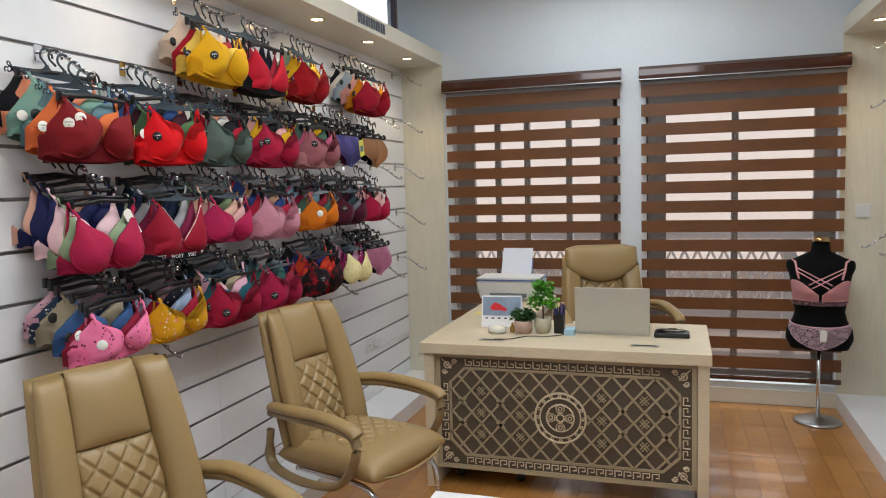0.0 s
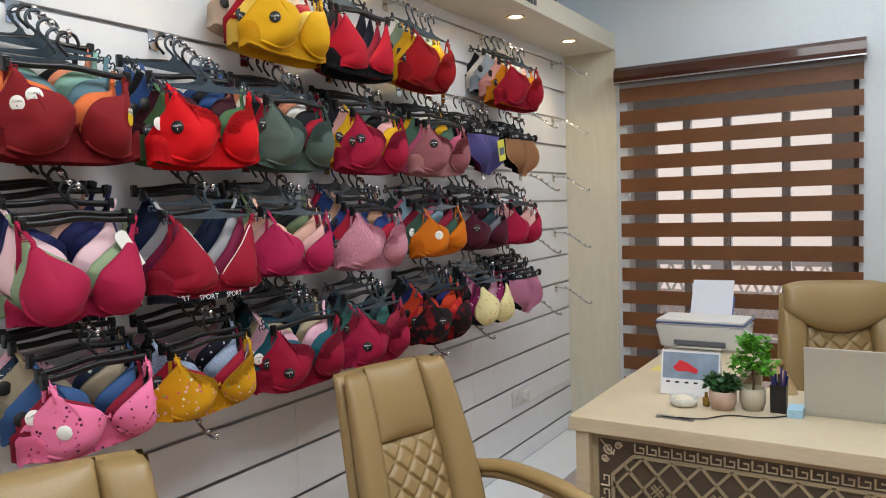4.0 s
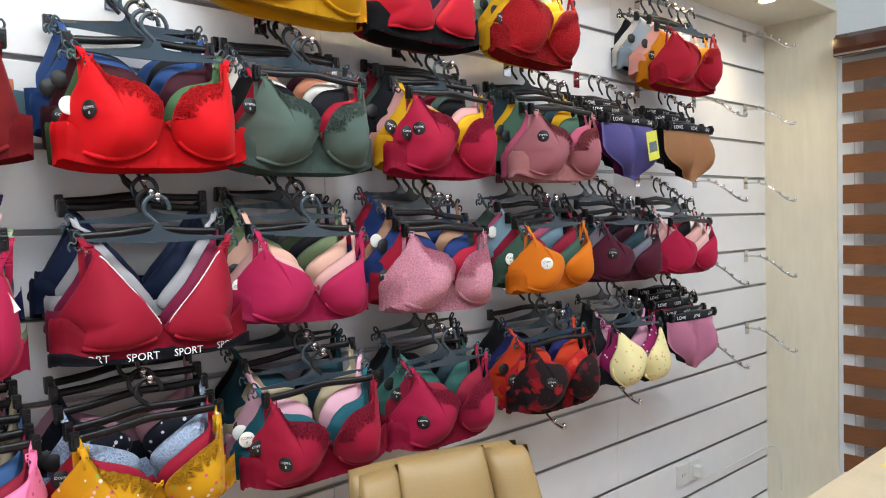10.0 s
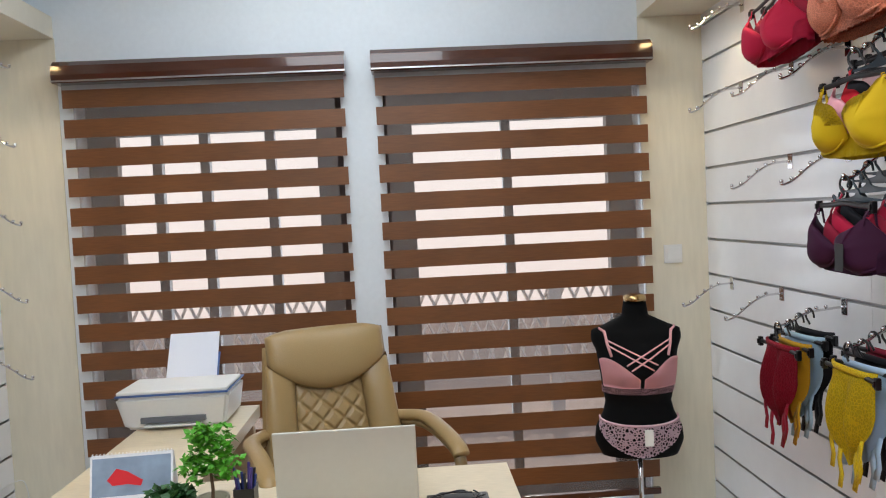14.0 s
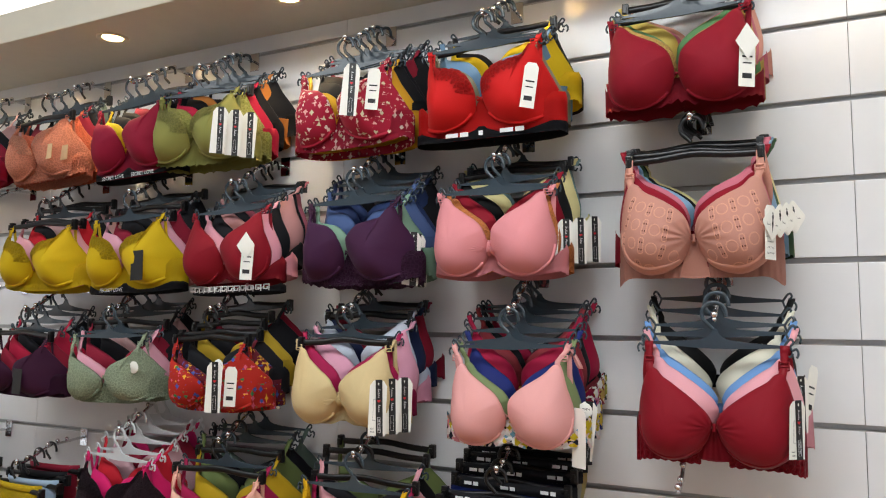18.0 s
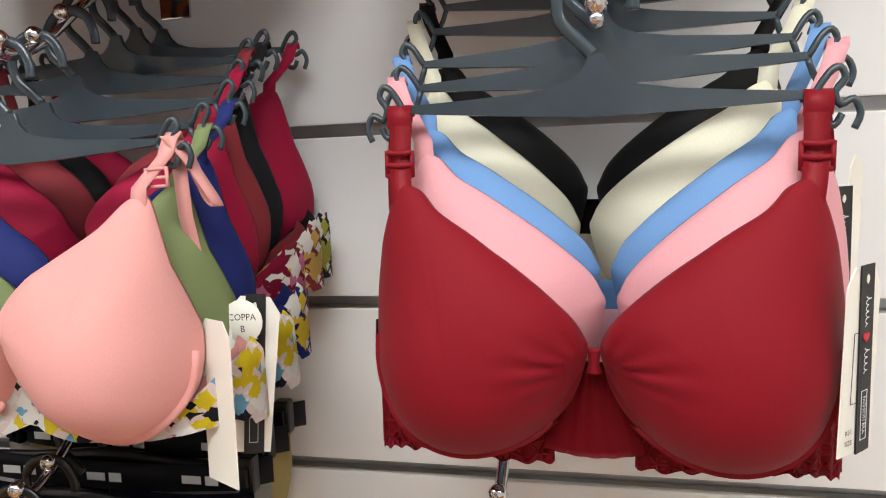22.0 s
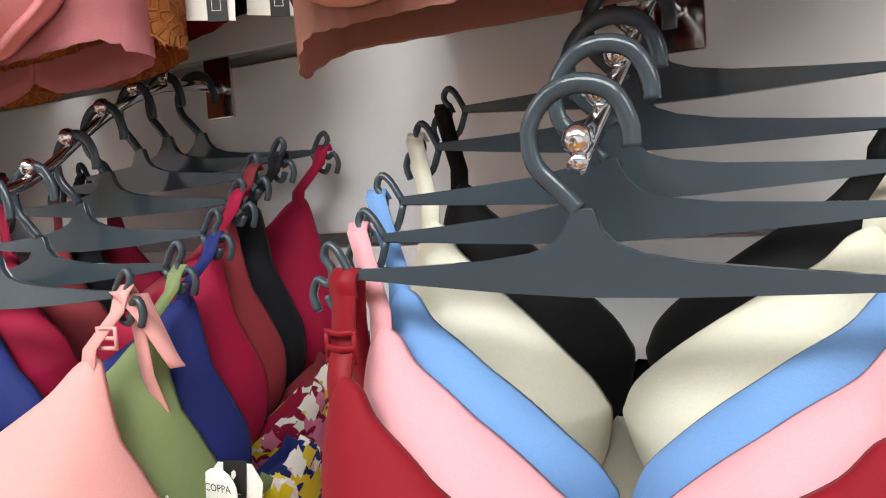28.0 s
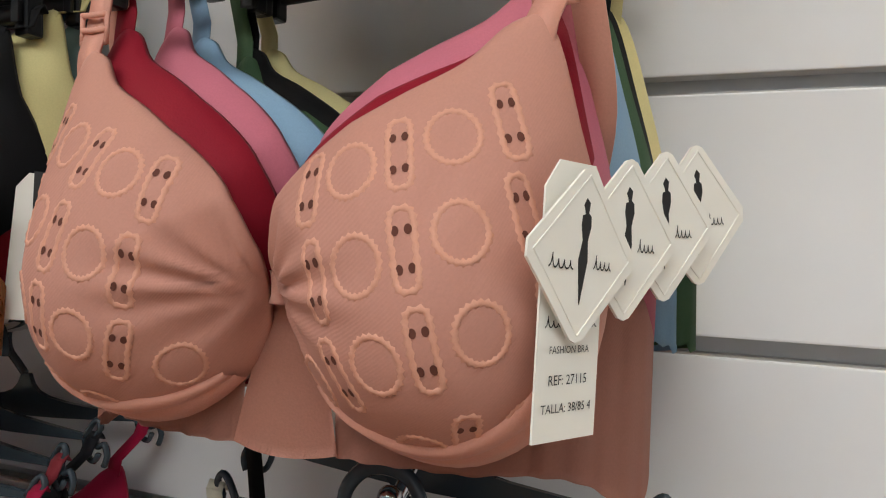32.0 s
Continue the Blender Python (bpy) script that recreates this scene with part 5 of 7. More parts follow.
# ---------- east wall ----------
R = 1
SAL = F("bf897a")
b = stack(R, -1.076, 13, "balconette", F("b01a3c"), "crimson balconette bra on a grey hanger", 5, cols=("8c1b33", "17171c", "c8a0a0", "17171c"))
b = stack(R, -1.495, 13, "full", F("dd8a6e", "lace"), "peach lace bra with paper tags", 5, cols=(F("d86a4a", "lace"), "8c1b33", "17171c", "51625a"), trim=F("e09a80", "lace"), scallop=0.007)
for q in (0, 1):
    part("hang_tag", box((-0.016, -0.0005, -0.022), (0.016, 0.0005, 0.022)), material("kraft_card", "d8b48a", 0.7), b, "kraft paper tag", m=pose(-0.11 - 0.03 * q, 0.052 - 0.03 * q, -0.005))
b = stack(R, -1.867, 13, "full", F("8c1230"), "wine red bra with a black lettered underband", 5, cols=(F("d9b81c"), "17171c", "17171c", "8c1b33"))
put("underband", BANDS["full", 0.0], F("17171c"), b, pose(0, 0.003, -0.062) @ Matrix.Diagonal((1.01, 1.03, 0.34, 1)), "black elastic underband")
lettering("SECRET LOVE", 0.015, INKWHITE, b, pose(0.06, 0.0135, -0.084) @ FACE, "print")
lettering("SECRET LOVE", 0.015, INKWHITE, b, pose(-0.06, 0.0135, -0.084) @ FACE, "print")
b = stack(R, -2.132, 13, "full", F("8b8a4a"), "olive green bra with lace hem and tags", 6, cols=(F("9a9a52", "lace"), "b01a3c", "17171c", "c9803c", "17171c"), trim=F("9c9a58", "lace"), scallop=0.007)
for q in (0, 1, 2):
    fashion_tag(b, pose(-0.125 - 0.02 * q, 0.026 + 0.034 - 0.034 * q, -0.005, 0, -3, 28), True, False)
FLOR = fabric("rose_floral", "a8203a", "floral", ("f0d9d0", "e9b9b0", "a8203a", "a8203a", "d9cfae"))
b = stack(R, -2.606, 13, "full", FLOR, "red bra printed with pale roses", 6, cols=("d9a52c", "17171c", "17171c", "8c1b33", "17171c"))
fashion_tag(b, pose(-0.09, 0.026 + 0.062, 0.03, 0, -4, 28), True, False)
fashion_tag(b, pose(-0.13, 0.026 + 0.03, 0.035, 0, -4, 28), False)
b = stack(R, -2.97, 13, "full", F("d01c1c"), "bright red bra with a black lettered underband", 5, cols=("8f8a72", "6d8fae", "d9b81c", "17171c"), trim=F("d01c1c", "lace"))
put("underband", BANDS["full", 0.0], F("17171c"), b, pose(0, 0.003, -0.062) @ Matrix.Diagonal((1.01, 1.03, 0.34, 1)), "black elastic underband")
bars(b, [(-0.09, -0.077, 0.02, 0.010), (-0.06, -0.077, 0.03, 0.009), (0.04, -0.077, 0.02, 0.010), (0.07, -0.077, 0.03, 0.009), (0.0, -0.077, 0.010, 0.010)], INKWHITE, 0.0135)
fashion_tag(b, pose(-0.128, 0.026 + 0.03, 0.0, 0, -8, 28), False)
b = stack(R, -3.385, 13, "plunge", F("8a1024"), "deep red moulded bra with tags", 6, cols=(F("c8a05a", "lace"), "5f8a5a", "c8b05a", "c77080", "d9a090"), scallop=0.007)
put("hang_tag", DIAMOND, CARD, b, pose(-0.13, 0.054, 0.03, 0, 0, 28), "white diamond-shaped tag")
fashion_tag(b, pose(-0.128, 0.026 + 0.022, -0.005, 0, -3, 28), False)
# second row
YEL = F("cfae14")
b = stack(R, -1.515, 11, "full", YEL, "yellow bra with lace edge", 5, cols=("e0a0a8", "c01a2a", "17171c", "c8a0a0"), trim=F("cfae14", "lace"))
b = stack(R, -1.885, 11, "full", YEL, "yellow bra with a black lettered underband", 5, cols=("dda0b0", "8c1b33", "17171c", "17171c"), trim=F("cfae14", "lace"))
put("underband", BANDS["full", 0.0], F("17171c"), b, pose(0, 0.003, -0.062) @ Matrix.Diagonal((1.01, 1.03, 0.34, 1)), "black elastic underband")
lettering("SECRET LOVE", 0.015, INKWHITE, b, pose(0.05, 0.0125, -0.079) @ FACE, "print")
part("hang_tag", box((-0.022, -0.0005, -0.04), (0.022, 0.0005, 0.04)), CARDBLACK, b, "grey-black printed card", m=pose(-0.10, 0.06, -0.02))
b = stack(R, -2.26, 11, "plunge", F("881122"), "wine red bra with a white key-patterned band", 6, cols=("e09aa8", "17171c", "c08a8a", "17171c", "c77080"))
hem = put("underband", BANDS["plunge", 0.0], F("17171c"), b, pose(0, 0.003, -0.066) @ Matrix.Diagonal((1.01, 1.03, 0.36, 1)), "black band with a white key pattern")
for i in range(-6, 7):
    x = 0.0215 * i
    yy = 0.0125 - 1.05 * max(0, abs(x) - 0.05) ** 1.7
    zz = -0.080 + 0.020 * max(0.0, (abs(x) - 0.07) / 0.10) ** 2 * 0.36
    part("key_motif", tube([(x - 0.0095, yy, zz - 0.007), (x - 0.0095, yy, zz + 0.008), (x + 0.0075, yy, zz + 0.008), (x + 0.0075, yy, zz - 0.003), (x - 0.0035, yy, zz - 0.003), (x - 0.0035, yy, zz + 0.003)], 0.0016, seg=4, up=(0, 1, 0)), INKWHITE, b)
put("hang_tag", DIAMOND, CARD, b, pose(-0.118, 0.062, 0.02, 0, 0, 28), "white diamond-shaped tag")
fashion_tag(b, pose(-0.118, 0.026 + 0.030, -0.015, 0, -3, 28), False)
b = stack(R, -2.64, 11, "full", F("3f1c3c"), "deep purple bra with lace band", 6, cols=("7fa08a", "4a5f8c", "26365f", "26365f", "17171c"), band=F("45203f", "lace"), scallop=0.007)
for q in (0, 1, 2):
    fashion_tag(b, pose(-0.150 + 0.008 * q, -0.03 - 0.03 * q, -0.015, 0, -3, 45), True, False)
PINK = F("dc8d92")
b = stack(R, -3.0, 11, "plunge", PINK, "pink gathered plunge bra with tags", 6, clip=0.118, cols=(F("d58248", "lace"), "8c1226", "141416", "e2d69a", "7f9a98"), knot=True)
for q in (0, 1, 2, 3):
    fashion_tag(b, pose(-0.121 - 0.020 * q, -0.012 - 0.040 * q, 0.002 + 0.008 * q, 0, -2, 25 + 4 * q) @ Matrix.Diagonal((0.9, 1, 0.82, 1)), True, q < 2)
# the salmon bra with embroidered rings and eyelets
SALPLAIN = fabric("salmon_smooth_knit", "d09482", rough=0.5)
_n, _l = SAL.node_tree.nodes, SAL.node_tree.links
_tc, _wv, _bp = _n.new("ShaderNodeTexCoord"), _n.new("ShaderNodeTexWave"), _n.new("ShaderNodeBump")
_wv.bands_direction = "DIAGONAL"
_wv.inputs["Scale"].default_value, _wv.inputs["Distortion"].default_value = 330, 1.5
_bp.inputs["Strength"].default_value, _bp.inputs["Distance"].default_value = 0.07, 0.0012
_l.new(_tc.outputs["Object"], _wv.inputs[0])
_l.new(_wv.outputs["Fac"], _bp.inputs["Height"])
_l.new(_bp.outputs[0], _n["Principled BSDF"].inputs["Normal"])
SALCUP = FineCup("deep_plunge").gathered(0.0036, 0.042, 13)
b = stack(R, -3.406, 11, "deep_plunge", SAL, "salmon bra", 7, cols=("8c1226", "c77080", "86a6c0", "3f5a40", "101012", "ddd29a"), boxclip=True, steps=(0.033, 0.058, 0.082, 0.104, 0.124, 0.146), L=0.23, front=0.86, size=1.03, clip=0.147,
          maker=lambda m: fine_bra(m, "deep_plunge", SALCUP, SAL, "salmon bra embroidered with rings and eyelets, on a black hanger", 0.147, SALPLAIN, wing_band(-0.081, -0.076, 0.0, 0.020), SAL, gore_mesh(0.009, 0.027, -0.082), SALPLAIN, 0.0140))
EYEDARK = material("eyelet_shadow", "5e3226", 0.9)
SALRING = fabric("salmon_embroidery", "d39a84", rough=0.6)
RING, HOUR, DOT = oval(0.0095, 0.0105, 52), [], oval(0.0014, 0.0019, 10)
for q in range(44):
    qc, qs = math.cos(2 * math.pi * q / 44), math.sin(2 * math.pi * q / 44)
    HOUR.append((math.copysign(abs(qc) ** 0.6, qc) * 0.0062 * (0.68 + 0.32 * qs * qs), 0.0145 * qs))
for sgn in (-1, 1):
    for row in range(-4, 5):
        for col in range(-8, 9):
            slant = radians(20)
            gx, gz = 0.0190 * col + 0.004 * row, 0.0345 * row
            x = 0.080 + gx * math.cos(slant) - gz * math.sin(slant)
            z = 0.012 + gx * math.sin(slant) + gz * math.cos(slant)
            if math.hypot(x - 0.004, z + 0.008) < 0.034 or SALCUP.over(x, z) is None:
                continue
            bm = stitched_line(SALCUP, sgn, x, z, -slant * 0.6, RING if col % 2 else HOUR, 0.0015, 0.00045)
            if bm is None:
                continue
            motif = part("raised_ring" if col % 2 else "eyelet_motif", bm, SALRING, b, smooth=True)
            if col % 2:
                continue
            # flat dark ovals on the cloth paint the shade inside the eyelets
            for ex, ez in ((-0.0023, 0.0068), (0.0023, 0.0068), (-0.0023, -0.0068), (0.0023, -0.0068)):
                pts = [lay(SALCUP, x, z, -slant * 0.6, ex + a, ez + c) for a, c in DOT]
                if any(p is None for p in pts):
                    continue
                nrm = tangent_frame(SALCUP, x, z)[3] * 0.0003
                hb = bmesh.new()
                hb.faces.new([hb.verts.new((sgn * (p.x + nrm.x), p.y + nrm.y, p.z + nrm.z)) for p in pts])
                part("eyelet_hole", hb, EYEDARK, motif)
# its tags
SQUARE = prism([(0, -0.030), (0.003, -0.029), (0.027, -0.003), (0.027, 0.003), (0.003, 0.029), (0, 0.030), (-0.003, 0.029), (-0.027, 0.003), (-0.027, -0.003), (-0.003, -0.029)], 0.0012)
SQUARE = mesh_of(SQUARE, "card")
RIM = mesh_of(tube([(0, 0, -0.0275), (0.0245, 0, 0), (0, 0, 0.0275), (-0.0245, 0, 0)], 0.0003, 0.0004, seg=4, closed=True), "pressed_edge")
FIGURE = mesh_of(prism([(0.0004, -0.019), (0.0026, -0.004), (0.0012, 0.003), (0.0024, 0.008), (0.0022, 0.0115), (0.0008, 0.0120), (0.0012, 0.0135), (0.0020, 0.0150), (0.0008, 0.0175), (-0.0010, 0.0160), (-0.0006, 0.0125), (-0.0020, 0.0115), (-0.0024, 0.008), (-0.0012, 0.003), (-0.0020, -0.004)], 0.0004), "figure_mark")
DT = put("hang_tag", TAGCARD, CARD, b, pose(-0.131, 0.035, -0.004, 0, -2, 62) @ Matrix.Diagonal((0.86, 1, 0.80, 1)), "white printed hang tag")
put("print", SCRIPTS[1], INKBLACK, DT, Matrix.Translation((0.009, 0.0008, -0.010)) @ FACE @ Matrix.Diagonal((0.75, 0.8, 1, 1)))
put("print", SCRIPTS[1], INKBLACK, DT, Matrix.Translation((-0.010, 0.0008, -0.010)) @ FACE @ Matrix.Diagonal((0.75, 0.8, 1, 1)))
heart(DT, 0.0, -0.009, 0.0040, INKBLACK, 0.0008)
lettering("FASHION BRA", 0.0046, INKBLACK, DT, pose(0, 0.0008, -0.021) @ FACE, "print", 0.85)
lettering("REF: 27115", 0.0062, INKBLACK, DT, pose(0, 0.0008, -0.034) @ FACE, "print", 0.85)
lettering("TALLA: 38/85 4", 0.0056, INKBLACK, DT, pose(0, 0.0008, -0.046) @ FACE, "print", 0.85)
for q in range(4):
    dm = put("hang_tag", SQUARE, CARD, b, pose(-0.135 - 0.011 * q, 0.0375 - 0.028 * q, 0.012 + 0.006 * q, 0, -5 + 3 * q, 60 - 4 * q), "white square tag hung by its corner")
    put("pressed_edge", RIM, CARD, dm, pose(0, 0.0007, 0))
    put("figure_mark", FIGURE, INKBLACK, dm, pose(0, 0.0007, 0.002))
    put("print", SCRIPTS[1], INKBLACK, dm, Matrix.Translation((0.011, 0.0009, -0.004)) @ FACE @ Matrix.Diagonal((0.7, 0.8, 1, 1)))
    put("print", SCRIPTS[1], INKBLACK, dm, Matrix.Translation((-0.010, 0.0009, -0.003)) @ FACE @ Matrix.Diagonal((0.55, 0.8, 1, 1)))

# third row
b = stack(R, -1.46, 9, "balconette", F("3a1430"), "dark plum bra with a printed card", 5, cols=("8c1b33", "b01a3c", "17171c", "17171c"))
part("hang_tag", box((-0.020, -0.0005, -0.036), (0.020, 0.0005, 0.036)), CARDBLACK, b, "grey-black printed card", m=pose(-0.09, 0.064, -0.02))
b = stack(R, -1.828, 9, "balconette", fabric("mint_net", "9fae92", "lace"), "mint green textured bra", 6, cols=("dda0b0", "8c1b33", "17171c", "c8a0a0", "17171c"))
coppa_tag(b, pose(-0.125, 0.035, 0.03), False, False)
b = stack(R, -2.207, 9, "balconette", fabric("red_garden", "b0281e", "floral", ("4a5aa8", "e9b23a", "b0281e", "d9607a", "3c7a4a", "b0281e")), "red bra printed with colourful flowers", 6, cols=(fabric("dark_garden", "6a1a2a", "floral", ("4a5aa8", "e9b23a", "6a1a2a")), "17171c", "b99a2c", "17171c", "8c1b33"))
coppa_tag(b, pose(-0.095, 0.062, 0.05), False)
for q in (0, 1):
    fashion_tag(b, pose(-0.10 - 0.025 * q, 0.026 + 0.056 - 0.03 * q, 0.0, 0, -4, 28), q == 0, False)
b = stack(R, -2.621, 9, "plunge", F("d0b98a"), "cream beige plunge bra with tags", 6, cols=("a01a4a", "d99ab0", "c3cbd8", "1a2446", "8c1b33"), knot=True)
for q in (0, 1, 2):
    fashion_tag(b, pose(-0.118 - 0.014 * q, 0.026 + 0.026 - 0.034 * q, -0.015, 0, -3, 28), True, q == 0)
FLPINK = fabric("meadow_print", "efdcd6", "meadow", ("e3cc2c", "f4f2ec", "7ab6d0", "d98a90", "20202c", "e3cc2c", "f4f2ec"))
b = stack(R, -3.034, 9, "plunge", F("e4a39f"), "light pink plunge bra with flower-printed wings", 7, cols=("7c8a5e", "1f2a6a", "a0143c", "8a3038", "17171c", "a0143c"), gap=0.031, clip=0.144, size=0.97, boxclip=False, tilt=1.5, band=F("e4a39f"),
          wings=(FLPINK, fabric("navy_meadow_print", "1f2a6a", "meadow", ("f2efe8", "e0b4c0", "e8c83c")), fabric("wine_meadow_print", "8a1034", "meadow", ("f2ece6", "e8c83c", "d87a9c")), fabric("brick_meadow_print", "8a3038", "meadow", ("f2ece6", "d8b060")), fabric("black_meadow_print", "17171c", "meadow", ("efefec", "efefec", "b8b04a"))))
put("wing_print", BANDS["plunge", 0.0], FLPINK, b, pose(0, 0.006, 0.000) @ Matrix.Diagonal((1.08, 1.05, 1.02, 1)), "flower-printed band over the sides")
put("hang_tag", TAGCARD, CARD, b, pose(-0.146, -0.005, -0.040, 0, -2, -28), "white card tag seen edge-on")
t = fashion_tag(b, pose(-0.150, -0.045, -0.030, 0, -8, 28), True, False)
coppa_tag(b, pose(-0.150, -0.040, 0.012), False)
part("hanging_loop", ribbon(spline([(-0.129, 0.005, 0.149), (-0.139, -0.002, 0.134), (-0.151, -0.010, 0.108), (-0.152, -0.015, 0.100), (-0.144, -0.016, 0.108), (-0.133, -0.008, 0.146)], 5), 0.009, 0.0014, (0.5, 0.86, 0)), F("e4a39f"), b, "slack strap loop", True)
REDH = F("830b1d")
REDLACE = fabric("deep_red_lace", "a00d24", "lace", rough=0.5)
REDSEAM = fabric("deep_red_edge", "820a1b", rough=0.5)
REDCUP = FineCup("open_plunge").gathered(0.0026, 0.034, 15)
b = stack(R, -3.441, 9, "open_plunge", REDH, "deep red bra", 5, cols=("e0a0a8", "6d97cc", "dcd9c6", "0c0c0e"), boxclip=False, steps=(0.030, 0.056, 0.092, 0.135), clip=0.140, tilt=-1.0, up=0.020, L=0.226,
          maker=lambda m: fine_bra(m, "open_plunge", REDCUP, REDH, "deep red gathered plunge bra with lace hem and tags", 0.140, REDSEAM, wing_band(-0.075, -0.077, 0.0024, 0.010, 0.0018), REDLACE, gore_mesh(0.008, 0.030, -0.068, 0.0011), REDSEAM, 0.011))
fashion_tag(b, pose(-0.136, 0.031, 0.003, 0, -2, 50) @ Matrix.Diagonal((0.95, 1, 0.82, 1)))
fashion_tag(b, pose(-0.140, -0.032, 0.040, 0, -2, 40) @ Matrix.Diagonal((0.95, 1, 0.82, 1)))
fashion_tag(b, pose(-0.158, -0.075, 0.060, 0, -16, 60), False)
# fourth row
DROP = F("a0142c", "lace")
brief_stack(R, -1.09, 6, [DROP, F("b98a1c"), F("9fb8c8"), F("17171c")], "wine red lace garter brief on a black hanger", "", boxclip=True, garter=True, L=0.23, drop=-0.060)
brief_stack(R, -1.475, 6, [F("ecc81c", "lace"), F("a9c0d8"), F("17171c"), F("8c1b33")], "yellow lace garter brief on a black hanger", "", boxclip=True, garter=True, L=0.23, drop=-0.060)
b = stack(R, -1.893, 7, "full", fabric("black_pink_lace", "23121c", "lace"), "black lace bra over hot pink on white hangers", 6, hang=HCLEAR, cols=("d8206a", "b81a2a", "c8a0a8", "8c1b33", "d8206a"), band=F("d8206a"), trim=F("23121c", "lace"))
b = stack(R, -2.253, 7, "balconette", F("eeb09c"), "pale peach balconette bra with tags", 6, cols=("a01a4a", "b8981c", "6d7c4a", "17171c", "51625a"))
fashion_tag(b, pose(-0.115, 0.026 + 0.035, 0.0, 0, -3, 28), True, False)
coppa_tag(b, pose(-0.11, 0.040, 0.045), False)
fashion_tag(b, pose(-0.145, 0.026 + 0.0, 0.01, 0, -3, 28), False)
b = stack(R, -2.656, 7, "balconette", F("c99a08"), "mustard yellow balconette bra with a tag", 5, cols=("a01a4a", "e0a0a8", "17171c", "6d7c4a"))
fashion_tag(b, pose(-0.12, 0.026 + 0.04, 0.055, 0, -42, 28), False)
brief_stack(R, -3.008, 7, [F("7d1436"), F("15182c"), F("1d2a6a"), F("15182c"), F("c9c7c0"), F("d8c58a")], "wine red brief with a black marked waistband", "", gap=0.033, vee=True)
for y, k in ((-0.43, 13), (-0.40, 11), (-0.80, 11), (-0.775, 9), (-1.13, 9), (-0.258, 6), (-0.688, 6), (-1.14, 11), (-1.45, 5), (-2.185, 5), (-3.37, 7), (-3.42, 5), (-3.90, 9), (-3.90, 7), (-2.6, 5)):
    wall_hook(R, y, k)


# ---------- desk ----------
def desk():
    d = empty("desk", pose(0, 0, 0), "pale ash office desk with a carved lattice front", "desk")
    top = box((0.745, -1.85, 0.69), (2.125, -1.14, 0.742), 0.003)
    part("desktop", top, DESKWOOD, d)
    part("return_top", box((0.745, -1.138, 0.69), (1.17, -0.20, 0.740), 0.003), DESKWOOD, d)
    for x0, x1 in ((0.765, 0.815), (2.065, 2.115)):
        part("side_panel", box((x0, -1.835, 0.0), (x1, -1.16, 0.689), 0.002), DESKWOOD, d)
    part("return_panel", box((0.76, -0.26, 0.0), (1.15, -0.22, 0.689), 0.002), DESKWOOD, d)
    X0, X1, Z0_, Z1, Y = 0.816, 2.064, 0.095, 0.688, -1.80
    part("front_panel", box((X0, Y, Z0_), (X1, Y + 0.018, Z1)), DESKDARK, d, "dark brown panel behind the lattice")
    YB = Y - 0.004

    def strip(a, b_, w=0.010, name="lattice_bar"):
        part(name, tube([(a[0], YB, a[1]), (b_[0], YB, b_[1])], 0.004, w / 2, seg=4, up=(0, 0, 1)) if False else flat_bar(a, b_, w), DESKRELIEF, d)

    def flat_bar(a, b_, w):
        a, b_ = Vector(a), Vector(b_)
        t = (b_ - a).normalized()
        q = Vector((-t.y, t.x)) * w / 2
        bm = prism([tuple(a + q), tuple(b_ + q), tuple(b_ - q), tuple(a - q)], 0.008)
        bmesh.ops.translate(bm, verts=bm.verts, vec=(0, YB, 0))
        return bm

    for a, b_ in (((X0, Z0_ + 0.012), (X1, Z0_ + 0.012)), ((X0, Z1 - 0.012), (X1, Z1 - 0.012)), ((X0 + 0.012, Z0_ + 0.024), (X0 + 0.012, Z1 - 0.024)), ((X1 - 0.012, Z0_ + 0.024), (X1 - 0.012, Z1 - 0.024))):
        strip(a, b_, 0.022, "border_rail")
    ix0, ix1, iz0, iz1 = X0 + 0.075, X1 - 0.075, Z0_ + 0.075, Z1 - 0.075
    ch = 0.075
    octo = [(ix0 + ch, iz0), (ix1 - ch, iz0), (ix1, iz0 + ch), (ix1, iz1 - ch), (ix1 - ch, iz1), (ix0 + ch, iz1), (ix0, iz1 - ch), (ix0, iz0 + ch)]
    for i in range(8):
        strip(octo[i], octo[(i + 1) % 8], 0.012, "inner_rail")

    def inside(x, z):
        if not (ix0 < x < ix1 and iz0 < z < iz1):
            return False
        dx, dz = min(x - ix0, ix1 - x), min(z - iz0, iz1 - z)
        return dx + dz > ch and (Vector((x, z)) - Vector(((ix0 + ix1) / 2, (iz0 + iz1) / 2))).length > 0.128

    cx, cz = (ix0 + ix1) / 2, (iz0 + iz1) / 2
    sp, slope = 0.098, 1.12
    for sgn in (-1, 1):
        for i in range(-14, 15):
            run = []
            for j in range(-200, 201):
                z = cz + j * 0.0015
                x = cx + sp * (i + 0.5) + sgn * (z - cz) / slope
                if inside(x, z):
                    run.append((x, z))
                elif run:
                    if len(run) > 6:
                        strip(run[0], run[-1], 0.009)
                    run = []
            if len(run) > 6:
                strip(run[0], run[-1], 0.009)
    # little crosses on every other crossing
    for i in range(-6, 7):
        for j in range(-2, 3):
            if (i + j) % 2 or (i // 1) % 2 == 0 and j % 2:
                continue
            x, z = cx + sp * i, cz + j * sp * slope / 2 * 1.0
            if inside(x - 0.03, z) and inside(x + 0.03, z):
                for a in (45, 135):
                    for o in (-0.006, 0.006):
                        c, s = math.cos(radians(a)), math.sin(radians(a))
                        strip((x - 0.024 * c - o * s, z - 0.024 * s + o * c), (x + 0.024 * c - o * s, z + 0.024 * s + o * c), 0.0045, "cross_motif")
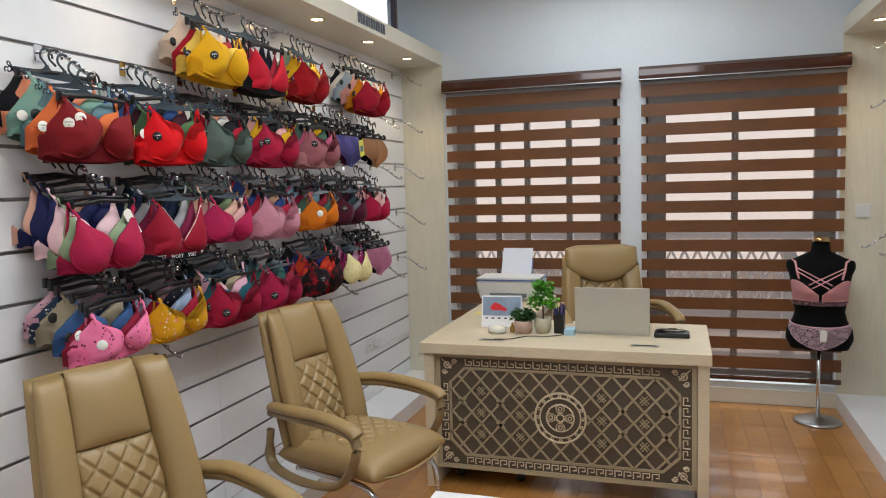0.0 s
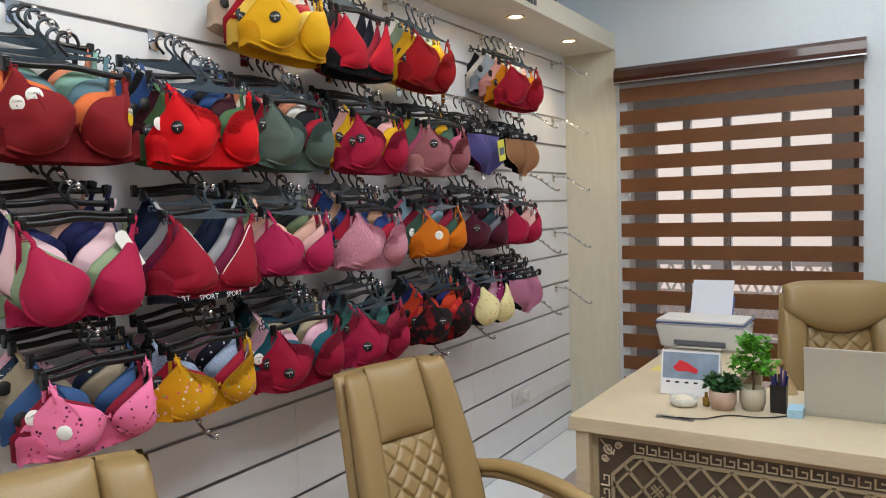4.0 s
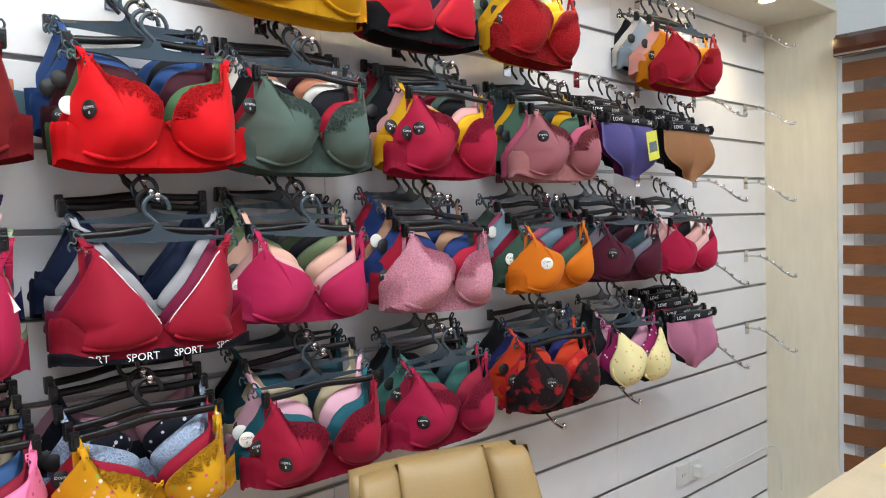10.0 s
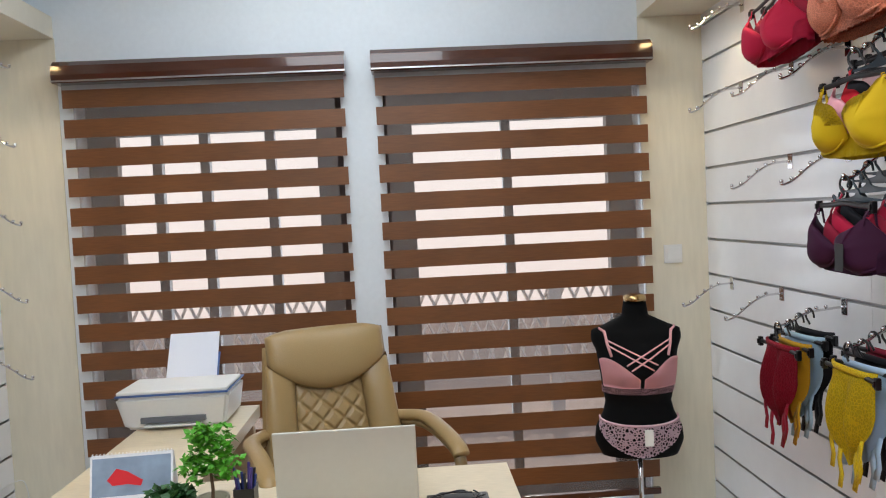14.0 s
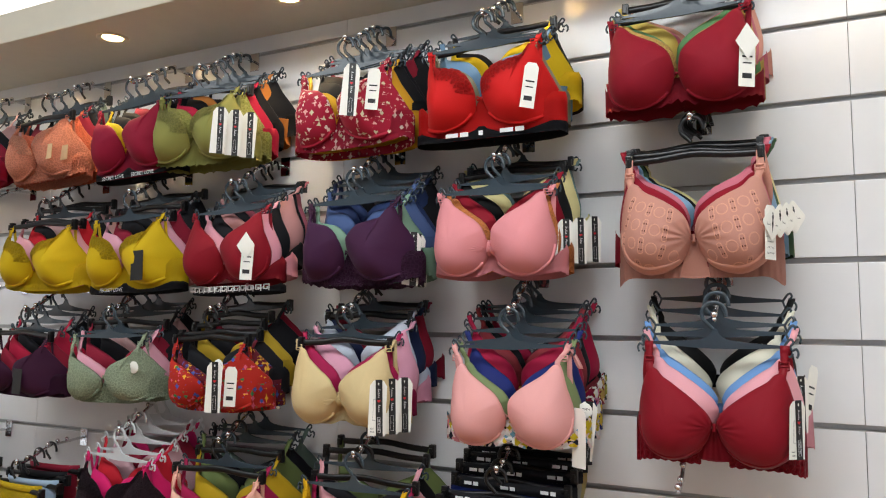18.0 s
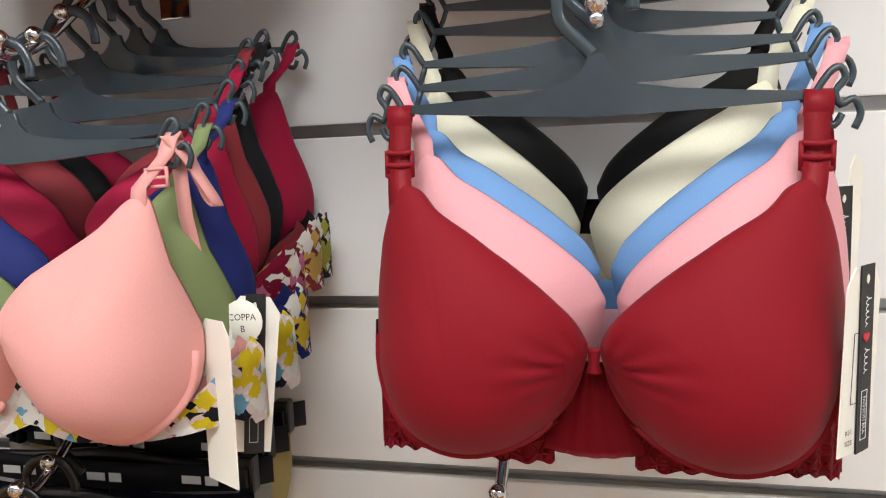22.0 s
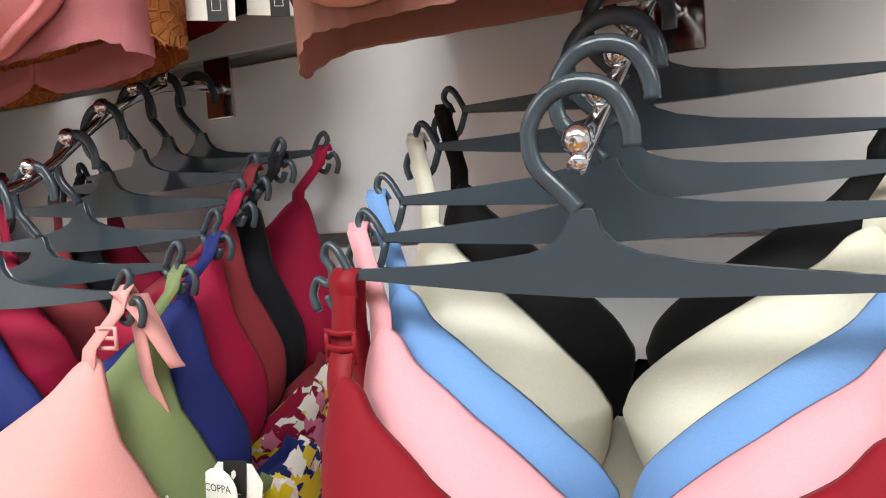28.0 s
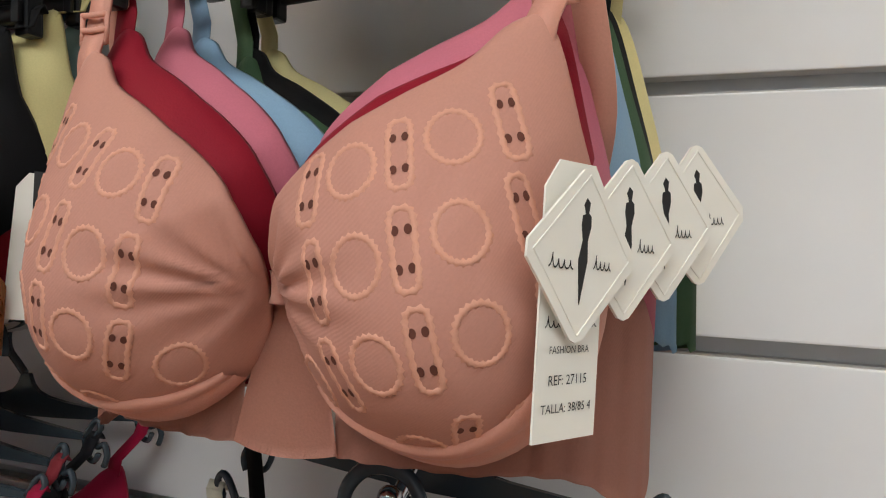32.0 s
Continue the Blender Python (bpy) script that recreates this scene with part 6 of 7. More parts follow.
    # greek key borders
    def key_run(p0, p1, inward, count):
        p0, p1, nv = Vector(p0), Vector(p1), Vector(inward)
        t = (p1 - p0) / count
        for i in range(count):
            o = p0 + t * i
            pts = [o, o + nv * 0.030, o + t * 0.72 + nv * 0.030, o + t * 0.72 + nv * 0.012, o + t * 0.36 + nv * 0.012]
            bm = tube([(p.x, YB, p.y) for p in pts], 0.0038, 0.0040, seg=4, up=(0, 1, 0))
            part("key_motif", bm, DESKWOOD, d)

    key_run((ix0 + 0.08, Z1 - 0.030), (ix1 - 0.08, Z1 - 0.030), (0, -1), 22)
    key_run((ix0 + 0.08, Z0_ + 0.030), (ix1 - 0.08, Z0_ + 0.030), (0, 1), 22)
    key_run((X0 + 0.030, iz0 + 0.07), (X0 + 0.030, iz1 - 0.07), (1, 0), 6)
    key_run((X1 - 0.030, iz0 + 0.07), (X1 - 0.030, iz1 - 0.07), (-1, 0), 6)
    # scrolls in the corners
    for sx, ox in ((1, X0 + 0.03), (-1, X1 - 0.03)):
        for sz, oz in ((1, Z0_ + 0.03), (-1, Z1 - 0.03)):
            for s0, r0, px, pz in ((1, 0.022, 0.030, 0.030), (-1, 0.014, 0.066, 0.016), (1, 0.014, 0.016, 0.066)):
                pts = []
                for i in range(18):
                    a = i * 0.55
                    r = r0 * (1 - i / 22)
                    pts.append((ox + sx * (px + r * math.cos(a)), YB, oz + sz * (pz + s0 * r * math.sin(a))))
                part("scroll", tube(pts, 0.0034, seg=5, up=(0, 1, 0)), DESKWOOD, d, smooth=True)
            part("scroll", tube([(ox, YB, oz), (ox + sx * 0.05, YB, oz + sz * 0.05)], 0.0034, seg=5), DESKWOOD, d)
    # rosette
    for r, w in ((0.122, 0.0055), (0.098, 0.004), (0.066, 0.004), (0.018, 0.004)):
        part("rosette_ring", tube([(cx + r * math.cos(a), YB, cz + r * math.sin(a)) for a in (2 * math.pi * i / 40 for i in range(40))], w, 0.005, seg=5, up=(0, 1, 0), closed=True), DESKWOOD, d)
    for i in range(16):
        a = 2 * math.pi * i / 16
        pts = [(cx + 0.110 * math.cos(a) + 0.010 * (1 - j / 14) * math.cos(a + j * 0.7), YB, cz + 0.110 * math.sin(a) + 0.010 * (1 - j / 14) * math.sin(a + j * 0.7)) for j in range(11)]
        part("rosette_scroll", tube(pts, 0.0026, seg=4, up=(0, 1, 0)), DESKWOOD, d)
    for i in range(4):
        a = math.pi / 2 * i
        o = (cx + 0.046 * math.cos(a), cz + 0.046 * math.sin(a))
        part("petal", tube([(o[0] + 0.020 * math.cos(q), YB, o[1] + 0.020 * math.sin(q)) for q in (2 * math.pi * j / 18 for j in range(18))], 0.003, seg=5, up=(0, 1, 0), closed=True), DESKWOOD, d)
        part("petal", tube([(o[0] + 0.009 * math.cos(q), YB, o[1] + 0.009 * math.sin(q)) for q in (2 * math.pi * j / 12 for j in range(12))], 0.003, seg=5, up=(0, 1, 0), closed=True), DESKWOOD, d)
    for i in range(8):
        a = math.pi / 4 * i + 0.39
        strip((cx + 0.018 * math.cos(a), cz + 0.018 * math.sin(a)), (cx + 0.062 * math.cos(a), cz + 0.062 * math.sin(a)), 0.005, "spoke")
    for gx, gy in ((1.09, -1.72), (1.83, -1.72)):
        g = part("cable_grommet", box((gx - 0.065, gy - 0.02, 0.7425), (gx + 0.065, gy + 0.02, 0.745), 0.001), STEEL, d)
        part("slot", box((gx - 0.05, gy - 0.008, 0.7452), (gx + 0.05, gy + 0.004, 0.7458)), INKBLACK, g)


desk()
ped = empty("pedestal", pose(1.05, -1.45, 0), "low wheeled drawer pedestal under the desk", "drawer unit")
part("body", box((-0.2, -0.25, 0.05), (0.2, 0.2, 0.55), 0.004), DESKWOOD, ped)
for px in (-0.16, 0.16):
    part("caster", lathe([(0.004, 0.0), (0.022, 0.004), (0.024, 0.02), (0.018, 0.05)]), HBLACK, ped, m=pose(px, -0.2, 0))


# ---------- chairs ----------
def pad(x0, x1, z0, z1, thick, bulge, bend, quilt=0.0, nx=26, nz=30, corner=0.04):
    """A stuffed upholstered block; bend maps (x, depth, z) into place."""
    bm = bmesh.new()
    w, h = (x1 - x0) / 2, (z1 - z0) / 2
    cx, cz = (x0 + x1) / 2, (z0 + z1) / 2

    def pt(u, v, front):
        e = 5.0
        x, z = cx + w * u, cz + h * v
        k = max(0.0, (1 - abs(u) ** e)) ** (1 / 2.2) * max(0.0, (1 - abs(v) ** e)) ** (1 / 2.2)
        d = thick * 0.5 * k + (bulge * (1 - u * u) * (1 - v * v) if front else 0)
        if quilt and front:
            a, b_ = (x + z) / quilt, (x - z) / quilt
            g = min(abs(a - round(a)), abs(b_ - round(b_)))
            d -= 0.012 * max(0.0, 1 - g / 0.15) ** 0.8 * k
        return bend(x, d if front else -d, z)

    F_ = [[bm.verts.new(pt(-1 + 2 * i / nx, -1 + 2 * j / nz, True)) for i in range(nx + 1)] for j in range(nz + 1)]
    B_ = [[bm.verts.new(pt(-1 + 2 * i / nx, -1 + 2 * j / nz, False)) for i in range(nx + 1)] for j in range(nz + 1)]
    for j in range(nz):
        for i in range(nx):
            bm.faces.new((F_[j][i], F_[j][i + 1], F_[j + 1][i + 1], F_[j + 1][i]))
            bm.faces.new((B_[j][i], B_[j + 1][i], B_[j + 1][i + 1], B_[j][i + 1]))
    bmesh.ops.remove_doubles(bm, verts=bm.verts[:], dist=0.0008)
    return bm


def leather_chair(m, boss=False):
    """Chair facing +Y, with quilted back, curved arms and chrome base."""
    ch = empty("office_chair" if boss else "visitor_chair", m, "tan leather executive chair behind the desk" if boss else "tan leather visitor chair with a quilted back", "chair", "" if boss else "visitor chairs")
    H = 1.118 if boss else 1.03
    S, wide = 0.47, 1.12 if boss else 1.0

    def back_bend(x, d, z):
        t = (z - S) / (H - S)
        narrow = 1 - 0.22 * max(0, t - 0.25) ** 1.3
        return (x * narrow * wide, -0.20 - 0.13 * t - 0.03 * t * t + d + 0.5 * x * x, z)

    def seat_bend(x, d, z):
        return (x, z, S - 0.02 + d - 0.25 * max(0, z - 0.14) ** 2 * 3 + 0.15 * x * x)

    part("backrest_shell", pad(-0.235, 0.235, S - 0.04, H - (0.055 if boss else 0.012), 0.075, 0.0, lambda x, d, z: back_bend(x, d - 0.030, z)), LEATHER, ch, smooth=True)
    if boss:
        def head_bend(x, d, v):
            low, top = 0.895 + 2.6 * x * x, H + 0.006 - 0.9 * max(0, abs(x) - 0.12) ** 1.6
            z = low + (top - low) * v
            t = (z - S) / (H - S)
            return (x * 1.1, -0.20 - 0.13 * t - 0.03 * t * t + d + 0.026 + 0.75 * x * x, z)

        part("headrest", pad(-0.205, 0.205, 0.0, 1.0, 0.07, 0.024, head_bend), LEATHER, ch, "smooth padded headrest", True)
    else:
        part("back_cushion", pad(-0.125, 0.125, S + 0.33, H - 0.004, 0.05, 0.022, lambda x, d, z: back_bend(x, d + 0.010, z)), LEATHER, ch, smooth=True)
    part("quilted_cushion", pad(-0.125, 0.125, S - 0.02, S + (0.46 if boss else 0.335), 0.05, 0.016, lambda x, d, z: back_bend(x, d + 0.012, z), 0.075, 72, 88), LEATHER, ch, "diamond-quilted leather", True)
    for s in (-1, 1):
        part("side_bolster", pad(min(s * 0.12, s * 0.232), max(s * 0.12, s * 0.232), S - 0.03, H - (0.11 if boss else 0.008), 0.055, 0.018, lambda x, d, z: back_bend(x, d + 0.012 + 0.012 * abs(x) / 0.23, z), 0, 10, 30), LEATHER, ch, smooth=True)
    part("seat", pad(-0.25, 0.25, -0.24, 0.27, 0.11, 0.022, seat_bend), LEATHER, ch, smooth=True)
    part("quilted_seat", pad(-0.17, 0.17, -0.20, 0.16, 0.03, 0.012, lambda x, d, z: seat_bend(x, d + 0.058, z), 0.075, 80, 84), LEATHER, ch, "diamond-quilted leather", True)
    part("piping", tube(spline([(-0.246, 0.24, S - 0.02), (-0.15, 0.278, S - 0.04), (0, 0.285, S - 0.05), (0.15, 0.278, S - 0.04), (0.246, 0.24, S - 0.02)], 5), 0.005), LEATHER, ch, smooth=True)
    for s in (-1, 1):
        x = s * (0.315 if boss else 0.285)
        up = 0.11 if boss else 0.0
        part("arm_pad", tube(spline([(s * 0.25, -0.24, 0.655), (x, -0.12, 0.668), (x, 0.06, 0.665), (x, 0.19, 0.640), (x, 0.225, 0.618)], 6), 0.030, 0.020, seg=12), LEATHER, ch, "padded leather armrest", True).location.z = up
        part("arm_frame", tube(spline([(s * 0.25, -0.25, 0.630), (x, -0.10, 0.642), (x, 0.14, 0.630), (x, 0.215, 0.590), (x, 0.19, 0.49), (x, 0.10, 0.405), (x, -0.10, 0.395), (s * 0.26, -0.25, 0.43), (s * 0.25, -0.26, 0.56)], 6), 0.022, 0.016, seg=10), ARMBEIGE, ch, smooth=True).location.z = up
    if boss:
        part("gas_lift", lathe([(0.035, 0.06), (0.035, 0.22), (0.022, 0.23), (0.022, 0.40)]), CHROME, ch, smooth=True)
        part("base_disc", lathe([(0.03, 0.0), (0.27, 0.0), (0.275, 0.012), (0.20, 0.03), (0.05, 0.062), (0.03, 0.064)], 32), CHROME, ch, smooth=True)
    else:
        for s in (-1, 1):
            x = s * 0.20
            part("leg_tube", tube(spline([(x, -0.17, 0.40), (x, 0.10, 0.395), (x, 0.20, 0.375), (x, 0.24, 0.30), (x, 0.26, 0.05), (x, 0.24, 0.014), (x, 0.16, 0.012), (x, -0.26, 0.012)], 6), 0.0125, seg=10), CHROME, ch, smooth=True)
        part("foot_tube", tube([(-0.2, -0.262, 0.0125), (0.2, -0.262, 0.0125)], 0.0125, seg=10), CHROME, ch, smooth=True)
    return ch


chair_a = leather_chair(pose(0.726, -2.537, 0, 0, 0, -105))
copy_thing(chair_a, pose(0.66, -3.66, 0, 0, 0, -112))
leather_chair(pose(1.62, -0.90, 0, 0, 0, 200), True)


# ---------- mannequin ----------
def torso_ring(z):
    """Half widths of the bust form at a height."""
    P = [(0.40, 0.160, 0.085, 0.0), (0.47, 0.188, 0.105, -0.01), (0.54, 0.182, 0.105, -0.008), (0.62, 0.150, 0.088, 0.0), (0.68, 0.138, 0.082, 0.0), (0.76, 0.150, 0.100, 0.008), (0.83, 0.158, 0.118, 0.012), (0.90, 0.168, 0.100, 0.004), (0.97, 0.190, 0.080, -0.006), (1.005, 0.185, 0.066, -0.010), (1.03, 0.110, 0.056, -0.012), (1.06, 0.056, 0.050, -0.010), (1.12, 0.047, 0.046, -0.008)]
    for a, b in zip(P, P[1:]):
        if z <= b[0]:
            t = (z - a[0]) / (b[0] - a[0])
            t = t * t * (3 - 2 * t) if 0.9 < z < 1.06 else t
            return [a[i] + (b[i] - a[i]) * t for i in (1, 2, 3)]
    return P[-1][1:]


def torso_pt(a, z, off=0.0):
    w, d, o = torso_ring(z)
    x, y = (w + off) * math.sin(a), -(d + off) * math.cos(a) - o
    for s in (-1, 1):
        y -= 0.034 * math.exp(-((x - s * 0.072) / 0.050) ** 2 - ((z - 0.83) / 0.055) ** 2) * max(0, math.cos(a))
    return Vector((x, y, z if z > 0.76 else 0.76 - 0.82 * (0.76 - z)))


mq = empty("mannequin_stand", pose(2.80, -0.33, 0, 0, 0, -8), "chrome pole stand with a round base under a bust form", "stand")
part("base", lathe([(0.02, 0.0), (0.135, 0.0), (0.138, 0.008), (0.12, 0.018), (0.03, 0.030), (0.016, 0.034)], 32), STEEL, mq, smooth=True)
part("pole", lathe([(0.011, 0.03), (0.011, 0.48)], 14), CHROME, mq, smooth=True)
bm = bmesh.new()
rings = []
for j in range(37):
    z = 0.40 + 0.72 * j / 36
    rings.append([bm.verts.new(torso_pt(2 * math.pi * i / 36, z)) for i in range(36)])
for a_, b_ in zip(rings, rings[1:]):
    for i in range(36):
        bm.faces.new((a_[i], a_[(i + 1) % 36], b_[(i + 1) % 36], b_[i]))
bm.faces.new(rings[0][::-1])
bm.faces.new(rings[-1])
sweep(bm, [(0, -0.02 + 0.01, 1.118), (0, -0.01 + 0.01, 1.119)], 0.001)
form = tagged(part("mannequin", bm, BLACKCLOTH, None, smooth=True, m=pose(2.80, -0.33, 0, 0, 0, -8)), "black velvet bust form on a chrome stand", "mannequin")
cap = tagged(part("neck_cap", lathe([(0.002, 0.0), (0.046, 0.0), (0.048, 0.01), (0.044, 0.024), (0.030, 0.030), (0.002, 0.031)], 24), material("brass_cap", "b89a6a", 0.2, metal=1.0), None, smooth=True, m=pose(2.80, -0.335, 1.121)), "polished metal cap on a bust form", "cap")
MP = F("f0b4b6")
mset = empty("display_bra", pose(2.80, -0.33, 0, 0, 0, -8), "pink strappy bra worn by the bust form", "bra")


def body_patch(fa, z0, z1, n=24, off=0.004, shape=None):
    bm = bmesh.new()
    rows = []
    for j in range(9):
        row = []
        for i in range(n + 1):
            u = i / n
            zt, zb = (z1, z0) if shape is None else shape(u)
            row.append(bm.verts.new(torso_pt(fa[0] + (fa[1] - fa[0]) * u, zb + (zt - zb) * j / 8, off)))
        rows.append(row)
    for a_, b_ in zip(rows, rows[1:]):
        for i in range(n):
            bm.faces.new((a_[i], a_[i + 1], b_[i + 1], b_[i]))
    bmesh.ops.solidify(bm, geom=bm.faces[:], thickness=0.002)
    return bm


for s in (-1, 1):
    part("cup", body_patch((s * 0.05, s * 1.25), 0, 0, off=0.006, shape=lambda u: (0.805 + 0.10 * math.sin(math.pi * (0.02 + 0.60 * u)) - 0.015 * u, 0.770)), MP, mset, smooth=True)
    part("strap", tube([torso_pt(s * 0.72, 0.90, 0.008), torso_pt(s * 0.72, 0.95, 0.010), torso_pt(s * 0.78, 1.0, 0.010), torso_pt(s * 1.1, 1.012, 0.006), torso_pt(s * 2.3, 1.0, 0.008)], 0.006, 0.002, seg=6, up=(0, 1, 0)), MP, mset, smooth=True)
    for q in (0.0, 0.022):
        a_, b_ = torso_pt(s * 0.70, 0.965 - q, 0.010), torso_pt(-s * (0.34 - 4 * q), 0.872 - q * 0.9, 0.022)
        part("cross_strap", tube([a_, a_.lerp(b_, 0.5) + Vector((0, -0.004 - 0.4 * q, 0)), b_], 0.0034, seg=6), MP, mset, smooth=True)
part("lace_hem", body_patch((-1.5, 1.5), 0.735, 0.772, 40, 0.006), holed("pink_lace_net", "e0b3bb", 110, 0.09), mset, "pink lace hem", True)
mb = empty("display_brief", pose(2.80, -0.33, 0, 0, 0, -8), "pale pink lace brief worn by the bust form", "brief")
part("lace_panel", body_patch((-1.55, 1.55), 0, 0, 40, 0.005, lambda u: (0.60 - 0.028 * math.sin(math.pi * u), 0.60 - 0.185 * math.sin(math.pi * u) ** 1.4 - 0.01)), holed("mauve_lace_net", "e2c6d0", 75, 0.17), mb, "open lace", True)
part("waistband", tube([torso_pt(-1.6 + 3.2 * i / 30, 0.60 - 0.028 * math.sin(math.pi * i / 30), 0.006) for i in range(31)], 0.004, 0.006, seg=6), F("dcb6c0"), mb, smooth=True)
part("hang_tag", box((-0.018, -0.0006, -0.035), (0.018, 0.0006, 0.035)), CARD, mb, "small paper tag", m=pose(0.02, -0.125, 0.565))

# ---------- things on the desk ----------
TOP = 0.742
lap = empty("laptop", pose(1.66, -1.40, TOP), "open silver laptop with its lid towards the shop", "laptop")
SILVER = material("silver_plastic", "b9b6ac", 0.35, metal=0.3, vary=0.03)
part("base", box((-0.185, -0.09, 0.0), (0.185, 0.16, 0.016), 0.004), SILVER, lap)
part("lid", box((-0.185, -0.006, 0.0), (0.185, 0.003, 0.235), 0.003), SILVER, lap, m=pose(0, -0.088, 0.012, 7, 0, 0))
part("keyboard", box((-0.16, -0.03, 0.0162), (0.16, 0.08, 0.0175)), HBLACK, lap)
part("screen", box((-0.175, 0.0036, 0.012), (0.175, 0.0044, 0.225)), HBLACK, lap, m=pose(0, -0.088, 0.012, 7, 0, 0))

pr = empty("printer", pose(0.90, -0.37, 0.740), "white inkjet printer with paper in its rear tray", "printer")
WPLAST = material("white_plastic", "d9d9d6", 0.4, vary=0.03)
GPLAST = material("grey_plastic", "5b6068", 0.45, vary=0.05)
bm = bmesh.new()
lo_ = [bm.verts.new(p) for p in ((-0.195, -0.13, 0), (0.195, -0.13, 0), (0.195, 0.14, 0), (-0.195, 0.14, 0))]
hi_ = [bm.verts.new(p) for p in ((-0.222, -0.155, 0.135), (0.222, -0.155, 0.135), (0.215, 0.15, 0.135), (-0.215, 0.15, 0.135))]
bm.faces.new(lo_[::-1])
bm.faces.new(hi_)
for i in range(4):
    bm.faces.new((lo_[i], lo_[(i + 1) % 4], hi_[(i + 1) % 4], hi_[i]))
bmesh.ops.bevel(bm, geom=bm.edges[:], offset=0.014, segments=3, affect="EDGES")
part("body", bm, WPLAST, pr, smooth=False)
part("trim", box((-0.220, -0.152, 0.1355), (0.216, 0.148, 0.142), 0.003), material("blue_plastic", "3f5f9a", 0.4), pr, "thin blue band")
part("lid", box((-0.214, -0.148, 0.1425), (0.212, 0.10, 0.156), 0.005), WPLAST, pr)
part("output_slot", box((-0.125, -0.1525, 0.030), (0.125, -0.120, 0.052), 0.002), GPLAST, pr)
part("tray", box((-0.11, -0.165, 0.016), (0.11, -0.125, 0.022), 0.002), WPLAST, pr)
part("tray_support", box((-0.11, 0.0, 0.0), (0.11, 0.006, 0.12), 0.002), material("blue_plastic", "3f5f9a", 0.4), pr, m=pose(0.0, 0.125, 0.14, -34, 0, 0))
part("paper", box((-0.105, -0.003, 0.0), (0.105, -0.001, 0.21)), material("printer_paper", "dfe3ee", 0.7, vary=0.01), pr, "sheets of white paper", m=pose(0.0, 0.122, 0.145, -34, 0, 3))

cal = empty("desk_calendar", pose(1.06, -1.36, TOP, 0, 0, 4), "standing desk calendar with a red and blue picture", "calendar")
CALP = material("calendar_card", "e8e8ea", 0.6, vary=0.02)
part("front_sheet", box((-0.11, -0.001, 0.0), (0.11, 0.001, 0.17)), CALP, cal, m=pose(0, -0.045, 0.003, -14, 0, 0))
part("back_sheet", box((-0.11, -0.001, 0.0), (0.11, 0.001, 0.17)), CALP, cal, m=pose(0, 0.045, 0.003, 14, 0, 0))
pic = part("picture", box((-0.104, -0.0018, 0.062), (0.104, -0.0012, 0.164)), material("blue_grey_picture", "8798ad", 0.5, vary=0.35, scale=18), cal, "blue-grey landscape picture", m=pose(0, -0.045, 0.003, -14, 0, 0))
part("red_shape", prism([(-0.045, 0.105), (-0.02, 0.135), (0.01, 0.125), (0.05, 0.10), (0.045, 0.085), (0.01, 0.092), (-0.03, 0.09)], 0.0006), INKRED, pic, m=pose(-0.02, -0.0024, 0))
bars(cal, [], INKBLACK, 0)
for i in range(22):
    part("spiral", tube([(-0.105 + 0.01 * i, 0.006 * math.cos(q), 0.168 + 0.006 * math.sin(q)) for q in (2 * math.pi * j / 8 for j in range(8))], 0.0009, seg=4, closed=True), INKWHITE, cal)
for i in range(5):
    part("print_mark", box((-0.09 + 0.035 * i, -0.002, 0.045), (-0.075 + 0.035 * i, -0.0014, 0.052)), INKBLACK, cal, m=pose(0, -0.045, 0.003, -14, 0, 0))

def pot(x, y, r, h, colour, label, ribs=False):
    p = empty("plant_pot", pose(x, y, TOP), label, "plant")
    part("pot", lathe([(r * 0.75, 0.0), (r, h * 0.4), (r, h), (r * 0.86, h), (r * 0.84, h * 0.8), (0.002, h * 0.8)], 22), material("pot_" + colour, colour, 0.6, bump=0.5 if ribs else 0.1, scale=80 if ribs else 30, vary=0.1, stretch=(1, 1, 6) if ribs else (1, 1, 1)), p, smooth=True)
    return p


LEAFY = material("artificial_leaf_bright", "4f9a1e", 0.5, vary=0.35, scale=30)
LEAFD = material("artificial_leaf_dark", "2f5a2c", 0.5, vary=0.35, scale=30)


def leaf_cloud(parent, centres, count, size, mat, rnd):
    bm = bmesh.new()
    for _ in range(count):
        c, r = rnd.choice(centres)
        v = Vector((rnd.gauss(0, 1), rnd.gauss(0, 1), rnd.gauss(0, 1))).normalized() * r * rnd.uniform(0.55, 1.0)
        o = Vector(c) + v
        q = Euler((rnd.uniform(-0.9, 0.9), rnd.uniform(-0.9, 0.9), rnd.uniform(0, 6.3))).to_matrix()
        s = size * rnd.uniform(0.7, 1.2)
        vs = [bm.verts.new(o + q @ Vector(p) * s) for p in ((0, 0, 0), (0.35, 0.4, 0.12), (0, 1, 0.05), (-0.35, 0.4, 0.12))]
        bm.faces.new((vs[0], vs[1], vs[2]))
        bm.faces.new((vs[0], vs[2], vs[3]))
    return part("crown", bm, mat, parent)


rl = random.Random(5)
p = pot(1.306, -1.49, 0.045, 0.080, "b8b09a", "small round topiary tree in a beige pot", True)
part("trunk", tube([(0, 0, 0.06), (0.004, 0, 0.10), (0, 0.003, 0.15)], 0.006, taper=[1, 0.8, 0.6]), material("thin_bark", "5a4630", 0.8), p)
leaf_cloud(p, [((0, 0, 0.19), 0.055), ((0.02, 0.01, 0.235), 0.040), ((-0.03, 0, 0.16), 0.045), ((0.035, 0, 0.165), 0.045), ((-0.01, -0.02, 0.25), 0.03)], 620, 0.022, LEAFY, rl)
p = pot(1.210, -1.525, 0.048, 0.068, "b79c8c", "dark green artificial succulent in a pinkish pot")
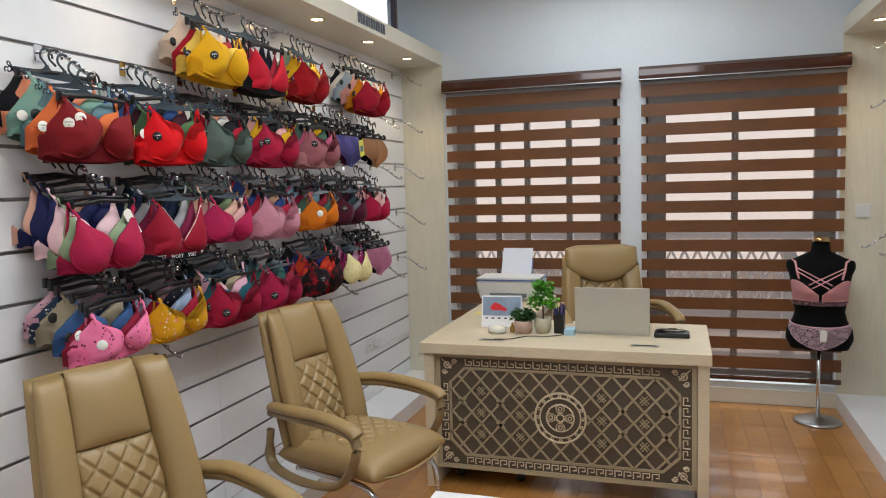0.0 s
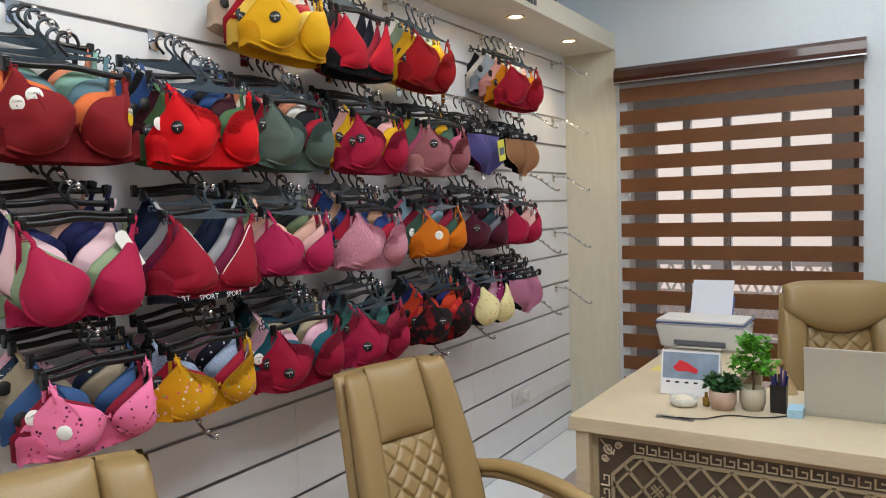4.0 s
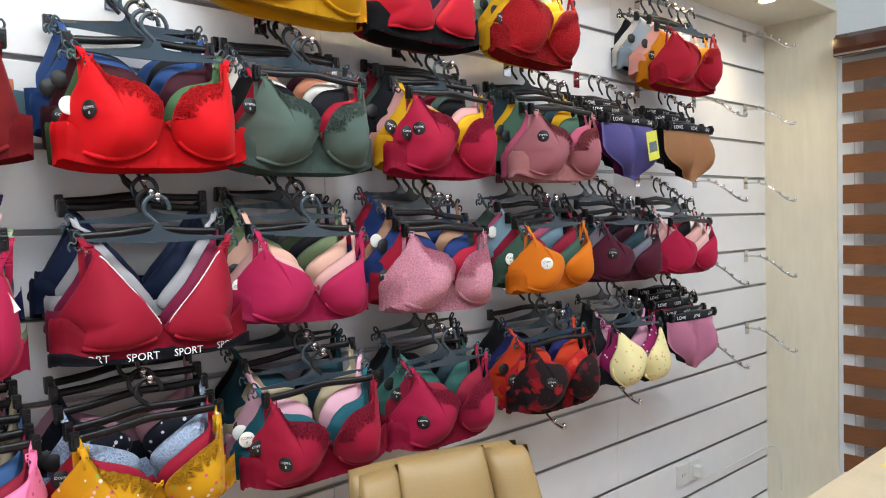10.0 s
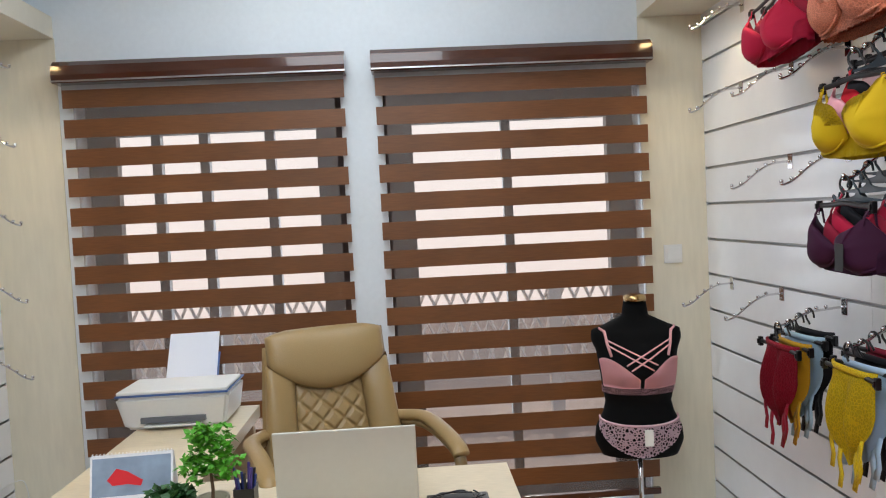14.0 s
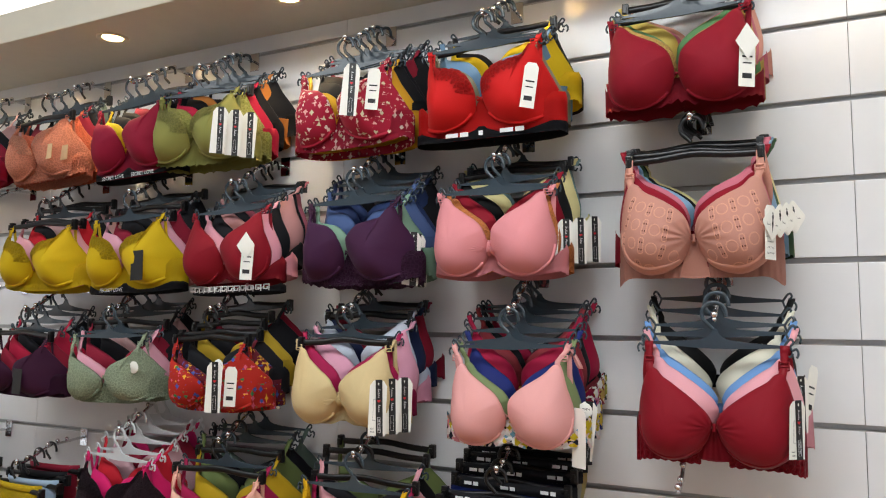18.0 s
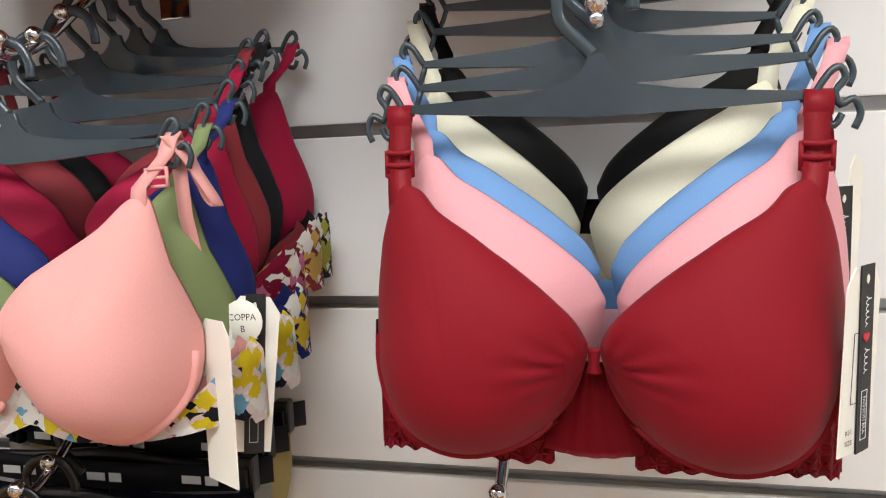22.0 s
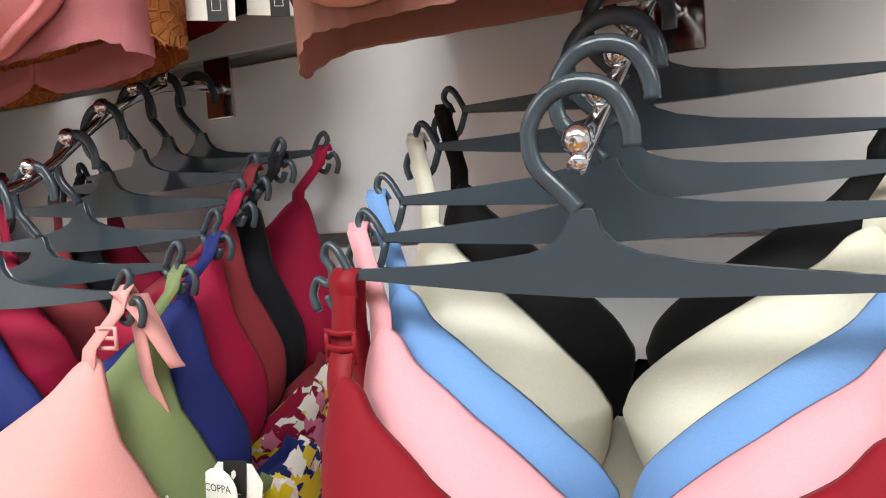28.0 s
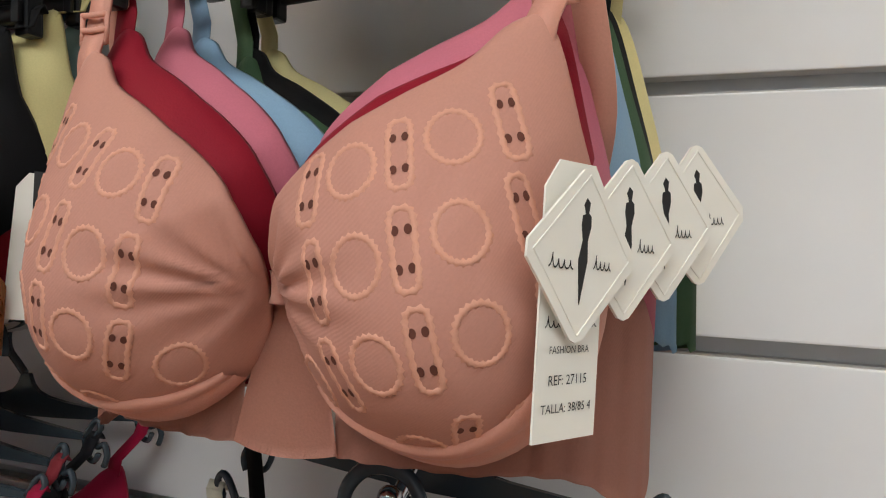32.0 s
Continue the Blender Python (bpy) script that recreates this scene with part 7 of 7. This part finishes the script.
leaf_cloud(p, [((0, 0, 0.085), 0.035), ((0.03, 0, 0.095), 0.03), ((-0.03, 0.01, 0.09), 0.03)], 260, 0.03, LEAFD, rl)
cup_ = empty("pen_cup", pose(1.392, -1.48, TOP), "black mesh pen cup full of pens", "pen cup")
part("cup", lathe([(0.036, 0.0), (0.038, 0.10), (0.035, 0.10), (0.033, 0.006), (0.002, 0.006)], 4), HBLACK, cup_, m=pose(0, 0, 0, 0, 0, 45))
for i in range(9):
    a = i * 0.7
    part("pen", tube([(0.012 * math.cos(a), 0.012 * math.sin(a), 0.01), (0.028 * math.cos(a), 0.028 * math.sin(a), 0.13 + 0.012 * (i % 3))], 0.0038, seg=6), material("pen_%d" % (i % 3), ("23306a", "1a1a1e", "4a3a7a")[i % 3], 0.4), cup_)
tagged(part("glass_bowl", lathe([(0.03, 0.0), (0.045, 0.004), (0.052, 0.03), (0.047, 0.03), (0.04, 0.008), (0.002, 0.008)], 24), material("pale_glass", "d7d7cc", 0.15, vary=0.1), None, smooth=True, m=pose(1.075, -1.54, TOP)), "small glass bowl with pale stones beside the calendar", "bowl")
tagged(part("stone_heap", lathe([(0.002, 0.009), (0.03, 0.010), (0.036, 0.026), (0.02, 0.036), (0.002, 0.038)], 12), material("white_stones", "e3dcc8", 0.6, bump=0.8, scale=120, vary=0.2), None, smooth=True, m=pose(1.075, -1.54, TOP)), "heap of white pebbles lying in a glass bowl", "pebbles", kind="stuff")
perf = empty("perfume_bottle", pose(1.150, -1.515, TOP), "small amber glass bottle with a gold cap", "bottle")
part("bottle", lathe([(0.010, 0.0), (0.013, 0.005), (0.013, 0.03), (0.005, 0.036)], 14), material("amber_glass", "8a6a2a", 0.1, vary=0.1), perf, smooth=True)
part("cap", lathe([(0.006, 0.036), (0.006, 0.05), (0.004, 0.052)], 12), material("gold_cap", "b8913a", 0.2, metal=1.0), perf, smooth=True)
blk = empty("charger_tray", pose(1.95, -1.47, TOP), "black tray of chargers with tangled cables", "tray")
part("tray", box((-0.085, -0.05, 0.0), (0.085, 0.05, 0.022), 0.008), HBLACK, blk)
for i in range(7):
    a0 = rl.uniform(0, 6)
    part("cable", tube(spline([(0.06 * math.cos(a0 + q) + rl.uniform(-0.02, 0.02), 0.035 * math.sin(a0 + q), 0.026 + 0.008 * rl.random()) for q in (0, 0.9, 1.8, 2.7, 3.6, 4.5)], 5), 0.0022, seg=5), HBLACK, blk, smooth=True)
tagged(part("note_paper", box((0.80, -1.02, 0.7405), (0.95, -0.93, 0.7415)), material("yellow_note", "e3d27a", 0.7), None), "yellow note paper on the desk", "paper")
tagged(part("tissue", lathe([(0.03, 0.0), (0.034, 0.02), (0.02, 0.05), (0.012, 0.075), (0.004, 0.08)], 9), CARD, None, m=pose(1.20, -1.42, TOP)), "crumpled white tissue standing on the desk", "tissue")
tagged(part("desk_cable", tube(spline([(1.10, -1.72, 0.747), (1.18, -1.70, 0.747), (1.25, -1.62, 0.747), (1.36, -1.60, 0.747), (1.45, -1.52, 0.747)], 6), 0.0025, seg=6), HBLACK, None, smooth=True), "black cable lying across the desk", "cable")
tagged(part("card_box", box((1.425, -1.55, TOP), (1.475, -1.46, TOP + 0.03), 0.002), material("pale_blue_card", "9ec3d8", 0.6), None), "small pale blue box beside the laptop", "box")

# ---------- wall fittings ----------
oz = 0.197 + 0.165 * 1.62
for y in (-0.79, -0.70):
    o = empty("wall_socket", pose(0, y, oz), "white wall socket on the slat wall", "socket", "wall sockets")
    part("plate", box((0.001, -0.043, -0.043), (0.010, 0.043, 0.043), 0.003), WPLAST, o)
    for q in (-0.010, 0.010):
        part("slot", box((0.0102, q - 0.002, -0.006), (0.0106, q + 0.002, 0.006)), INKBLACK, o)
ad = empty("charger_plug", pose(0.010, -0.70, oz), "white plug with a thin cable in a wall socket", "plug")
part("plug", box((0.001, -0.018, -0.022), (0.034, 0.018, 0.022), 0.004), WPLAST, ad)
part("cable", tube(spline([(0.03, 0, -0.02), (0.03, 0.05, -0.04), (0.012, 0.35, -0.045), (0.010, 0.66, -0.05), (0.05, 0.68, -0.08), (0.06, 0.685, -0.25)], 6), 0.0022, seg=6), WPLAST, ad, smooth=True)
sw = empty("light_switch", pose(3.09, -0.006, 1.29), "white light switch on cream wallpaper", "switch")
part("plate", box((-0.043, -0.009, -0.043), (0.043, -0.001, 0.043), 0.002), WPLAST, sw)
part("rocker", box((-0.030, -0.012, -0.030), (0.030, -0.0092, 0.030), 0.002), WPLAST, sw)
# sign bars on the soffit's edge, dark post above it
sg = empty("soffit_sign", pose(0.3185, -1.29, 2.447), "grey raised sign marks on the soffit edge", "sign")
for i, w in enumerate((0.05, 0.045, 0.045, 0.045, 0.02, 0.04, 0.02, 0.045, 0.045, 0.04, 0.03)):
    part("sign_mark", box((0.0, -0.20 + 0.036 * i, -0.028), (0.004, -0.20 + 0.036 * i + 0.022, 0.028)), GPLAST, sg)
tagged(part("dark_post", box((0.20, -0.70, SOFFIT + 0.098), (0.235, -0.665, CEIL - 0.001), 0.003), VALANCE, None), "thin dark brown post rising from the soffit", "post")
tbl = empty("low_table", pose(1.35, -3.05, 0), "low white coffee table beside the chairs", "table")
part("top", box((-0.20, -0.30, 0.40), (0.40, 0.22, 0.43), 0.003), WHITE, tbl)
for px in (-0.17, 0.37):
    for py in (-0.27, 0.19):
        part("leg", box((px - 0.02, py - 0.02, 0.0), (px + 0.02, py + 0.02, 0.399), 0.002), WHITE, tbl)

# ---------- floor planks ----------
PLANKS = {}
ry = random.Random(3)
for i in range(22):
    x0 = 0.302 + i * 0.1212
    y = -0.02 - ry.uniform(0, 0.9)
    prev = -0.02
    while prev > -5.2:
        y = max(prev - ry.uniform(0.75, 1.25), -5.2)
        ln = round(prev - y, 1)
        if ln < 0.15:
            break
        key = ln
        if key not in PLANKS:
            PLANKS[key] = mesh_of(box((0.0006, -ln + 0.0008, -0.006), (0.1204, -0.0004, 0.0), 0.0006), "plank")
        put("plank", PLANKS[key], OAKPLANK, floor, Matrix.Translation((x0, prev, 0)))
        prev = prev - ln
